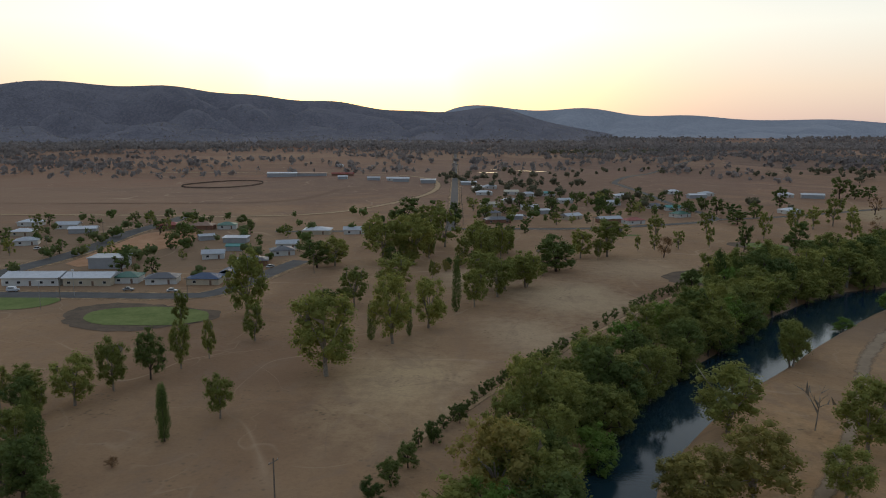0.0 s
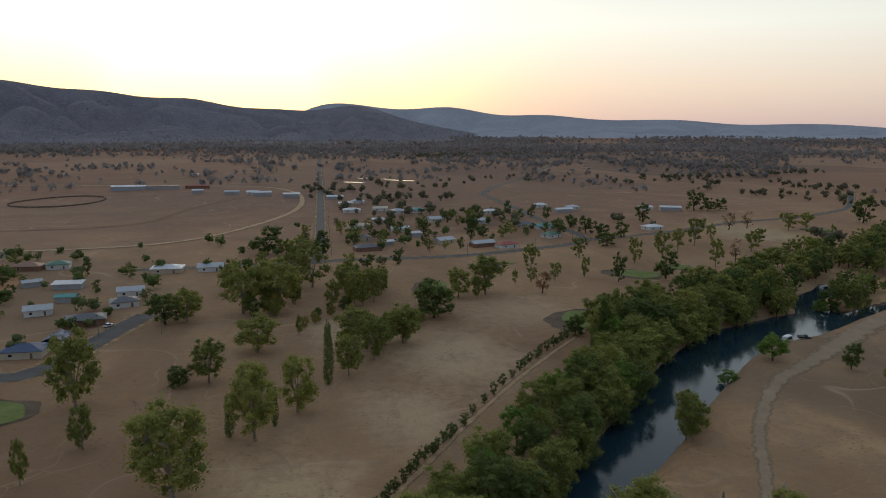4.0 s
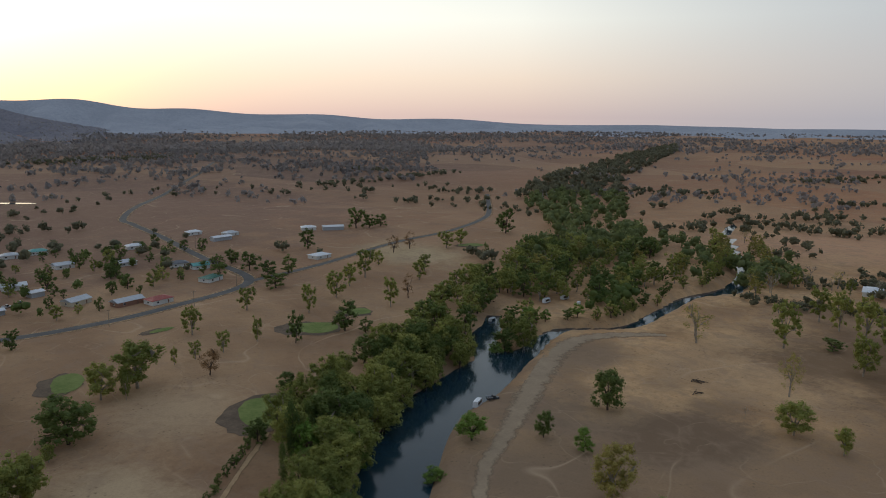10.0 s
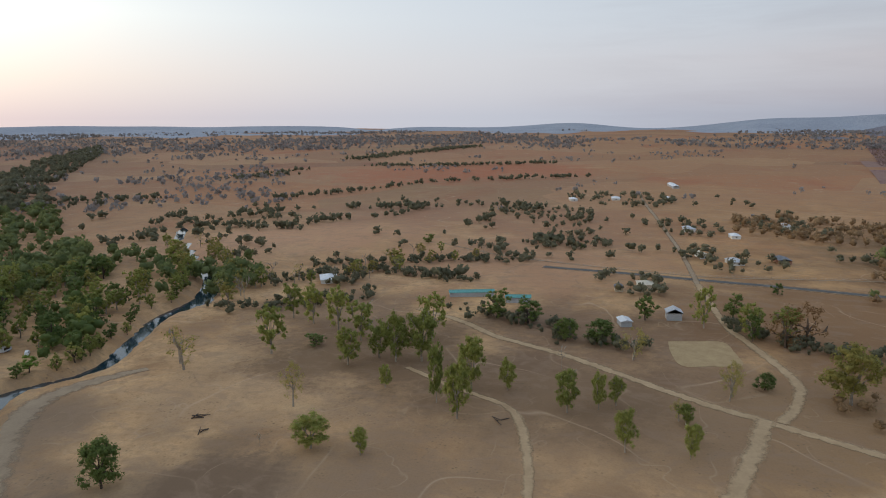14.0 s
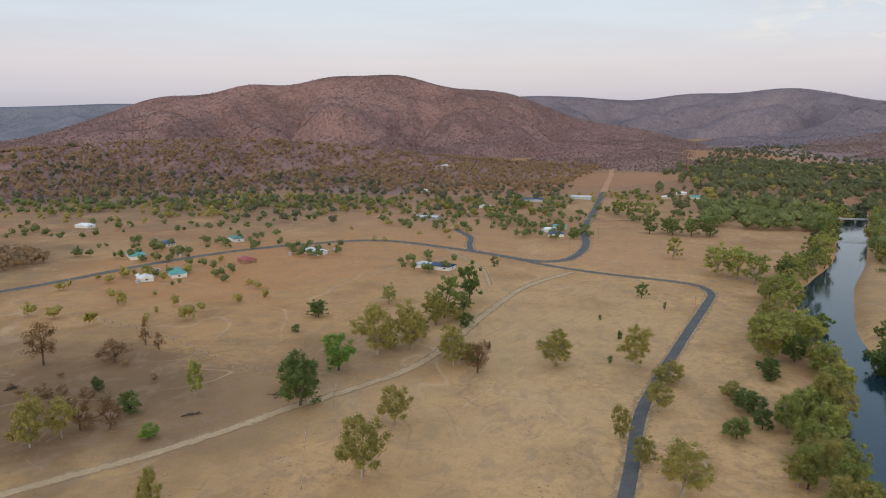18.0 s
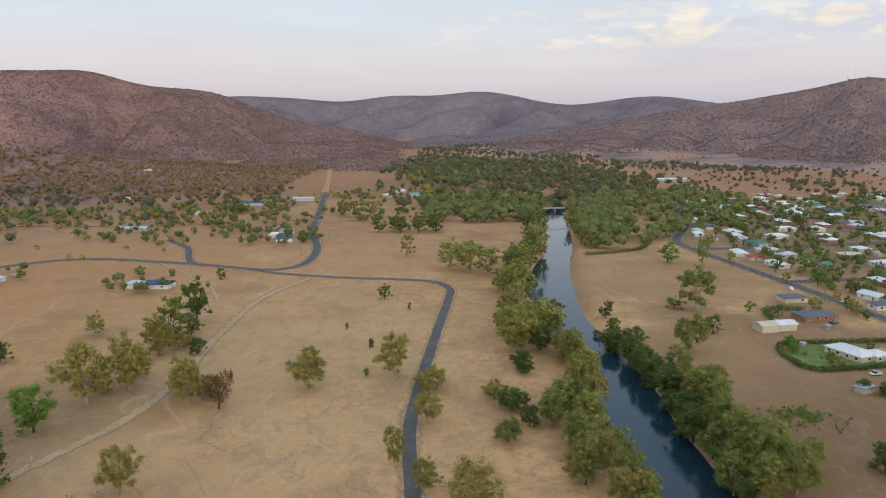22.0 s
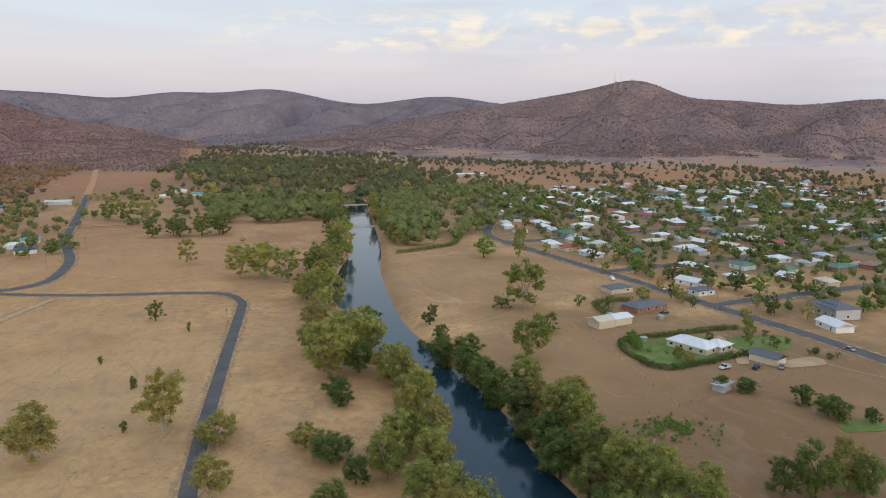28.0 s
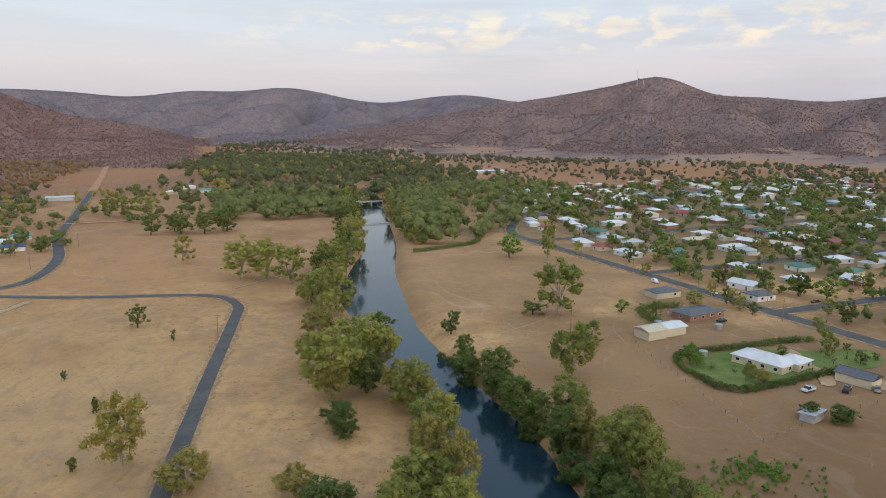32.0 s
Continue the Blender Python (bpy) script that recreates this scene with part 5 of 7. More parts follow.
# a copse and a row of slim trees on the golf course
for n in range(16):
    t = n / 15
    plant(-5 + 46 * t + RNG.uniform(-2, 2), 320 + 96 * t + RNG.uniform(-2, 2), RNG.uniform(5, 9), RNG.uniform(3.5, 5), RNG.choice(("gum", "olive", "dark")))
for n in range(18):
    plant(RNG.uniform(-30, -4), RNG.uniform(338, 470), RNG.uniform(8, 14), RNG.uniform(6, 10), RNG.choice(("gum", "gum", "dark", "olive")))
for n in range(4):
    plant(110 + n * 6 + RNG.uniform(-1, 1), 284 + n * 12, RNG.uniform(10, 14), 3.2, "poplar")
for n in range(24):
    plant(RNG.choice((-150, -174, -181, -192)) + RNG.uniform(-4, 4), -225 - n * 9 + RNG.uniform(-3, 3), RNG.uniform(5, 9), RNG.uniform(5, 8), RNG.choice(("street", "gum", "dark", "olive")), 0.5)
for tree in ((-84, 128, 9, 8, "dark"), (-88, 140, 10, 9, "gum"), (-76, 122, 8, 7, "dark"), (-98, 160, 10, 9, "dark"), (-92, 150, 7, 7, "gum"), (-70, 118, 6, 6, "dark"), (-104, 172, 9, 9, "gum"), (-80, 134, 11, 6, "poplar")):
    plant(*tree)
# garden trees round the villa and along the town road
for tree in ((-83, -216, 5, 5, "bright"), (-118, -215, 4, 4, "dark"), (-131, -206, 9, 5, "gum"), (-137, -199, 5, 5, "dark"), (-145, -212, 3, 3.5, "dark"), (-145, -200, 3, 3, "dark"), (-89, -198, 6, 5, "gum"), (-92, -195, 5, 5, "olive"),
    (-145, -186, 3, 3, "dark"), (-146, -180, 2.5, 3, "dark"), (-130, -278, 9, 9, "gum"), (-150, -277, 8, 7, "gum"), (-97, -284, 6, 7, "bright"), (-108, -275, 7, 6, "dark")):
    plant(*tree)


def bank_trees(first, last, side, near, far, step, kinds, heights):
    """Trees along one bank of the river; side 1 is the outer bank of the golf course."""
    tang = np.gradient(RIVER[:, :2], axis=0)
    tang /= np.linalg.norm(tang, axis=1)[:, None]
    run = 0.0
    for k in range(1, len(RIVER)):
        x, y, w = RIVER[k]
        run += float(np.hypot(*(RIVER[k] - RIVER[k - 1])[:2]))
        if not (min(first, last) <= k <= max(first, last)) or run < step:
            continue
        run = 0.0
        off = w + RNG.uniform(near, far)
        h = RNG.uniform(*heights)
        plant(x + tang[k][1] * side * off + RNG.uniform(-2, 2), y - tang[k][0] * side * off + RNG.uniform(-2, 2), h, h * RNG.uniform(0.75, 1.1), RNG.choice(kinds))


def river_index(x, y):
    return int(np.argmin(np.hypot(RIVER[:, 0] - x, RIVER[:, 1] - y)))


A, B, C, D = river_index(226, 315), river_index(135, 258), river_index(48, 140), river_index(10, -98)
for near, far, step in ((-2, 5, 6), (6, 15, 7), (15, 25, 8), (24, 36, 9)):
    bank_trees(A, B, 1, near, far, step, ("gum", "oak", "dark", "oak"), (11, 18))
for near, far, step in ((-3, 4, 6), (4, 12, 7), (10, 16, 12)):
    bank_trees(B, river_index(35, 100), 1, near, far, step, ("oak", "bright", "gum", "dark"), (10, 15))
bank_trees(river_index(35, 100), D, 1, 1, 10, 12, ("oak", "olive"), (9, 14))
bank_trees(river_index(35, 100), D, -1, 1, 12, 12, ("oak", "olive"), (9, 14))
bank_trees(D, river_index(3, -250), 1, -3, 3, 7, ("oak", "dark", "dark"), (8, 13))
bank_trees(D, river_index(3, -195), 1, 4, 14, 9, ("oak", "gum", "olive"), (10, 15))
bank_trees(river_index(12, -70), river_index(3, -225), -1, 1, 6, 8, ("oak", "olive", "oak"), (8, 13))
bank_trees(river_index(12, -70), river_index(0, -160), -1, 6, 20, 10, ("oak", "olive", "gum"), (10, 14))
bank_trees(river_index(455, 338), river_index(350, 324), 1, 2, 8, 9, ("oak", "dark"), (6, 10))
bank_trees(river_index(352, 324), river_index(290, 338), 1, 2, 7, 6, ("dark", "oak", "bright"), (6, 10))
for tree in ((258, 327, 17, 14, "gum"), (249, 331, 12, 12, "dark"), (266, 337, 12, 11, "dark"), (262, 343, 12, 11, "oak"), (275, 343, 11, 10, "gum"), (272, 352, 12, 11, "dark"), (284, 350, 10, 10, "bright"), (244, 332, 7, 8, "bright"), (290, 358, 11, 11, "oak")):
    plant(*tree)
bank_trees(river_index(620, 430), river_index(455, 338), 1, 2, 14, 8, ("oak", "olive", "gum"), (10, 15))
bank_trees(river_index(620, 430), river_index(450, 338), -1, 2, 16, 8, ("gum", "olive", "sparse"), (9, 14))
bank_trees(river_index(-40, -490), river_index(-100, -770), 1, 2, 14, 8, ("oak", "olive", "oak"), (10, 16))
bank_trees(river_index(0, -330), river_index(-100, -770), -1, 2, 16, 8, ("oak", "dark", "oak"), (10, 16))
for tree in ((200, -205, 9, 11, "dark"), (203, -220, 8, 10, "dark"), (192, -262, 10, 12, "dark"), (190, -242, 8, 10, "olive"), (207, -190, 7, 10, "dark"), (196, -272, 9, 10, "gum"), (164, -182, 8, 10, "dark"), (176, -186, 10, 11, "olive"), (226, -140, 8, 10, "dark"), (222, -128, 10, 12, "olive")):
    plant(*tree)


def inside(x, y, poly):
    odd = False
    for (ax, ay), (bx, by) in zip(poly, poly[1:] + poly[:1]):
        if (ay > y) != (by > y) and x < (bx - ax) * (y - ay) / (by - ay) + ax:
            odd = not odd
    return odd


def scatter_places(poly, count, gap, seed):
    rng = random.Random(seed)
    xs, ys = [p[0] for p in poly], [p[1] for p in poly]
    out, cells, tries = [], set(), 0
    while len(out) < count and tries < count * 40:
        tries += 1
        x, y = rng.uniform(min(xs), max(xs)), rng.uniform(min(ys), max(ys))
        cell = (int(x // gap), int(y // gap))
        if cell in cells or not inside(x, y, poly):
            continue
        cells.add(cell)
        out.append((x, y))
    return out


# clumps along the western shoulder of the river
for tree in ((41, -223, 14, 13, "olive"), (29, -226, 13, 13, "dark"), (42, -257, 11, 10, "gum"), (27, -306, 14, 12, "gum"), (23, -271, 12, 13, "gum"), (30, -348, 13, 11, "olive"), (14, -381, 13, 11, "olive"), (35, -291, 12, 11, "olive"), (7, -298, 11, 11, "dark"), (42, -205, 7, 9, "dark")):
    plant(*tree)
# woods behind the bend and round the camp
for poly, count, gap, kinds, hs in (
    ([(205, 326), (234, 344), (262, 374), (288, 396), (312, 392), (340, 396), (400, 420), (470, 470), (430, 505), (360, 460), (290, 425), (240, 385), (200, 350)], 95, 8, ("oak", "gum", "dark", "woods"), (11, 17)),
    ([(235, 352), (300, 372), (330, 372), (345, 352), (400, 352), (470, 372), (520, 420), (470, 470), (400, 440), (330, 415), (270, 385)], 70, 8, ("woods", "dark", "olive", "woods"), (10, 17)),
    ([(455, 300), (520, 240), (620, 150), (640, 190), (560, 290), (480, 340)], 36, 9, ("gum", "sparse", "olive", "bare"), (9, 14)),
    ([(190, 545), (80, 500), (60, 620), (110, 700), (200, 720), (230, 620)], 60, 10, ("street", "woods", "dark"), (6, 12)),
    ([(-20, 480), (50, 500), (60, 600), (20, 640), (-20, 560)], 22, 12, ("street", "woods"), (6, 11)),
    ([(-200, 330), (-100, 320), (-70, 380), (-90, 500), (-250, 520), (-330, 430), (-240, 350)], 34, 13, ("street", "woods", "dark"), (5, 11)),
):
    for x, y in scatter_places(poly, count, gap, int(abs(poly[0][0]) + count)):
        if river_gap(np.array([x]), np.array([y]))[0] < 1:
            continue
        h = RNG.uniform(*hs)
        plant(x, y, h, h * RNG.uniform(0.75, 1.05), RNG.choice(kinds), 0.4, 4)


def thicket(name, label, places, mat, heights, quads=14, seed=3, core=True):
    """Far trees, too many and too small to count, as one object of leaf sprays."""
    rng = np.random.default_rng(seed)
    p = np.array([(x, y, z) for x, y, z in places], float)
    n = len(p)
    h = rng.uniform(*heights, n)
    w = h * rng.uniform(0.36, 0.6, n)
    d = rng.normal(size=(n, quads, 3))
    d /= np.linalg.norm(d, axis=2)[:, :, None]
    d *= rng.uniform(0.45, 1.0, (n, quads, 1))
    c = p[:, None] + d * np.stack([w, w, h * 0.42], 1)[:, None] + np.stack([0 * h, 0 * h, h * 0.55], 1)[:, None]
    size = (w * (1.9 / math.sqrt(quads)) * (0.8 if core else 1.15))[:, None, None] * rng.uniform(0.7, 1.3, (n, quads, 1))
    a = rng.normal(size=(n, quads, 3))
    a /= np.linalg.norm(a, axis=2)[:, :, None]
    b = np.cross(a, rng.normal(size=(n, quads, 3)))
    b /= np.linalg.norm(b, axis=2)[:, :, None]
    v = np.stack([c - a * size, c - b * size * 0.7, c + a * size, c + b * size * 0.7], 2).reshape(-1, 3)
    loops, starts = np.arange(len(v)), np.arange(0, len(v), 4)
    if core:
        ico, tri = np.array([tuple(q) for q in ICO]), np.array(ICO_FACES)
        lobes = 3 if quads >= 24 else 1
        mid = rng.normal(size=(n, lobes, 3)) * (0.28 if lobes > 1 else 0.0)
        wide = 0.62 if lobes > 1 else 0.78
        c = p[:, None, None] + (mid[:, :, None] + ico[None, None] * rng.uniform(0.6, 1.15, (n, lobes, 12, 1)) * wide) * np.stack([w, w, h * 0.42], 1)[:, None, None] + np.stack([0 * h, 0 * h, h * 0.52], 1)[:, None, None]
        first = len(v) + 12 * np.arange(n * lobes)
        starts = np.concatenate([starts, len(v) + np.arange(0, n * lobes * 60, 3)])
        loops = np.concatenate([loops, (first[:, None, None] + tri[None]).ravel()])
        v = np.concatenate([v, c.reshape(-1, 3)])
    me = bpy.data.meshes.new(name)
    me.vertices.add(len(v))
    me.vertices.foreach_set("co", v.ravel())
    me.loops.add(len(loops))
    me.loops.foreach_set("vertex_index", loops.astype(np.int32))
    me.polygons.add(len(starts))
    me.polygons.foreach_set("loop_start", starts.astype(np.int32))
    me.update(calc_edges=True)
    me.materials.append(mat)
    return tagged(new(name, me), label, "trees", kind="stuff")


def on_land(places):
    xs, ys = np.array([p[0] for p in places]), np.array([p[1] for p in places])
    return [(x, y, lie(x, y) if x > 300 and y < -300 else z) for x, y, z in zip(xs, ys, land(xs, ys))]


def sector(az0, az1, r0, r1, count, seed, cluster=0.0012, keep=0.5):
    """Places between two bearings and distances, gathered in loose groups."""
    rng = random.Random(seed)
    out = []
    while len(out) < count:
        az, r = radians(rng.uniform(az0, az1)), math.sqrt(rng.uniform(r0 * r0, r1 * r1))
        x, y = 60 + r * math.sin(az), r * math.cos(az)
        v = noise.noise(Vector((x * cluster, y * cluster, seed))) + 0.6 * noise.noise(Vector((x * cluster * 5, y * cluster * 5, seed)))
        if v > (0.5 - keep) + rng.gauss(0, 0.1):
            out.append((x, y))
    return on_land(out)


def on_hill(hill, count, seed, lowest=0.0, clear=0.0):
    rng = np.random.default_rng(seed)
    v = hill[1]
    m = 51
    cols = len(v) // m
    i, j = rng.integers(0, cols - 1, count * 2), rng.integers(0, 46, count * 2)
    u, w = rng.random(count * 2)[:, None], rng.random(count * 2)[:, None]
    a, b, c, d = v[i * m + j], v[i * m + j + 1], v[(i + 1) * m + j], v[(i + 1) * m + j + 1]
    p = (a * (1 - u) + b * u) * (1 - w) + (c * (1 - u) + d * u) * w
    p = p[p[:, 2] > lowest][:count]
    return [tuple(q) for q in p]


thicket("far_woods_river", "dense green tree belt along the far river", on_land([p for poly, k in (([(690, 790), (840, 730), (1000, 860), (1060, 960), (1000, 1010), (820, 900)], 150), ([(1000, 1000), (1100, 930), (2033, 1460), (2400, 1716), (1619, 1355)], 420)) for p in scatter_places(poly, k, 10, 5)]), M["scrub"], (8, 17), 26, 4)
thicket("river_woods_bend", "dense green trees along the river bend", on_land(scatter_places([(430, 495), (502, 420), (583, 509), (700, 610), (830, 720), (760, 780), (680, 770), (600, 650), (500, 545)], 150, 11, 31)), M["woodgreen"], (9, 18), 40, 24)
thicket("river_woods_weir", "dense green trees beside the weir pool", on_land(scatter_places([(60, -630), (-52, -645), (-75, -770), (-20, -850), (60, -810)], 130, 9, 32) + scatter_places([(-95, -650), (-58, -500), (-78, -490), (-140, -620), (-170, -770), (-128, -780)], 95, 9, 33)), M["woodgreen"], (10, 17), 44, 25)
thicket("far_woods_east", "dense green woods beyond the bridge", on_land(scatter_places([(60, -800), (-40, -830), (-160, -760), (-260, -900), (-330, -1100), (-260, -1500), (-60, -1700), (60, -1500), (40, -1200)], 420, 13, 6) + scatter_places([(110, -760), (-120, -700), (-330, -860), (-420, -1150), (-300, -1600), (80, -1750), (130, -1200)], 150, 22, 67)), M["woodfar"], (8, 18), 36, 8)
thicket("far_woods_dark", "green trees among the woods beyond the bridge", on_land(scatter_places([(70, -740), (-60, -790), (-160, -740), (-280, -900), (-350, -1100), (-280, -1500), (-60, -1700), (70, -1500), (60, -1200)], 220, 14, 68)), M["woodfar"], (9, 17), 36, 89)
thicket("far_woods_olive", "yellowish eucalypts among the woods beyond the bridge", on_land(scatter_places([(60, -700), (-40, -760), (-160, -700), (-260, -900), (-330, -1100), (-260, -1500), (-60, -1700), (80, -1500), (70, -1000)], 130, 22, 66)), M["olive"], (8, 15), 34, 88)
thicket("far_woods_valley", "green trees along the valley floor", on_land(scatter_places([(60, -1200), (-300, -1500), (-700, -2200), (-300, -2700), (-20, -2300), (60, -1700)], 800, 16, 8)), M["scrub"], (7, 13), 12, 9)
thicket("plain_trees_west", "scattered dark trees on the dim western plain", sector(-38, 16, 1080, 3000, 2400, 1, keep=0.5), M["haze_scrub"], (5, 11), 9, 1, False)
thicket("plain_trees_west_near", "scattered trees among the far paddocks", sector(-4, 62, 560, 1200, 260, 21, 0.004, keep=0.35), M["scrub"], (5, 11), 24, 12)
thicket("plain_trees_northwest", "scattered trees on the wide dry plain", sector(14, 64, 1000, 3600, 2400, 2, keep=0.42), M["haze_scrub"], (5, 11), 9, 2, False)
thicket("plain_trees_north", "lines of haze-greyed trees on the red plain", sector(56, 118, 800, 3400, 650, 3, 0.003, keep=0.08), M["haze_scrub"], (4, 10), 10, 3, False)
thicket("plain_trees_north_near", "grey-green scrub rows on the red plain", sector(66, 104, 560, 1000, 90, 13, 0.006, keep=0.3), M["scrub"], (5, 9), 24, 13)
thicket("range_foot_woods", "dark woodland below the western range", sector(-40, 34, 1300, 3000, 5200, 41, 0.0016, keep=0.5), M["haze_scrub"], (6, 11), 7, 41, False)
thicket("farm_trees", "green garden trees round the valley farmhouses", on_land([p for cx, cy, r, k in ((485, -360, 60, 34), (440, -420, 45, 18), (400, -290, 40, 14), (365, -400, 35, 14), (250, -380, 30, 10), (190, -560, 45, 30), (300, -600, 90, 46), (270, -780, 80, 40), (520, -560, 120, 60), (640, -420, 70, 30), (90, -880, 90, 60), (120, -690, 70, 30), (230, -650, 60, 34)) for p in scatter_places(around(cx, cy, r, r, 0, 8, int(cx)), k, 6, int(cx) + 7)]), M["woodgreen"], (4, 9), 36, 43)
thicket("plain_farm_trees", "trees round the northern farms", on_land([p for cx, cy, r, k in ((520, 60, 40, 20), (620, -20, 60, 26), (770, -20, 60, 30), (800, -110, 70, 40), (1020, 30, 110, 60), (510, 260, 30, 14), (640, 150, 60, 30), (700, 90, 50, 30), (860, 130, 100, 60)) for p in scatter_places(around(cx, cy, r, r * 0.6, 20, 8, int(cx)), k, 6, int(cx) + 9)]), M["scrub"], (4, 9), 36, 44)
thicket("valley_scatter", "scattered small trees on the dry valley floor", sector(112, 178, 330, 950, 170, 42, 0.004, keep=0.3), M["olive"], (4, 9), 30, 42)
thicket("gully_woods", "dense dark scrub along a gully", on_land([p for poly, k in (([(640, -200), (760, -60), (830, -60), (860, -150), (720, -330), (600, -330)], 230), ([(560, -190), (640, -200), (600, -330), (520, -300)], 120)) for p in scatter_places(poly, k, 8, 17)]), M["foothill"], (6, 11), 20, 14)
thicket("valley_scrub", "green scrub along the creek below the hill", on_land(scatter_places([(900, -300), (700, -560), (420, -640), (220, -680), (230, -760), (480, -760), (820, -650), (1050, -420)], 250, 16, 18)), M["woodgreen"], (5, 11), 24, 15)
thicket("valley_scrub_olive", "olive scrub along the creek below the hill", on_land(scatter_places([(900, -300), (700, -540), (420, -620), (200, -660), (210, -760), (480, -780), (820, -670), (1050, -420)], 220, 16, 19)), M["olive"], (5, 10), 24, 16)
thicket("foothill_scrub", "brown-green woodland on the hill foot", on_land([p for p in scatter_places([(1500, -500), (900, -620), (560, -850), (260, -900), (240, -1500), (700, -1500), (1400, -1000)], 3200, 11, 19)]), M["foothill"], (6, 11), 9, 16)
thicket("foothill_green", "green trees among dry foothill scrub", on_land(scatter_places([(1300, -450), (800, -620), (520, -780), (230, -800), (230, -1000), (600, -1000), (1200, -800)], 300, 18, 20) + scatter_places([(1036, -634), (417, -519), (247, -731), (254, -934), (674, -988), (1218, -981)], 230, 16, 81)), M["scrub"], (6, 12), 16, 17)
thicket("hill_scrub_east", "bare purple-brown woodland covering the hill", on_hill(HILL_A, 44000, 1, -2), M["hillwood"], (1.6, 3.2), 2, 18, False)
thicket("hill_scrub_southeast", "bare hazy purple-brown woodland on far hills", on_hill(HILL_B, 26000, 2, 6), M["hillwood_far"], (2.0, 4.0), 2, 19, False)
thicket("hill_scrub_south", "bare purple-brown woodland round the mast hill", on_hill(HILL_C, 40000, 3, 12), M["hillwood"], (1.6, 3.2), 2, 20, False)
thicket("hill_gully_trees", "dull green trees scattered over the dry hillsides", on_hill(HILL_A, 500, 11, 4) + on_hill(HILL_C, 700, 12, 4), M["foothill"], (2.0, 4.2), 4, 28, False)
thicket("range_scrub_west", "haze-greyed woodland covering the western range", on_hill(WEST_RANGE, 12000, 13, 0), M["haze_scrub"], (2.2, 4.4), 2, 29, False)
thicket("town_river_woods", "mixed green trees between the river and the town", on_land(scatter_places([(-62, -480), (-110, -640), (-139, -748), (-274, -925), (-395, -885), (-300, -700), (-225, -590), (-158, -530), (-100, -470)], 210, 13, 91)), M["woodgreen"], (7, 15), 44, 91)
brush, rng = [], random.Random(92)
for run in ([(452, 168), (423, 128), (397, 98), (385, 72)], [(490, 300), (519, 283), (550, 233), (529, 194), (527, 171)], [(432, 14), (409, -1), (398, -18), (380, -40)], [(470, 226), (445, 262), (428, 305)], [(560, 290), (590, 200), (600, 150)]):
    for x, y in smooth_line(run, 5.0):
        for _ in range(3):
            brush.append((x + rng.gauss(0, 6), y + rng.gauss(0, 6)))
thicket("gully_brush", "dull dark scrub along the dry gullies", on_land(brush), M["scrub"], (2.5, 7), 40, 92)
thicket("town_trees", "small garden trees between the town houses", on_land(scatter_places([(-175, -240), (-180, -480), (-260, -780), (-700, -840), (-740, -300), (-600, -200), (-240, -200)], 800, 9, 51)), M["woodgreen"], (3, 9), 26, 51)
thicket("town_trees_dark", "dark garden trees between the town houses", on_land(scatter_places([(-175, -240), (-180, -480), (-260, -780), (-700, -840), (-740, -300), (-600, -200), (-240, -200)], 540, 11, 53)), M["dark"], (4, 9), 26, 53)
thicket("town_far_trees", "trees round the far edge of town", on_land(scatter_places([(-200, -800), (-420, -900), (-760, -560), (-900, -640), (-1000, -1000), (-600, -1350), (-300, -1250)], 420, 14, 22)), M["scrub"], (4, 10), 20, 21)
thicket("horizon_woods", "dense haze-greyed woodland at the edge of the plain", sector(10, 122, 2400, 4300, 6000, 43, 0.0009, keep=0.5), M["haze_scrub"], (8, 14), 5, 43, False)
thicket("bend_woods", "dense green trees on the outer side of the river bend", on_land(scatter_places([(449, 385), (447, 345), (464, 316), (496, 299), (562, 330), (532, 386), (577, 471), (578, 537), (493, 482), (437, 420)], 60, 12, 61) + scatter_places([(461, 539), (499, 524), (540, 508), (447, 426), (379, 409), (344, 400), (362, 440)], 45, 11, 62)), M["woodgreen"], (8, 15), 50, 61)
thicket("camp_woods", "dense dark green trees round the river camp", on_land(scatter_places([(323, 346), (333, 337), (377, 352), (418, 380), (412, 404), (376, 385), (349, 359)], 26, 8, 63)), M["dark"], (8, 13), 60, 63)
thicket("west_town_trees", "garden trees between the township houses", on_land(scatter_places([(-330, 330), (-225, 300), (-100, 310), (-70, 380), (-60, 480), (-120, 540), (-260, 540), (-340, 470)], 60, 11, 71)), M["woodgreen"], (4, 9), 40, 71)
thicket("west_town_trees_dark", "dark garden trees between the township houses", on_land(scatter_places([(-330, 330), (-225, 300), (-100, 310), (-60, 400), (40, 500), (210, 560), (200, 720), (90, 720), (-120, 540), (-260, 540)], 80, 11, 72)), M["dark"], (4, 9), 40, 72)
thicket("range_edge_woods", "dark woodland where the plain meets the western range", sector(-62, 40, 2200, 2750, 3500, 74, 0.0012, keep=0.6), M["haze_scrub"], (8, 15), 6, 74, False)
thicket("foothill_south", "scattered brown-green trees on the paddocks below the mast hill", sector(188, 246, 1000, 1750, 1100, 75, 0.004, keep=0.3), M["scrub"], (5, 11), 14, 75)
thicket("creek_scrub", "brown-green scrub along the dry creek", on_land(scatter_places([(487, -69), (477, -105), (497, -184), (650, -248), (801, -270), (850, -239)], 150, 9, 82)), M["foothill"], (5, 10), 40, 82)
thicket("creek_scrub_green", "dark green trees along the dry creek", on_land(scatter_places([(487, -69), (477, -105), (497, -184), (650, -248), (801, -270), (850, -239)], 60, 12, 83)), M["woodgreen"], (6, 11), 50, 83)
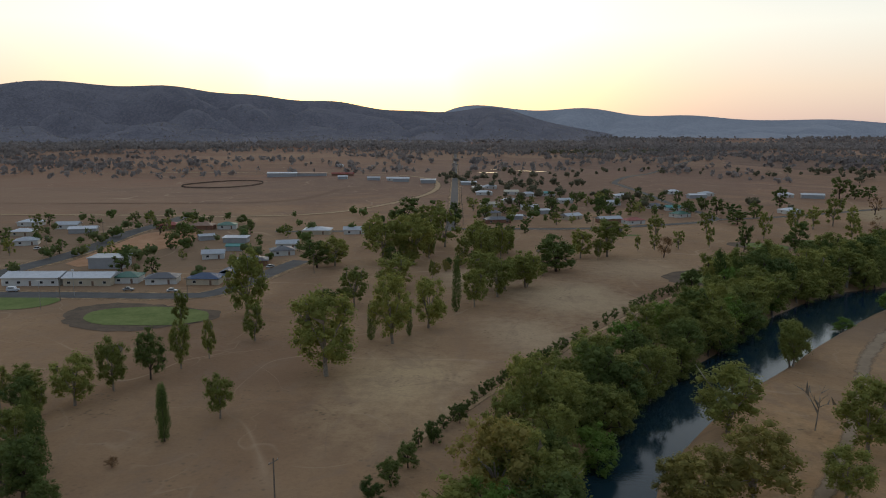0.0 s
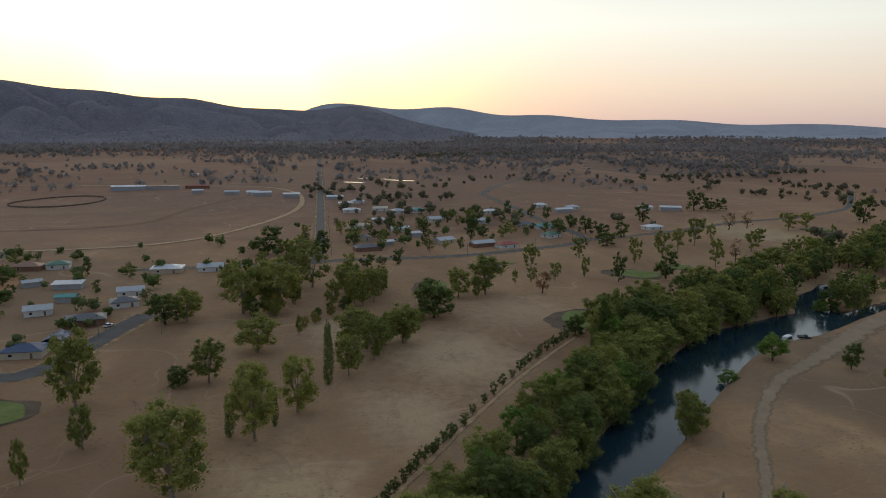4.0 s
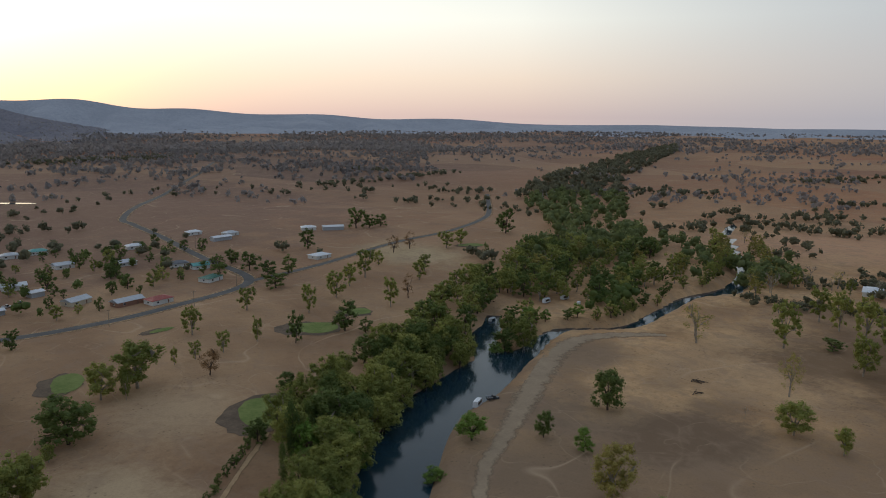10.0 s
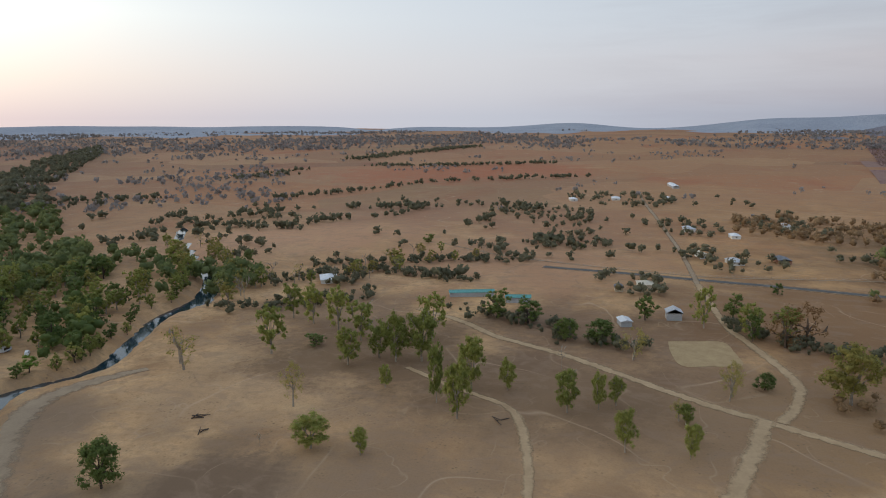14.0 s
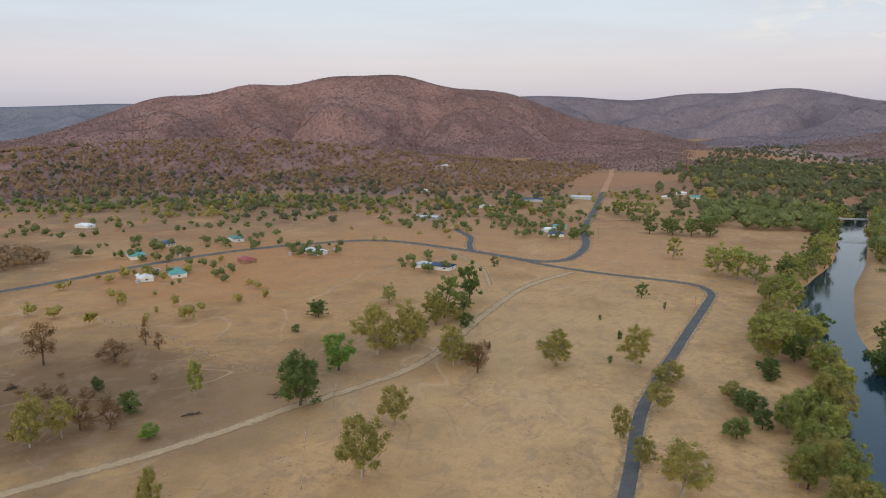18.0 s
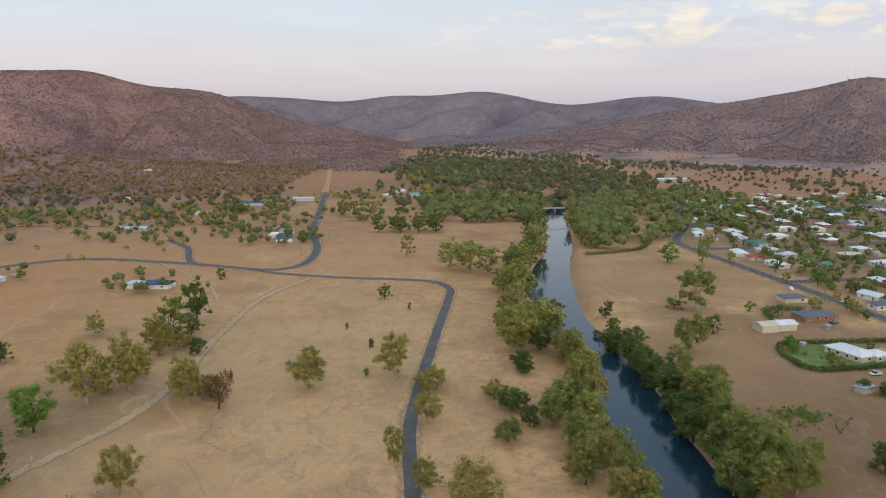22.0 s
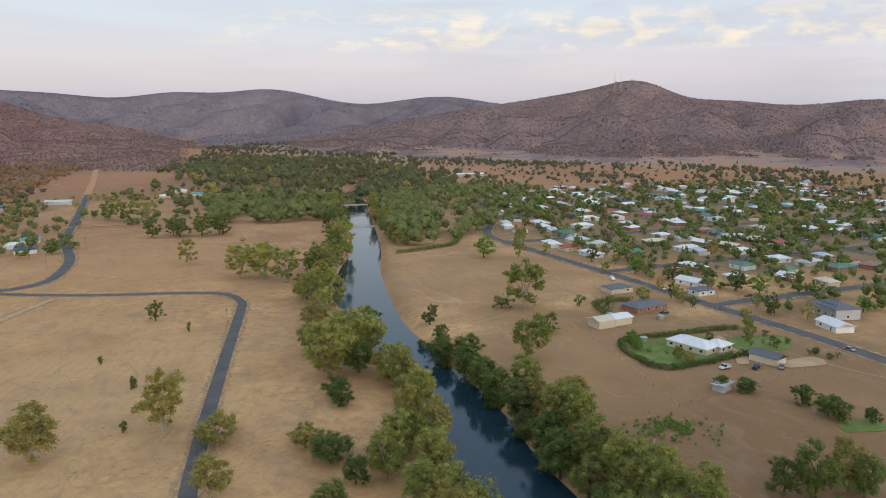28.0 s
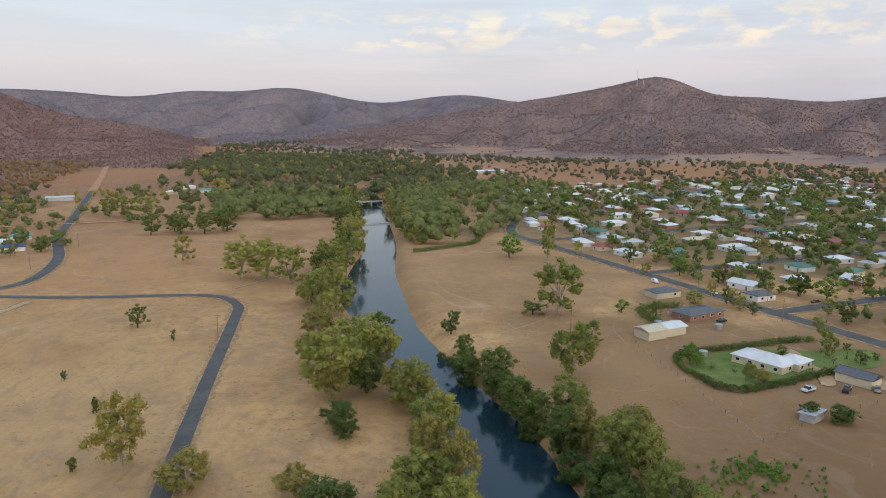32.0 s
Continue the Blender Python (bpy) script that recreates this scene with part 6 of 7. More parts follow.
thicket("flat_scrub", "low rusty scrub on the worn river flat", on_land(scatter_places([(322, 8), (301, -6), (307, -37), (268, -63), (273, -121), (313, -135), (334, -90), (345, -48), (377, -27)], 46, 8, 84)), M["foothill"], (2, 6), 90, 84)
rows, rng = [], random.Random(77)
for (ax, ay), (bx, by), deep in (((906, 753), (983, 666), 14), ((613, 509), (650, 479), 8), ((782, 543), (811, 536), 8), ((727, 482), (763, 416), 8), ((726, 397), (819, 343), 14), ((919, 375), (935, 266), 14), ((976, 213), (911, 129), 10),
    ((1859, 637), (2543, 393), 40), ((1268, 691), (1376, 608), 16), ((670, 134), (679, 84), 24), ((843, 299), (942, 275), 8), ((756, 212), (828, 178), 7), ((538, 872), (610, 854), 9), ((651, 922), (732, 882), 12), ((774, 1336), (787, 1248), 20),
    ((529, 201), (532, 168), 6), ((1273, 706), (1489, 637), 14), ((728, 539), (896, 412), 10), ((556, 1105), (879, 1167), 16), ((267, 1807), (599, 1976), 60), ((1000, 500), (1240, 330), 12), ((1250, 330), (1420, 60), 14), ((1600, 520), (1750, 120), 25)):
    far = math.hypot(bx - ax, by - ay)
    for _ in range(int(far * deep / 75) + 6):
        t = rng.random()
        rows.append((ax + (bx - ax) * t + rng.gauss(0, deep * 0.5), ay + (by - ay) * t + rng.gauss(0, deep * 0.5)))
thicket("plain_tree_rows", "rows of grey-green trees along paddock fences", on_land(rows), M["scrub"], (4, 11), 14, 64)
# ---- buildings ----
def paint(name, col, rough=0.6, metal=0.0, ribs=0.0, spec=0.4):
    """Painted or sheet-metal surface with faint dirt, and ribs across it where it is corrugated."""
    mat, nt, bsdf = material(name)
    pos = nt.nodes.new("ShaderNodeTexCoord").outputs["Object"]
    dirt = noise_tex(nt, pos, 0.5, 5, 0.65)
    worn = mix(nt, ramp(nt, dirt, [(0.4, (0, 0, 0)), (0.8, (0.55, 0.55, 0.55))]), col, tuple(c * 0.6 + 0.03 for c in col))
    nt.links.new(worn, bsdf.inputs["Base Color"])
    bsdf.inputs["Roughness"].default_value, bsdf.inputs["Metallic"].default_value = rough, metal
    bsdf.inputs["Specular IOR Level"].default_value = spec
    if ribs:
        wave = nt.nodes.new("ShaderNodeTexWave")
        wave.bands_direction = "X"
        wave.inputs["Scale"].default_value = ribs
        nt.links.new(pos, wave.inputs["Vector"])
        bump(nt, bsdf, wave.outputs["Fac"], 0.5, 0.05)
    return mat


ROOFS = {"white": (0.72, 0.73, 0.74), "pale grey": (0.5, 0.52, 0.54), "cream": (0.62, 0.55, 0.42), "red": (0.34, 0.06, 0.045), "green": (0.07, 0.19, 0.14), "blue": (0.035, 0.075, 0.16), "slate grey": (0.12, 0.125, 0.14), "rusty": (0.3, 0.17, 0.11), "teal": (0.1, 0.33, 0.3)}
ROOF_MAT = {k: paint("roof_" + k.replace(" ", "_"), c, 0.5, 0.0, 4.0) for k, c in ROOFS.items()}
WALL_MAT = {"white weatherboard": paint("wall_white", (0.7, 0.69, 0.65), 0.7), "cream weatherboard": paint("wall_cream", (0.58, 0.5, 0.37), 0.7), "brown brick": rough_mat("wall_brick", (0.24, 0.12, 0.08), (0.34, 0.19, 0.13), 2.0), "grey sheet": paint("wall_grey", (0.42, 0.43, 0.44), 0.5, 0.0, 4.0)}
GLASS = paint("window_glass", (0.02, 0.025, 0.03), 0.08, spec=0.8)
FRAME_MAT = paint("window_frame_paint", (0.68, 0.68, 0.66), 0.5)
DOOR_MAT = paint("door_paint", (0.2, 0.12, 0.08), 0.5)
STEEL = paint("galvanised_steel", (0.45, 0.46, 0.48), 0.35, 0.6)
CONCRETE = rough_mat("weathered_concrete", (0.38, 0.37, 0.35), (0.52, 0.5, 0.47), 0.5)
TIMBER = rough_mat("weathered_timber", (0.16, 0.13, 0.1), (0.28, 0.23, 0.18), 0.8)
RUBBER = rough_mat("tyre_rubber", (0.02, 0.02, 0.02), (0.035, 0.035, 0.035), 3.0)
SOLAR = paint("solar_panel_glass", (0.012, 0.018, 0.04), 0.12, spec=0.8)


def block(x0, x1, y0, y1, z0, z1):
    v = [(x, y, z) for z in (z0, z1) for x, y in ((x0, y0), (x1, y0), (x1, y1), (x0, y1))]
    return v, [(3, 2, 1, 0), (4, 5, 6, 7), (0, 1, 5, 4), (1, 2, 6, 5), (2, 3, 7, 6), (3, 0, 4, 7)]


def blocks(*boxes):
    verts, faces = [], []
    for b in boxes:
        v, f = block(*b)
        k = len(verts)
        verts += v
        faces += [tuple(i + k for i in q) for q in f]
    return verts, faces


def roof_shape(w, d, h, rise, style, over=0.55, thick=0.16):
    """Hip, gable or skillion roof with eaves and thickness."""
    a, b = w / 2 + over, d / 2 + over
    if style == "hip":
        r = max(0.4, a - b)
        top = [(-r, 0, h + rise), (r, 0, h + rise)]
    elif style == "gable":
        top = [(-a, 0, h + rise), (a, 0, h + rise)]
    else:
        top = [(-a, b, h + rise), (a, b, h + rise)]
    eave = [(-a, -b, h), (a, -b, h), (a, b, h), (-a, b, h)]
    v = eave + top + [(x, y, z - thick) for x, y, z in eave + top]
    if style == "flat":
        return blocks((-a, a, -b, b, h, h + 0.3))
    f = [(0, 1, 5, 4), (2, 3, 4, 5), (1, 2, 5), (3, 0, 4)] if style != "skillion" else [(0, 1, 5, 4), (1, 2, 5), (3, 0, 4)]
    if style == "skillion":
        f += [(2, 3, 4, 5)]
    f += [tuple(i + 6 for i in reversed(q)) for q in list(f)]
    f += [(0, 6, 7, 1), (1, 7, 8, 2), (2, 8, 9, 3), (3, 9, 6, 0)]
    return v, f


WINDOW_MESH = {}


def window(parent, x, y, z, turn, w=1.5, h=1.2, split=True):
    key = (w, h, split)
    if key not in WINDOW_MESH:
        t = 0.09
        fv, ff = blocks((-w / 2, w / 2, -0.06, 0.06, 0, t), (-w / 2, w / 2, -0.06, 0.06, h - t, h), (-w / 2, -w / 2 + t, -0.06, 0.06, t, h - t), (w / 2 - t, w / 2, -0.06, 0.06, t, h - t))
        fr, pa = bpy.data.meshes.new("window"), bpy.data.meshes.new("pane")
        fr.from_pydata(fv, [], ff)
        fr.materials.append(FRAME_MAT)
        pv, pf = block(-w / 2 + t, w / 2 - t, -0.02, 0.03, t, h - t)
        pa.from_pydata(pv, [], pf)
        pa.materials.append(GLASS)
        if not split:
            fr.clear_geometry()
            n = len(fv)
            fr.from_pydata(fv + pv, [], ff + [tuple(i + n for i in q) for q in pf])
            fr.materials.append(GLASS)
            fr.polygons.foreach_set('material_index', [0] * len(ff) + [1] * len(pf))
        WINDOW_MESH[key] = (fr, pa)
    fr, pa = WINDOW_MESH[key]
    ob = new("window", fr)
    ob.parent, ob.matrix_basis = parent, pose(x, y, z, 0, 0, turn)
    if split:
        pane = new("pane", pa)
        pane.parent = ob


HOUSES = {}


def house(x, y, turn, w, d, roof="white", wall="white weatherboard", style="hip", h=2.9, rise=1.7, kind="house", verandah=False, solar=False, doors=0, label=""):
    """A single-storey building on the land, with walls, roof, windows and doors as parts."""
    far = math.hypot(x - 70, y - 60) > 560
    key = (w, d, roof, wall, style, h, rise, kind, verandah, solar, doors, far)
    m = pose(x, y, ground_at(x, y), 0, 0, turn)
    if key in HOUSES:
        ob = copy_thing(HOUSES[key], m)
        if label:
            ob["label"] = label
        return ob
    root = tagged(new(kind), label or "single-storey %s %s with a %s metal roof" % (wall, kind.replace("_", " "), roof), kind.replace("_", " "), group="buildings of the valley")
    root.matrix_basis = m
    HOUSES[key] = root
    a, b = w / 2, d / 2
    v, f = block(-a, a, -b, b, -0.6, h)
    if style == "gable":
        n = len(v)
        v += [(-a, 0, h + rise * 0.92), (a, 0, h + rise * 0.92)]
        f = f[:1] + f[2:] + [(4, 7, n), (6, 5, n + 1)]
    mesh_ob("wall", v, f, WALL_MAT[wall], root)
    rv, rf = roof_shape(w, d, h, rise, style)
    roof_ob = mesh_ob("roof", rv, rf, ROOF_MAT[roof], root)
    if style in ("hip", "gable") and (kind != "house" or verandah):
        r = max(0.4, a - b) if style == "hip" else a + 0.5
        mesh_ob("ridge_cap", *blocks((-r, r, -0.14, 0.14, h + rise - 0.03, h + rise + 0.07)), ROOF_MAT[roof], roof_ob)
    if solar:
        for k in range(3):
            sv, sf = block(-1.6, 1.6, -0.8, 0.8, 0, 0.06)
            ob = mesh_ob("solar_panel", sv, sf, SOLAR, roof_ob, "dark blue solar panel")
            ob.matrix_basis = pose(-a * 0.4 + k * 3.5, -d * 0.27, h + rise * 0.5 + 0.12, math.degrees(math.atan2(rise, b + 0.55)))
    if kind in ("house", "villa", "hall"):
        near = kind != "house" or verandah
        n = max(2, int(w / (4.5 if near else 6.0)))
        for k in range(n):
            px = -a + w * (k + 0.5) / n
            if k != n // 2:
                window(root, px, -b - 0.03, 0.95, 0, split=near)
            if near or (k == 0 and not far):
                window(root, px, b + 0.03, 0.95, 0, split=near)
        window(root, -a - 0.03, 0, 0.95, 90, split=near)
        if near:
            window(root, a + 0.03, 0, 0.95, 90)
        px = -a + w * (n // 2 + 0.5) / n
        mesh_ob("door", *blocks((px - 0.45, px + 0.45, -b - 0.05, -b + 0.03, 0.1, 2.15)), DOOR_MAT, root)
    for k in range(doors):
        px = -a + w * (k + 0.5) / doors
        s = w / doors * 0.4
        mesh_ob("roller_door", *blocks((px - s, px + s, -b - 0.05, -b + 0.03, 0.05, h * 0.82)), ROOF_MAT["cream"] if wall != "cream weatherboard" else DOOR_MAT, root)
    if verandah:
        vd = mesh_ob("verandah", *blocks((-a, a, -b - 2.6, -b - 0.5, h - 0.45, h - 0.33)), ROOF_MAT[roof], root)
        for k in range(4):
            px = -a + 0.3 + (w - 0.6) * k / 3
            mesh_ob("post", *blocks((px - 0.06, px + 0.06, -b - 2.5, -b - 2.38, -0.4, h - 0.45)), FRAME_MAT, vd)
    return root


# the western township beside the golf course
for h_ in ((-177, 309, 2, 24, 13, "white", "white weatherboard", "gable", 3.6, 1.6, "hall"), (-153, 309, 2, 20, 12, "white", "cream weatherboard", "gable", 3.6, 1.6, "hall"),
    (-163, 348, 2, 16, 12, "pale grey", "grey sheet", "flat", 5.2, 0.4, "shed"), (-139, 313, 4, 11, 9, "green", "white weatherboard", "hip"), (-123, 311, 8, 13, 9, "slate grey", "white weatherboard", "hip"),
    (-104, 311, 0, 14, 11, "blue", "cream weatherboard", "hip"), (-97, 323, 90, 10, 7, "blue", "cream weatherboard", "gable"), (-95, 352, 12, 16, 10, "slate grey", "brown brick", "hip"),
    (-86, 381, 20, 12, 9, "slate grey", "white weatherboard", "hip"), (-88, 404, 10, 12, 8, "pale grey", "white weatherboard", "gable"), (-123, 425, 0, 14, 7, "white", "grey sheet", "skillion", 3.0, 0.6, "shed"),
    (-143, 432, 30, 9, 6, "pale grey", "grey sheet", "gable", 2.8, 1.0, "shed"), (-160, 477, 0, 15, 9, "rusty", "brown brick", "hip"), (-182, 477, 0, 15, 9, "red", "brown brick", "hip"),
    (-145, 482, 10, 12, 10, "green", "white weatherboard", "hip"), (-81, 463, 0, 17, 12, "white", "cream weatherboard", "hip"), (-57, 463, 5, 14, 10, "pale grey", "white weatherboard", "gable"),
    (-282, 491, 0, 14, 10, "white", "white weatherboard", "hip"), (-230, 458, 15, 16, 9, "white", "grey sheet", "gable", 3.0, 1.2, "shed"), (-240, 412, 20, 12, 9, "pale grey", "white weatherboard", "hip"),
    (-262, 447, 0, 13, 9, "white", "cream weatherboard", "hip"), (-250, 478, 10, 14, 9, "pale grey", "white weatherboard", "gable"), (-300, 440, 0, 14, 9, "cream", "brown brick", "hip"), (-255, 340, 0, 14, 9, "white", "white weatherboard", "hip"),
    (-262, 378, 10, 13, 9, "pale grey", "cream weatherboard", "hip"), (-120, 372, 15, 11, 8, "pale grey", "white weatherboard", "gable"), (-115, 395, 0, 9, 6, "teal", "grey sheet", "gable", 2.8, 1.0, "shed")):
    house(*h_)
# the racecourse sheds and the houses beyond
for h_ in ((-52, 897, 3, 20, 9, "white", "grey sheet", "gable", 4, 1.4, "shed"), (-18, 872, 3, 18, 10, "pale grey", "grey sheet", "skillion", 4, 1.0, "shed"), (-64, 915, 3, 14, 8, "white", "white weatherboard", "gable"),
    (-88, 918, 3, 16, 8, "pale grey", "grey sheet", "gable", 3.5, 1.2, "shed"), (-130, 940, 3, 12, 8, "white", "grey sheet", "gable", 3.5, 1.2, "shed"), (-222, 1000, 3, 40, 8, "white", "grey sheet", "skillion", 5, 1.2, "grandstand"),
    (-185, 1005, 3, 46, 7, "rusty", "grey sheet", "skillion", 4, 0.8, "shed"), (-140, 1010, 3, 30, 7, "red", "brown brick", "gable", 3.5, 1.2, "shed"), (-180, 1260, 0, 14, 9, "white", "white weatherboard", "hip"),
    (41, 722, 0, 16, 9, "white", "white weatherboard", "hip"), (39, 785, 10, 14, 9, "white", "cream weatherboard", "hip"), (52, 800, 0, 14, 9, "pale grey", "white weatherboard", "hip"), (30, 850, 0, 18, 9, "white", "grey sheet", "gable", 3.2, 1.3, "shed"),
    (69, 732, 5, 14, 8, "cream", "white weatherboard", "gable"), (84, 712, 5, 13, 8, "pale grey", "white weatherboard", "hip"), (104, 721, 5, 14, 9, "teal", "white weatherboard", "hip"), (110, 653, 12, 13, 9, "pale grey", "white weatherboard", "gable"),
    (80, 573, 20, 8, 7, "white", "grey sheet", "gable", 3.2, 1.0, "shed"), (39, 516, 12, 18, 10, "slate grey", "brown brick", "hip"), (38, 560, 10, 13, 9, "slate grey", "cream weatherboard", "hip"), (55, 538, 10, 8, 6, "white", "grey sheet", "gable", 2.8, 0.9, "shed"),
    (96, 538, 30, 14, 9, "pale grey", "cream weatherboard", "gable"), (136, 513, 18, 14, 9, "red", "white weatherboard", "hip"), (120, 520, 18, 17, 8, "pale grey", "brown brick", "gable"), (180, 613, 0, 13, 9, "slate grey", "white weatherboard", "hip"),
    (190, 596, 0, 12, 8, "teal", "white weatherboard", "gable"), (182, 552, 30, 14, 9, "green", "white weatherboard", "hip"), (238, 749, 10, 13, 8, "white", "white weatherboard", "hip"), (248, 706, 10, 18, 7, "white", "grey sheet", "gable", 3.2, 1.2, "shed"),
    (264, 725, 10, 13, 9, "pale grey", "white weatherboard", "hip"), (358, 699, -20, 20, 8, "white", "grey sheet", "gable", 3.5, 1.3, "shed"), (338, 712, -20, 14, 9, "white", "white weatherboard", "hip"), (282, 585, 15, 15, 11, "white", "white weatherboard", "hip"),
    (175, 709, 0, 14, 9, "white", "white weatherboard", "hip"), (41, 619, 5, 18, 8, "cream", "white weatherboard", "hip"), (60, 650, 5, 14, 8, "pale grey", "cream weatherboard", "hip"), (150, 640, 10, 13, 9, "pale grey", "white weatherboard", "hip"), (72, 600, 0, 14, 8, "white", "white weatherboard", "gable")):
    house(*h_)
# farmhouses on the northern plain
for h_ in ((521, 52, 0, 12, 10, "cream", "cream weatherboard", "hip"), (509, 266, 20, 18, 11, "white", "white weatherboard", "hip"), (482, 163, -78, 28, 7, "teal", "grey sheet", "gable", 3.0, 1.0, "shed"), (470, 133, -86, 15, 6, "teal", "grey sheet", "gable", 3.5, 1.2, "shed"),
    (444, 45, 0, 8, 8, "pale grey", "grey sheet", "gable", 4.5, 2.2, "barn"), (429, 73, 10, 9, 6, "white", "grey sheet", "gable", 3, 1, "shed"), (508, 70, 0, 7, 5, "slate grey", "cream weatherboard", "gable"), (611, -25, 10, 16, 9, "pale grey", "white weatherboard", "hip"), (634, -5, 10, 14, 7, "cream", "white weatherboard", "gable"),
    (620, -62, 0, 16, 9, "slate grey", "brown brick", "gable", 3, 1.3, "shed"), (774, -18, 0, 18, 10, "pale grey", "white weatherboard", "hip"), (1016, -31, 0, 24, 10, "white", "grey sheet", "gable", 3.5, 1.4, "shed"), (1028, 34, 0, 20, 10, "white", "white weatherboard", "hip"), (1020, 90, 10, 16, 9, "white", "white weatherboard", "hip"),
    (1230, -70, 0, 60, 10, "white", "grey sheet", "gable", 3.5, 1.4, "shed"), (801, -116, 0, 18, 9, "white", "white weatherboard", "hip"), (737, -53, 0, 14, 8, "white", "white weatherboard", "hip")):
    house(*h_)
# houses under the eastern hill
for h_ in ((408, -103, -20, 15, 7, "pale grey", "grey sheet", "gable", 3, 1, "shed"), (473, -140, -20, 13, 9, "cream", "white weatherboard", "hip"), (481, -337, -40, 22, 11, "teal", "white weatherboard", "hip"), (493, -388, -40, 16, 11, "blue", "cream weatherboard", "hip"), (450, -425, -40, 18, 9, "green", "white weatherboard", "hip"),
    (417, -272, -40, 14, 9, "white", "white weatherboard", "gable"), (408, -292, -40, 22, 10, "teal", "white weatherboard", "hip"), (387, -346, -30, 13, 9, "red", "brown brick", "hip"), (356, -393, -30, 20, 12, "white", "white weatherboard", "hip"), (240, -370, -10, 15, 11, "blue", "white weatherboard", "gable"), (255, -371, -10, 12, 8, "pale grey", "white weatherboard", "hip"),
    (640, -448, 0, 16, 10, "white", "white weatherboard", "hip"), (737, -281, 0, 18, 8, "white", "grey sheet", "gable", 3, 1, "shed"), (657, -335, 0, 14, 9, "rusty", "brown brick", "hip"), (886, -462, 0, 18, 9, "white", "white weatherboard", "hip"), (338, -610, 0, 26, 10, "pale grey", "grey sheet", "gable", 3, 1.2, "shed"),
    (536, -1285, 0, 24, 12, "white", "white weatherboard", "hip"), (306, -725, 0, 14, 9, "white", "white weatherboard", "hip"), (447, -890, 0, 20, 9, "white", "white weatherboard", "hip"), (288, -761, 0, 16, 10, "slate grey", "cream weatherboard", "hip"), (263, -800, 0, 26, 11, "blue", "grey sheet", "gable", 3.5, 1.4, "shed"), (207, -845, 0, 26, 10, "pale grey", "grey sheet", "gable", 3.5, 1.4, "shed"),
    (282, -757, 0, 10, 8, "white", "white weatherboard", "hip"), (193, -590, 10, 13, 10, "teal", "white weatherboard", "hip"), (188, -540, 10, 14, 10, "blue", "white weatherboard", "hip"), (200, -565, 10, 12, 9, "white", "white weatherboard", "hip"), (64, -897, 0, 16, 10, "teal", "white weatherboard", "hip"), (83, -937, 0, 14, 9, "white", "white weatherboard", "hip"), (31, -1165, 0, 16, 10, "white", "white weatherboard", "hip"),
    (100, -890, 0, 15, 9, "white", "cream weatherboard", "hip"), (-735, -2312, 0, 30, 16, "white", "white weatherboard", "hip", 4, 3), (-373, -1107, 0, 50, 12, "white", "grey sheet", "gable", 4, 1.6, "shed")):
    house(*h_)
# big houses at the edge of the eastern town
house(-105, -209, -72, 18, 10, "white", "cream weatherboard", "hip", 2.9, 2.0, "villa", True, True, label="large cream villa with a white hip roof and solar panels")
house(-113, -204, 18, 8.5, 7.5, "white", "cream weatherboard", "hip", 2.9, 1.6, "villa", label="front wing of a villa under a white hip roof")
house(-121, -186, -72, 11, 7, "slate grey", "cream weatherboard", "gable", 2.9, 1.5, "garage", doors=3, label="three-door cream garage with a grey gable roof")
house(-88, -250, 8, 9, 8, "cream", "cream weatherboard", "gable", 3.6, 1.2, "shed", doors=1, label="cream farm shed with a low gable roof")
house(-98, -252, 8, 10, 8, "white", "cream weatherboard", "gable", 3.4, 1.2, "shed", doors=1, label="white farm shed joined to a cream one")
house(-124, -268, 10, 20, 10, "slate grey", "brown brick", "hip", 2.8, 1.6, "house", True, label="low brick house with a grey hip roof and verandah")
house(-132, -304, 5, 14, 9, "slate grey", "cream weatherboard", "hip")
house(-202, -228, 80, 18, 13, "slate grey", "grey sheet", "hip", 5.0, 2.2, "house", True, True, label="tall raised house with a grey roof and solar panels")
house(-182, -210, 80, 13, 9, "white", "white weatherboard", "gable")
house(-84, -168, 20, 6, 4, "pale grey", "grey sheet", "skillion", 2.3, 0.5, "shed")

TOWN_ROAD = [(-760, -240), (-600, -190), (-520, -150), (-480, -143), (-393, -151), (-336, -156), (-264, -159), (-215, -163), (-100, -166)]
TRNG = random.Random(5)
CROSS = ((-262, -10), (-352, -10), (-470, -10), (-600, -10))
placed = []
for row, off in enumerate((-20, -52, -92, -130, -168, -228, -266, -306, -345, -384, -440, -480, -520, -562)):
    y = -238.0 - row * 3
    while y > -830:
        y -= TRNG.uniform(18, 25) if row == 0 else TRNG.uniform(14.5, 21)
        x = float(np.interp(y, [p[0] for p in TOWN_ROAD], [p[1] for p in TOWN_ROAD])) + off + TRNG.uniform(-8, 8)
        if any(abs(y - (cy + (x + 159) / 541 * 25)) < 12 for cy, _ in CROSS) or TRNG.random() < 0.16 + 0.015 * row:
            continue
        roof = TRNG.choice(("white", "white", "white", "pale grey", "pale grey", "cream", "red", "green", "slate grey", "white", "rusty"))
        wall = TRNG.choice(("white weatherboard", "cream weatherboard", "brown brick"))
        w, d = TRNG.choice(((14, 9), (12, 10), (17, 9), (11, 8)))
        style = TRNG.choice(("hip", "hip", "gable"))
        house(x, y, TRNG.choice((0, 90, 90, 180)) + TRNG.choice((4, 4, -8, 15)), w, d, roof, wall, style, verandah=TRNG.random() < 0.15)
        placed.append((x, y))
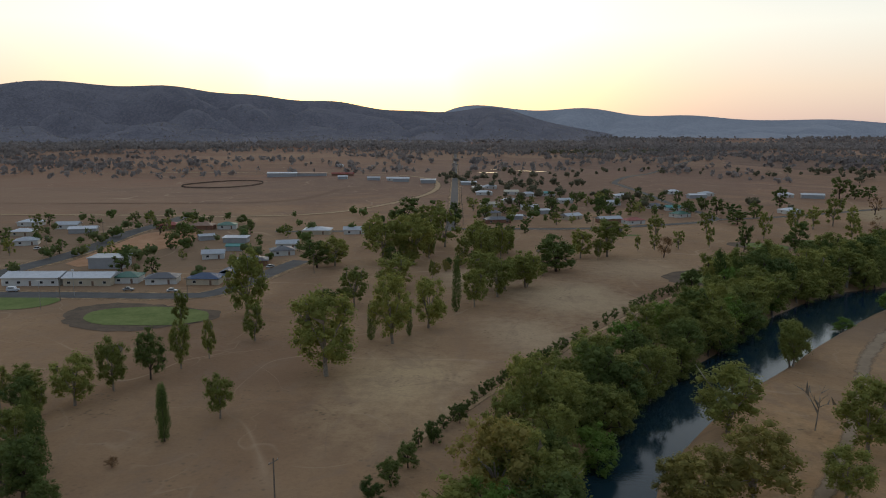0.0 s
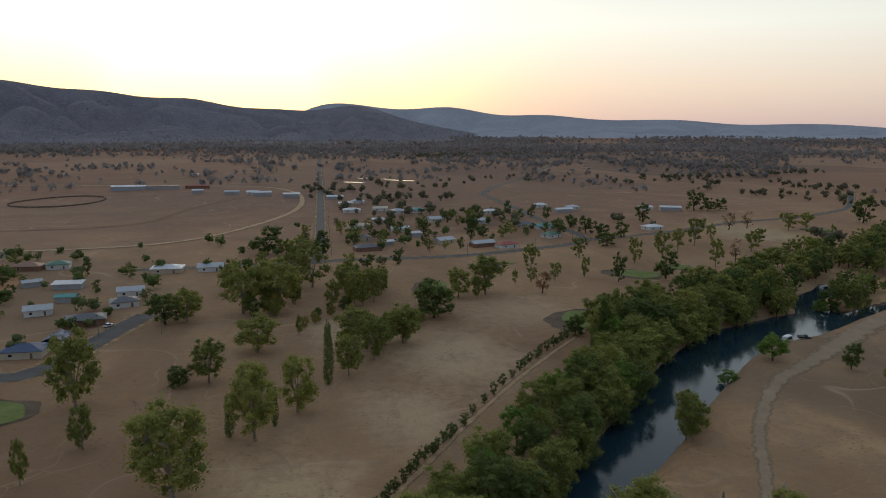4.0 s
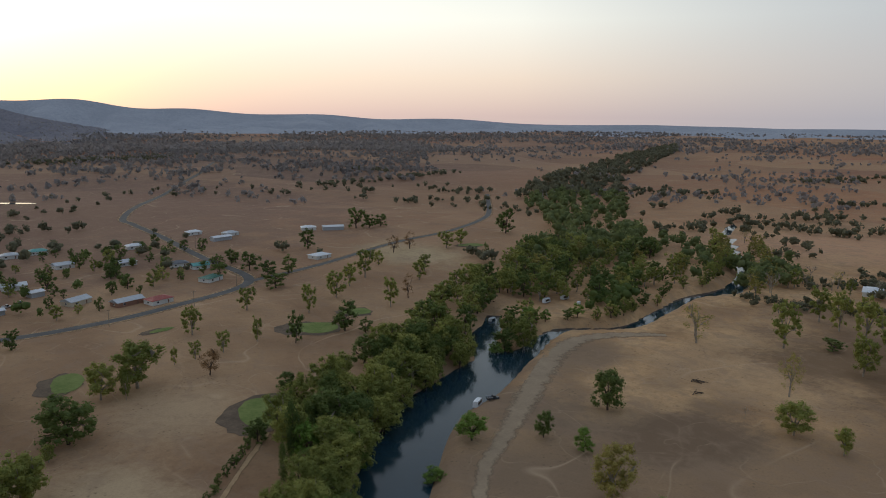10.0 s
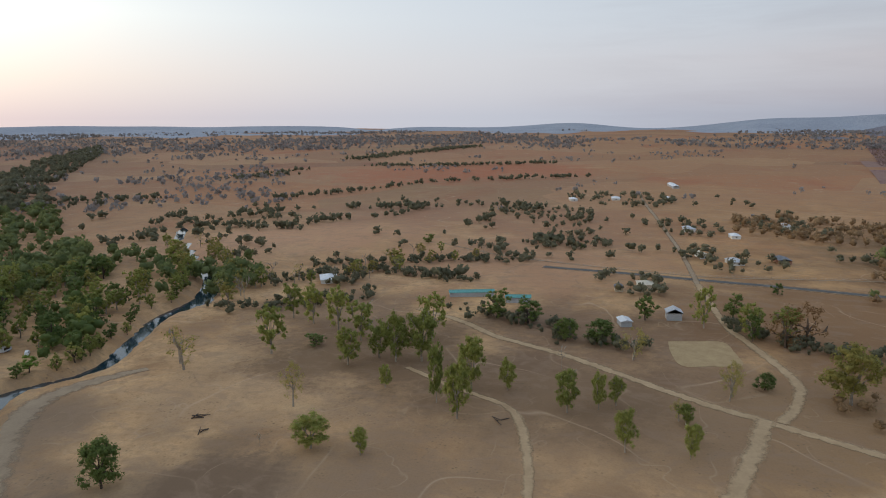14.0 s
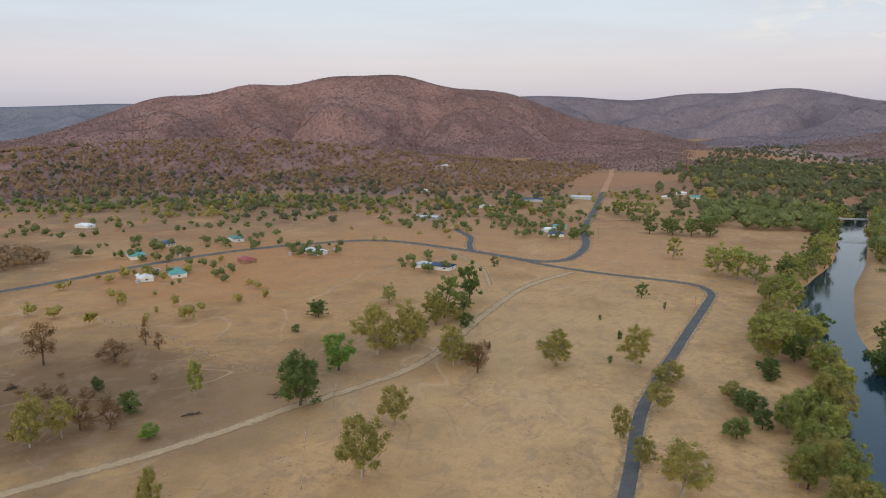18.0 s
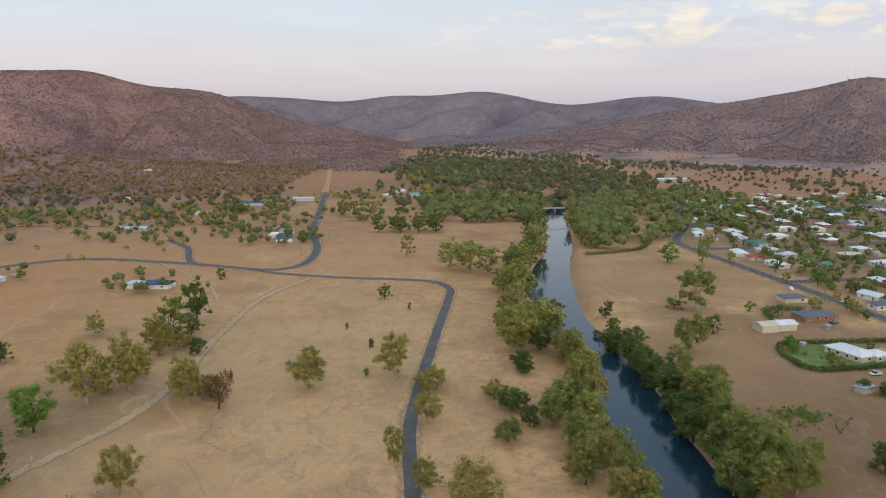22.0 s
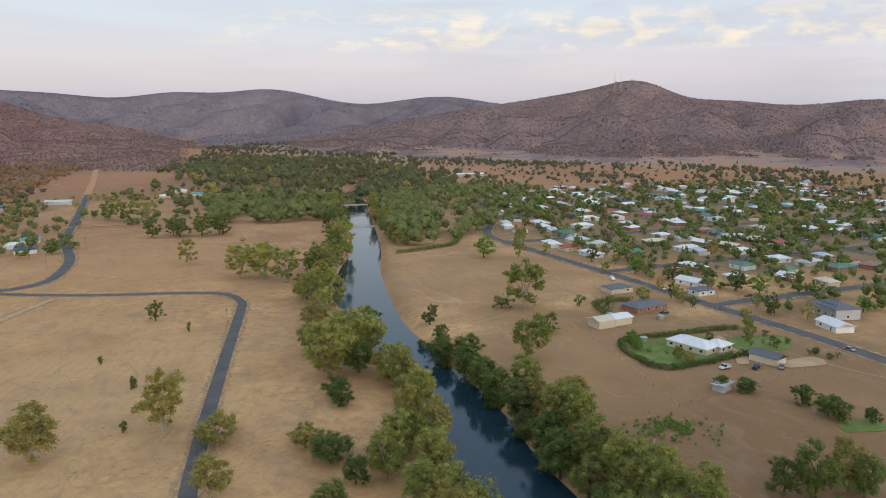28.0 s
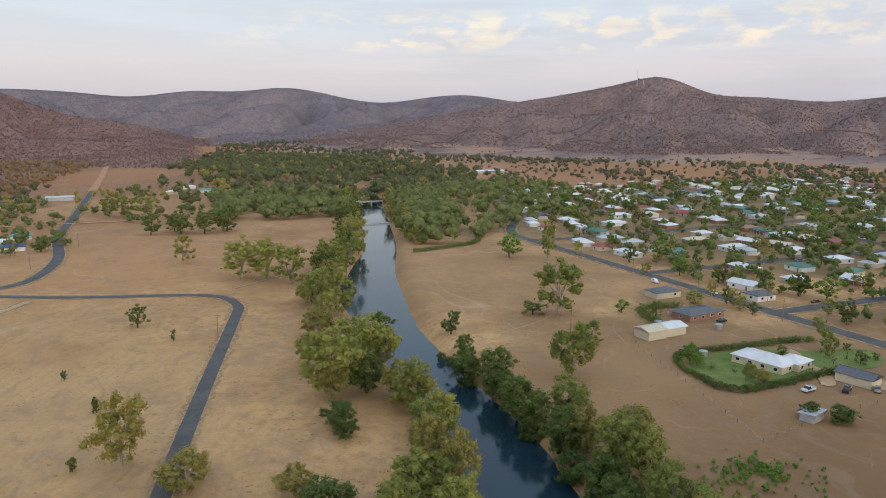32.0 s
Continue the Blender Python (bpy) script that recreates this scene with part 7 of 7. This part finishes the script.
for _ in range(330):
    y = TRNG.uniform(-850, -225)
    x = float(np.interp(y, [p[0] for p in TOWN_ROAD], [p[1] for p in TOWN_ROAD])) - TRNG.uniform(11, 600)
    if any(abs(x - a) < 9 and abs(y - b) < 9 for a, b in placed) or any(abs(y - (cy + (x + 159) / 541 * 25)) < 7 for cy, _ in CROSS):
        continue
    h = TRNG.uniform(5.5, 13)
    plant(x, y, h, h * TRNG.uniform(0.8, 1.15), TRNG.choice(("street", "woods", "bright", "olive", "street", "rust")), 0.4, 3)
for x, y, roof, w in ((-640, -420, "red", 30), (-560, -300, "white", 34), (-500, -380, "red", 24), (-470, -290, "white", 30), (-620, -520, "white", 40), (-700, -470, "pale grey", 36), (-540, -450, "red", 26)):
    house(x, y, 4, w, 16, roof, "cream weatherboard", "gable", 4.2, 1.8, "hall")


# ---- vehicles ----
CAR_PAINT = {"white": paint("car_white", (0.72, 0.72, 0.72), 0.25), "silver": paint("car_silver", (0.4, 0.41, 0.42), 0.25, 0.4), "dark": paint("car_dark", (0.03, 0.035, 0.045), 0.25), "red": paint("car_red", (0.3, 0.03, 0.03), 0.25)}
CARS = {}


def car(x, y, turn, colour="white", kind="car"):
    key = (colour, kind)
    m = pose(x, y, ground_at(x, y) + 0.17, 0, 0, turn)
    if key in CARS:
        return copy_thing(CARS[key], m)
    root = tagged(new(kind), {"car": "%s parked sedan on the roadside", "van": "%s parked van on the street", "ute": "%s utility truck with an open tray", "caravan": "%s touring caravan camped on the river bank"}[kind] % colour, kind, group="vehicles")
    root.matrix_basis = m
    CARS[key] = root
    length, width, tall, roof = {"car": (4.5, 1.8, 0.85, 1.45), "van": (4.9, 1.9, 1.1, 2.0), "ute": (5.2, 1.85, 0.95, 1.75), "caravan": (6.0, 2.3, 0.8, 2.7)}[kind]
    a, b = length / 2, width / 2
    bm = bmesh.new()
    bmesh.ops.create_cube(bm, size=1, matrix=Matrix.Translation((0, 0, (tall + 0.3) / 2)) @ Matrix.Diagonal((length, width, tall - 0.3, 1)))
    bmesh.ops.bevel(bm, geom=bm.edges[:], offset=0.12, segments=2, affect="EDGES")
    body = part("body", bm, CAR_PAINT[colour], root)
    lo, hi = {"car": (-0.32 * length, 0.2 * length), "van": (-0.48 * length, 0.3 * length), "ute": (-0.05 * length, 0.26 * length), "caravan": (-0.5 * length, 0.46 * length)}[kind]
    v = [(lo, -b + 0.05, tall - 0.1), (hi, -b + 0.05, tall - 0.1), (hi, b - 0.05, tall - 0.1), (lo, b - 0.05, tall - 0.1), (lo + 0.3, -b + 0.2, roof), (hi - 0.5, -b + 0.2, roof), (hi - 0.5, b - 0.2, roof), (lo + 0.3, b - 0.2, roof)]
    f = [(4, 5, 6, 7), (0, 1, 5, 4), (1, 2, 6, 5), (2, 3, 7, 6), (3, 0, 4, 7)]
    glassy = kind in ("car", "ute")
    mesh_ob("cabin", v, f, GLASS if glassy else CAR_PAINT[colour], root)
    mesh_ob("roof_panel", *blocks((lo + 0.28, hi - 0.48, -b + 0.18, b - 0.18, roof, roof + 0.04)), CAR_PAINT[colour], root)
    if not glassy:
        for s in (-1, 1):
            mesh_ob("side_window", *blocks((lo + 0.8, hi - 0.9, s * (b - 0.11) - 0.03, s * (b - 0.11) + 0.03, tall + 0.25, roof - 0.35)), GLASS, root)
    if kind == "ute":
        mesh_ob("tray", *blocks((-a, lo, -b, -b + 0.08, tall, tall + 0.4), (-a, lo, b - 0.08, b, tall, tall + 0.4), (-a, -a + 0.08, -b, b, tall, tall + 0.4)), STEEL, root)
    for px in ((-a * 0.62, a * 0.62) if kind != "caravan" else (-0.1, 0.75)):
        for s in (-1, 1):
            bm = bmesh.new()
            bmesh.ops.create_cone(bm, cap_ends=True, segments=12, radius1=0.33, radius2=0.33, depth=0.22, matrix=pose(px, s * (b - 0.1), 0.16, 90))
            wheel = part("wheel", bm, RUBBER, root)
            bm = bmesh.new()
            bmesh.ops.create_cone(bm, cap_ends=True, segments=10, radius1=0.19, radius2=0.19, depth=0.24, matrix=pose(px, s * (b - 0.1), 0.16, 90))
            part("rim", bm, STEEL, wheel)
    return root


for c in ((-178, 292, 0, "white", "van"), (-131, 294, 5, "silver", "car"), (-112, 292, 0, "white", "car"), (-84, 345, 60, "white", "car"), (-225, 395, 90, "white", "car"), (190, 283, 30, "white", "caravan"), (197, 282, -20, "dark", "ute"), (323, 375, 10, "white", "caravan"), (315, 380, 40, "dark", "car"), (338, 374, 0, "white", "caravan"), (329, 380, 70, "silver", "car"), (335, 360, 30, "white", "van"),
    (281, 377, 20, "white", "caravan"), (-162, -185, 92, "silver", "car"), (-146, -330, 80, "white", "van"), (-111, -181, 30, "dark", "ute"), (-100, -185, 10, "white", "ute"), (-120, -178, 40, "silver", "car"), (-158, -300, 92, "white", "car"), (-190, -270, 0, "red", "car"), (66, 545, 40, "white", "car"), (62, 552, 20, "white", "ute"), (-128, -258, 0, "dark", "car"), (430, -300, 0, "white", "car"), (70, 560, 80, "dark", "car"), (-205, -345, 0, "white", "car"), (-260, -350, 0, "silver", "car"), (-365, -400, 90, "white", "car")):
    car(*c)


# ---- hedges, poles, fences, bridge ----
def hedge(line, width, height, label="clipped dark green garden hedge"):
    rng = random.Random(int(abs(line[0][0] * 7)))
    run = smooth_line(line, 0.9)
    cv, cf = [], []
    for x, y in run[:, :2]:
        for _ in range(4):
            c = Vector((x + rng.uniform(-0.4, 0.4) * width, y + rng.uniform(-0.4, 0.4) * width, ground_at(x, y) + height * rng.uniform(0.35, 0.75)))
            leaves(rng, cv, cf, c, height * 0.5, 16, 0.62)
    return tagged(mesh_ob("hedge", cv, cf, M["dark"]), label, "hedge", group="hedges")


hedge([(-79, -221), (-86, -227), (-112, -227), (-137, -226), (-141, -224)], 2.4, 2.2)
hedge([(-76, -203), (-75, -197), (-81, -191), (-100, -192), (-112, -194), (-126, -195)], 2.4, 2.2)
hedge([(-79, -221), (-76, -212), (-76, -203)], 2.0, 1.8)
hedge([(-100, -262), (-104, -280), (-112, -285), (-126, -284)], 4, 3.0, "overgrown dark green boundary hedge")
hedge([(-52, -452), (-75, -458), (-100, -470), (-118, -500)], 3.5, 2.6, "unclipped hedge along the creek")
for x, y in ((-131, -208), (-136, -204), (-143, -203), (-128, -202), (-133, -212), (-142, -186), (-147, -187), (-150, -180), (-90, -206), (-86, -212)):
    plant(x, y, RNG.uniform(2.0, 3.6), RNG.uniform(2.2, 3.4), "hedge", 0.5, 3)
thicket("weeds", "low rank green weeds in the dry paddock", on_land([(-46 + RNG.gauss(0, 7), -146 + RNG.gauss(0, 5)) for _ in range(150)]), M["bright"], (0.7, 1.6), 10, 61)
plant(-137, -214, 9, 6, "gum")
plant(-84, -221, 6, 6, "bright")

POLE = []


def power_pole(x, y, turn, h=9.5):
    m = pose(x, y, ground_at(x, y), 0, 0, turn)
    if POLE:
        return copy_thing(POLE[0], m)
    root = tagged(new("power_pole"), "weathered timber power pole with a crossarm", "pole", group="power line")
    root.matrix_basis = m
    POLE.append(root)
    v, f = [], []
    tube(v, f, (0, 0, -0.6), (0, 0, h), 0.17, 0.12, 8)
    mesh_ob("pole", v, f, TIMBER, root)
    arm = mesh_ob("crossarm", *blocks((-1.2, 1.2, -0.06, 0.06, h - 0.7, h - 0.55)), TIMBER, root)
    for s in (-1.05, 1.05):
        v, f = [], []
        tube(v, f, (s, 0, h - 0.55), (s, 0, h - 0.3), 0.06, 0.04, 6)
        mesh_ob("insulator", v, f, FRAME_MAT, arm)
    return root


for p in ((-44, 215, 60), (-60, 330, 60), (-30, 120, 60), (-84, 330, 0), (-100, 276, 0), (-150, 276, 0), (-213, 320, 0), (-211, 380, 0), (-209, 440, 0), (-205, 500, 0), (14, 500, 0), (15, 560, 0), (16, 630, 0), (18, 700, 0), (190, 527, 0), (150, 492, 0), (100, 478, 0), (215, 600, 0), (216, 680, 0), (-152, -250, 90), (-149, -300, 90), (-146, -350, 90), (-143, -400, 90), (-137, -450, 90), (-60, -262, 90), (165, -470, 0), (150, -540, 0), (70, -300, 0), (-172, -280, 90), (-170, -330, 90)):
    power_pole(*p)
for n, (x, y) in enumerate(((-206, 262), (-150, 262), (-148, 283), (-180, 283))):
    v, f = [], []
    tube(v, f, (0, 0, -0.3), (0, 0, 11), 0.1, 0.06, 8)
    root = tagged(new("light_pole"), "tall grey floodlight pole beside the bowling green", "lamp post", group="floodlights")
    root.location = (x, y, ground_at(x, y))
    mesh_ob("pole", v, f, STEEL, root)
    mesh_ob("floodlight", *blocks((-0.5, 0.5, -0.2, 0.2, 10.7, 11.1)), FRAME_MAT, root)


def fence(line, gap=6.0, label="post and wire paddock fence"):
    root = tagged(new("fence"), label, "fence", group="paddock fences")
    run = smooth_line(line, gap)
    data = bpy.data.meshes.new("post")
    v, f = block(-0.07, 0.07, -0.07, 0.07, -0.4, 1.25)
    data.from_pydata(v, [], f)
    data.materials.append(TIMBER)
    for x, y in run[:, :2]:
        ob = new("post", data)
        ob.parent, ob.location = root, (x, y, ground_at(x, y))
    for z in (0.45, 0.8, 1.15):
        v, f = [], []
        for p, q in zip(run, run[1:]):
            tube(v, f, (p[0], p[1], ground_at(p[0], p[1]) + z), (q[0], q[1], ground_at(q[0], q[1]) + z), 0.012, 0.012, 3, True)
        mesh_ob("wire", v, f, STEEL, root)
    return root


fence([(-60, -160), (-90, -168), (-125, -172), (-155, -176)])
fence([(-60, -160), (-72, -215), (-78, -245), (-95, -262)])
fence([(180, -60), (220, -130), (270, -150), (330, -175), (400, -190)])
fence([(560, -100), (565, 20), (600, 110), (640, 180)], 12)

# railed show ring inside the racecourse
ring = tagged(new("show_ring_fence"), "dark boarded oval fence of a show ring on bare earth", "fence")
panel_data = bpy.data.meshes.new("panel")
pv, pf = blocks((-4.1, 4.1, -0.06, 0.06, 0.2, 0.75), (-4.1, 4.1, -0.06, 0.06, 0.95, 1.75), (-4.1, -3.8, -0.15, 0.15, -0.4, 1.9))
panel_data.from_pydata(pv, [], pf)
panel_data.materials.append(M["darkbark"])
for n in range(40):
    a = 2 * math.pi * (n + 0.5) / 40
    x, y = -270 + 47 * math.cos(a), 888 + 57 * math.sin(a)
    ob = new("panel", panel_data)
    ob.parent, ob.matrix_basis = ring, pose(x, y, ground_at(x, y), 0, 0, math.degrees(math.atan2(57 * math.cos(a), -47 * math.sin(a))))

# railway bridge over the river
bridge = tagged(new("railway_bridge"), "low grey railway bridge on concrete piers over the river", "bridge")
mesh_ob("deck", *blocks((-165, -20, -747, -742, -0.4, 0.7)), CONCRETE, bridge)
for side in (-747, -742):
    mesh_ob("railing", *blocks((-165, -20, side - 0.06, side + 0.06, 1.5, 1.6)), STEEL, bridge)
for x in range(-150, -30, 14):
    mesh_ob("pier", *blocks((x - 0.6, x + 0.6, -746.2, -742.8, -6.5, -0.4)), CONCRETE, bridge)
weir = tagged(new("weir"), "low concrete weir holding back the upper pool", "weir")
mesh_ob("weir_wall", *blocks((-92, -44, -612, -609, -6.5, -3.2)), CONCRETE, weir)
mesh_ob("weir_apron", *blocks((-90, -46, -609, -604, -6.5, -3.85)), CONCRETE, weir)

# mast on the southern hill
mast = tagged(new("radio_mast"), "thin steel lattice radio mast on the hilltop", "mast")
for k, (x, y) in enumerate(((-1315, -2120), (-1330, -2105))):
    v, f = [], []
    for a in (0, 2.09, 4.19):
        tube(v, f, (x + 2 * math.cos(a), y + 2 * math.sin(a), 190), (x, y, 258 - 12 * k), 0.2, 0.1, 5)
    for z in range(195, 250, 6):
        s = 2 * (1 - (z - 190) / 75)
        tube(v, f, (x - s, y - s * 0.6, z), (x + s, y + s * 0.6, z + 4), 0.09, 0.09, 4)
    mesh_ob("lattice", v, f, STEEL, mast)

# fallen timber in the paddock
for x, y, n in ((279, 243, 7), (268, 236, 4), (245, -95, 6), (330, -95, 8), (300, -110, 5), (225, -120, 4), (292, 130, 4), (240, 70, 3)):
    v, f = [], []
    z = ground_at(x, y)
    for _ in range(n):
        a = RNG.uniform(0, 6.28)
        s = RNG.uniform(1.2, 3.0)
        ox, oy = RNG.uniform(-1.5, 1.5), RNG.uniform(-1.5, 1.5)
        tube(v, f, (x + ox - s * math.cos(a), y + oy - s * math.sin(a), z + 0.15), (x + ox + s * math.cos(a), y + oy + s * math.sin(a), z + RNG.uniform(0.2, 0.9)), 0.22, 0.1, 6)
    tagged(mesh_ob("fallen_logs", v, f, M["darkbark"]), "heap of fallen grey branches on dry grass", "logs", group="fallen timber")
# white water tanks by the houses
for x, y in ((-100, -262), (-92, -224), (-120, -250), (414, -262), (370, -380), (130, 530), (450, -350), (345, -405)):
    bm = bmesh.new()
    bmesh.ops.create_cone(bm, cap_ends=True, segments=20, radius1=1.5, radius2=1.5, depth=2.2, matrix=Matrix.Translation((0, 0, 1.0)))
    root = tagged(new("water_tank"), "round pale corrugated water tank beside a building", "water tank", group="water tanks")
    root.location = (x, y, ground_at(x, y))
    part("tank", bm, STEEL, root)
    bm = bmesh.new()
    bmesh.ops.create_cone(bm, cap_ends=True, segments=20, radius1=1.55, radius2=0.2, depth=0.4, matrix=Matrix.Translation((0, 0, 2.28)))
    part("lid", bm, STEEL, root)
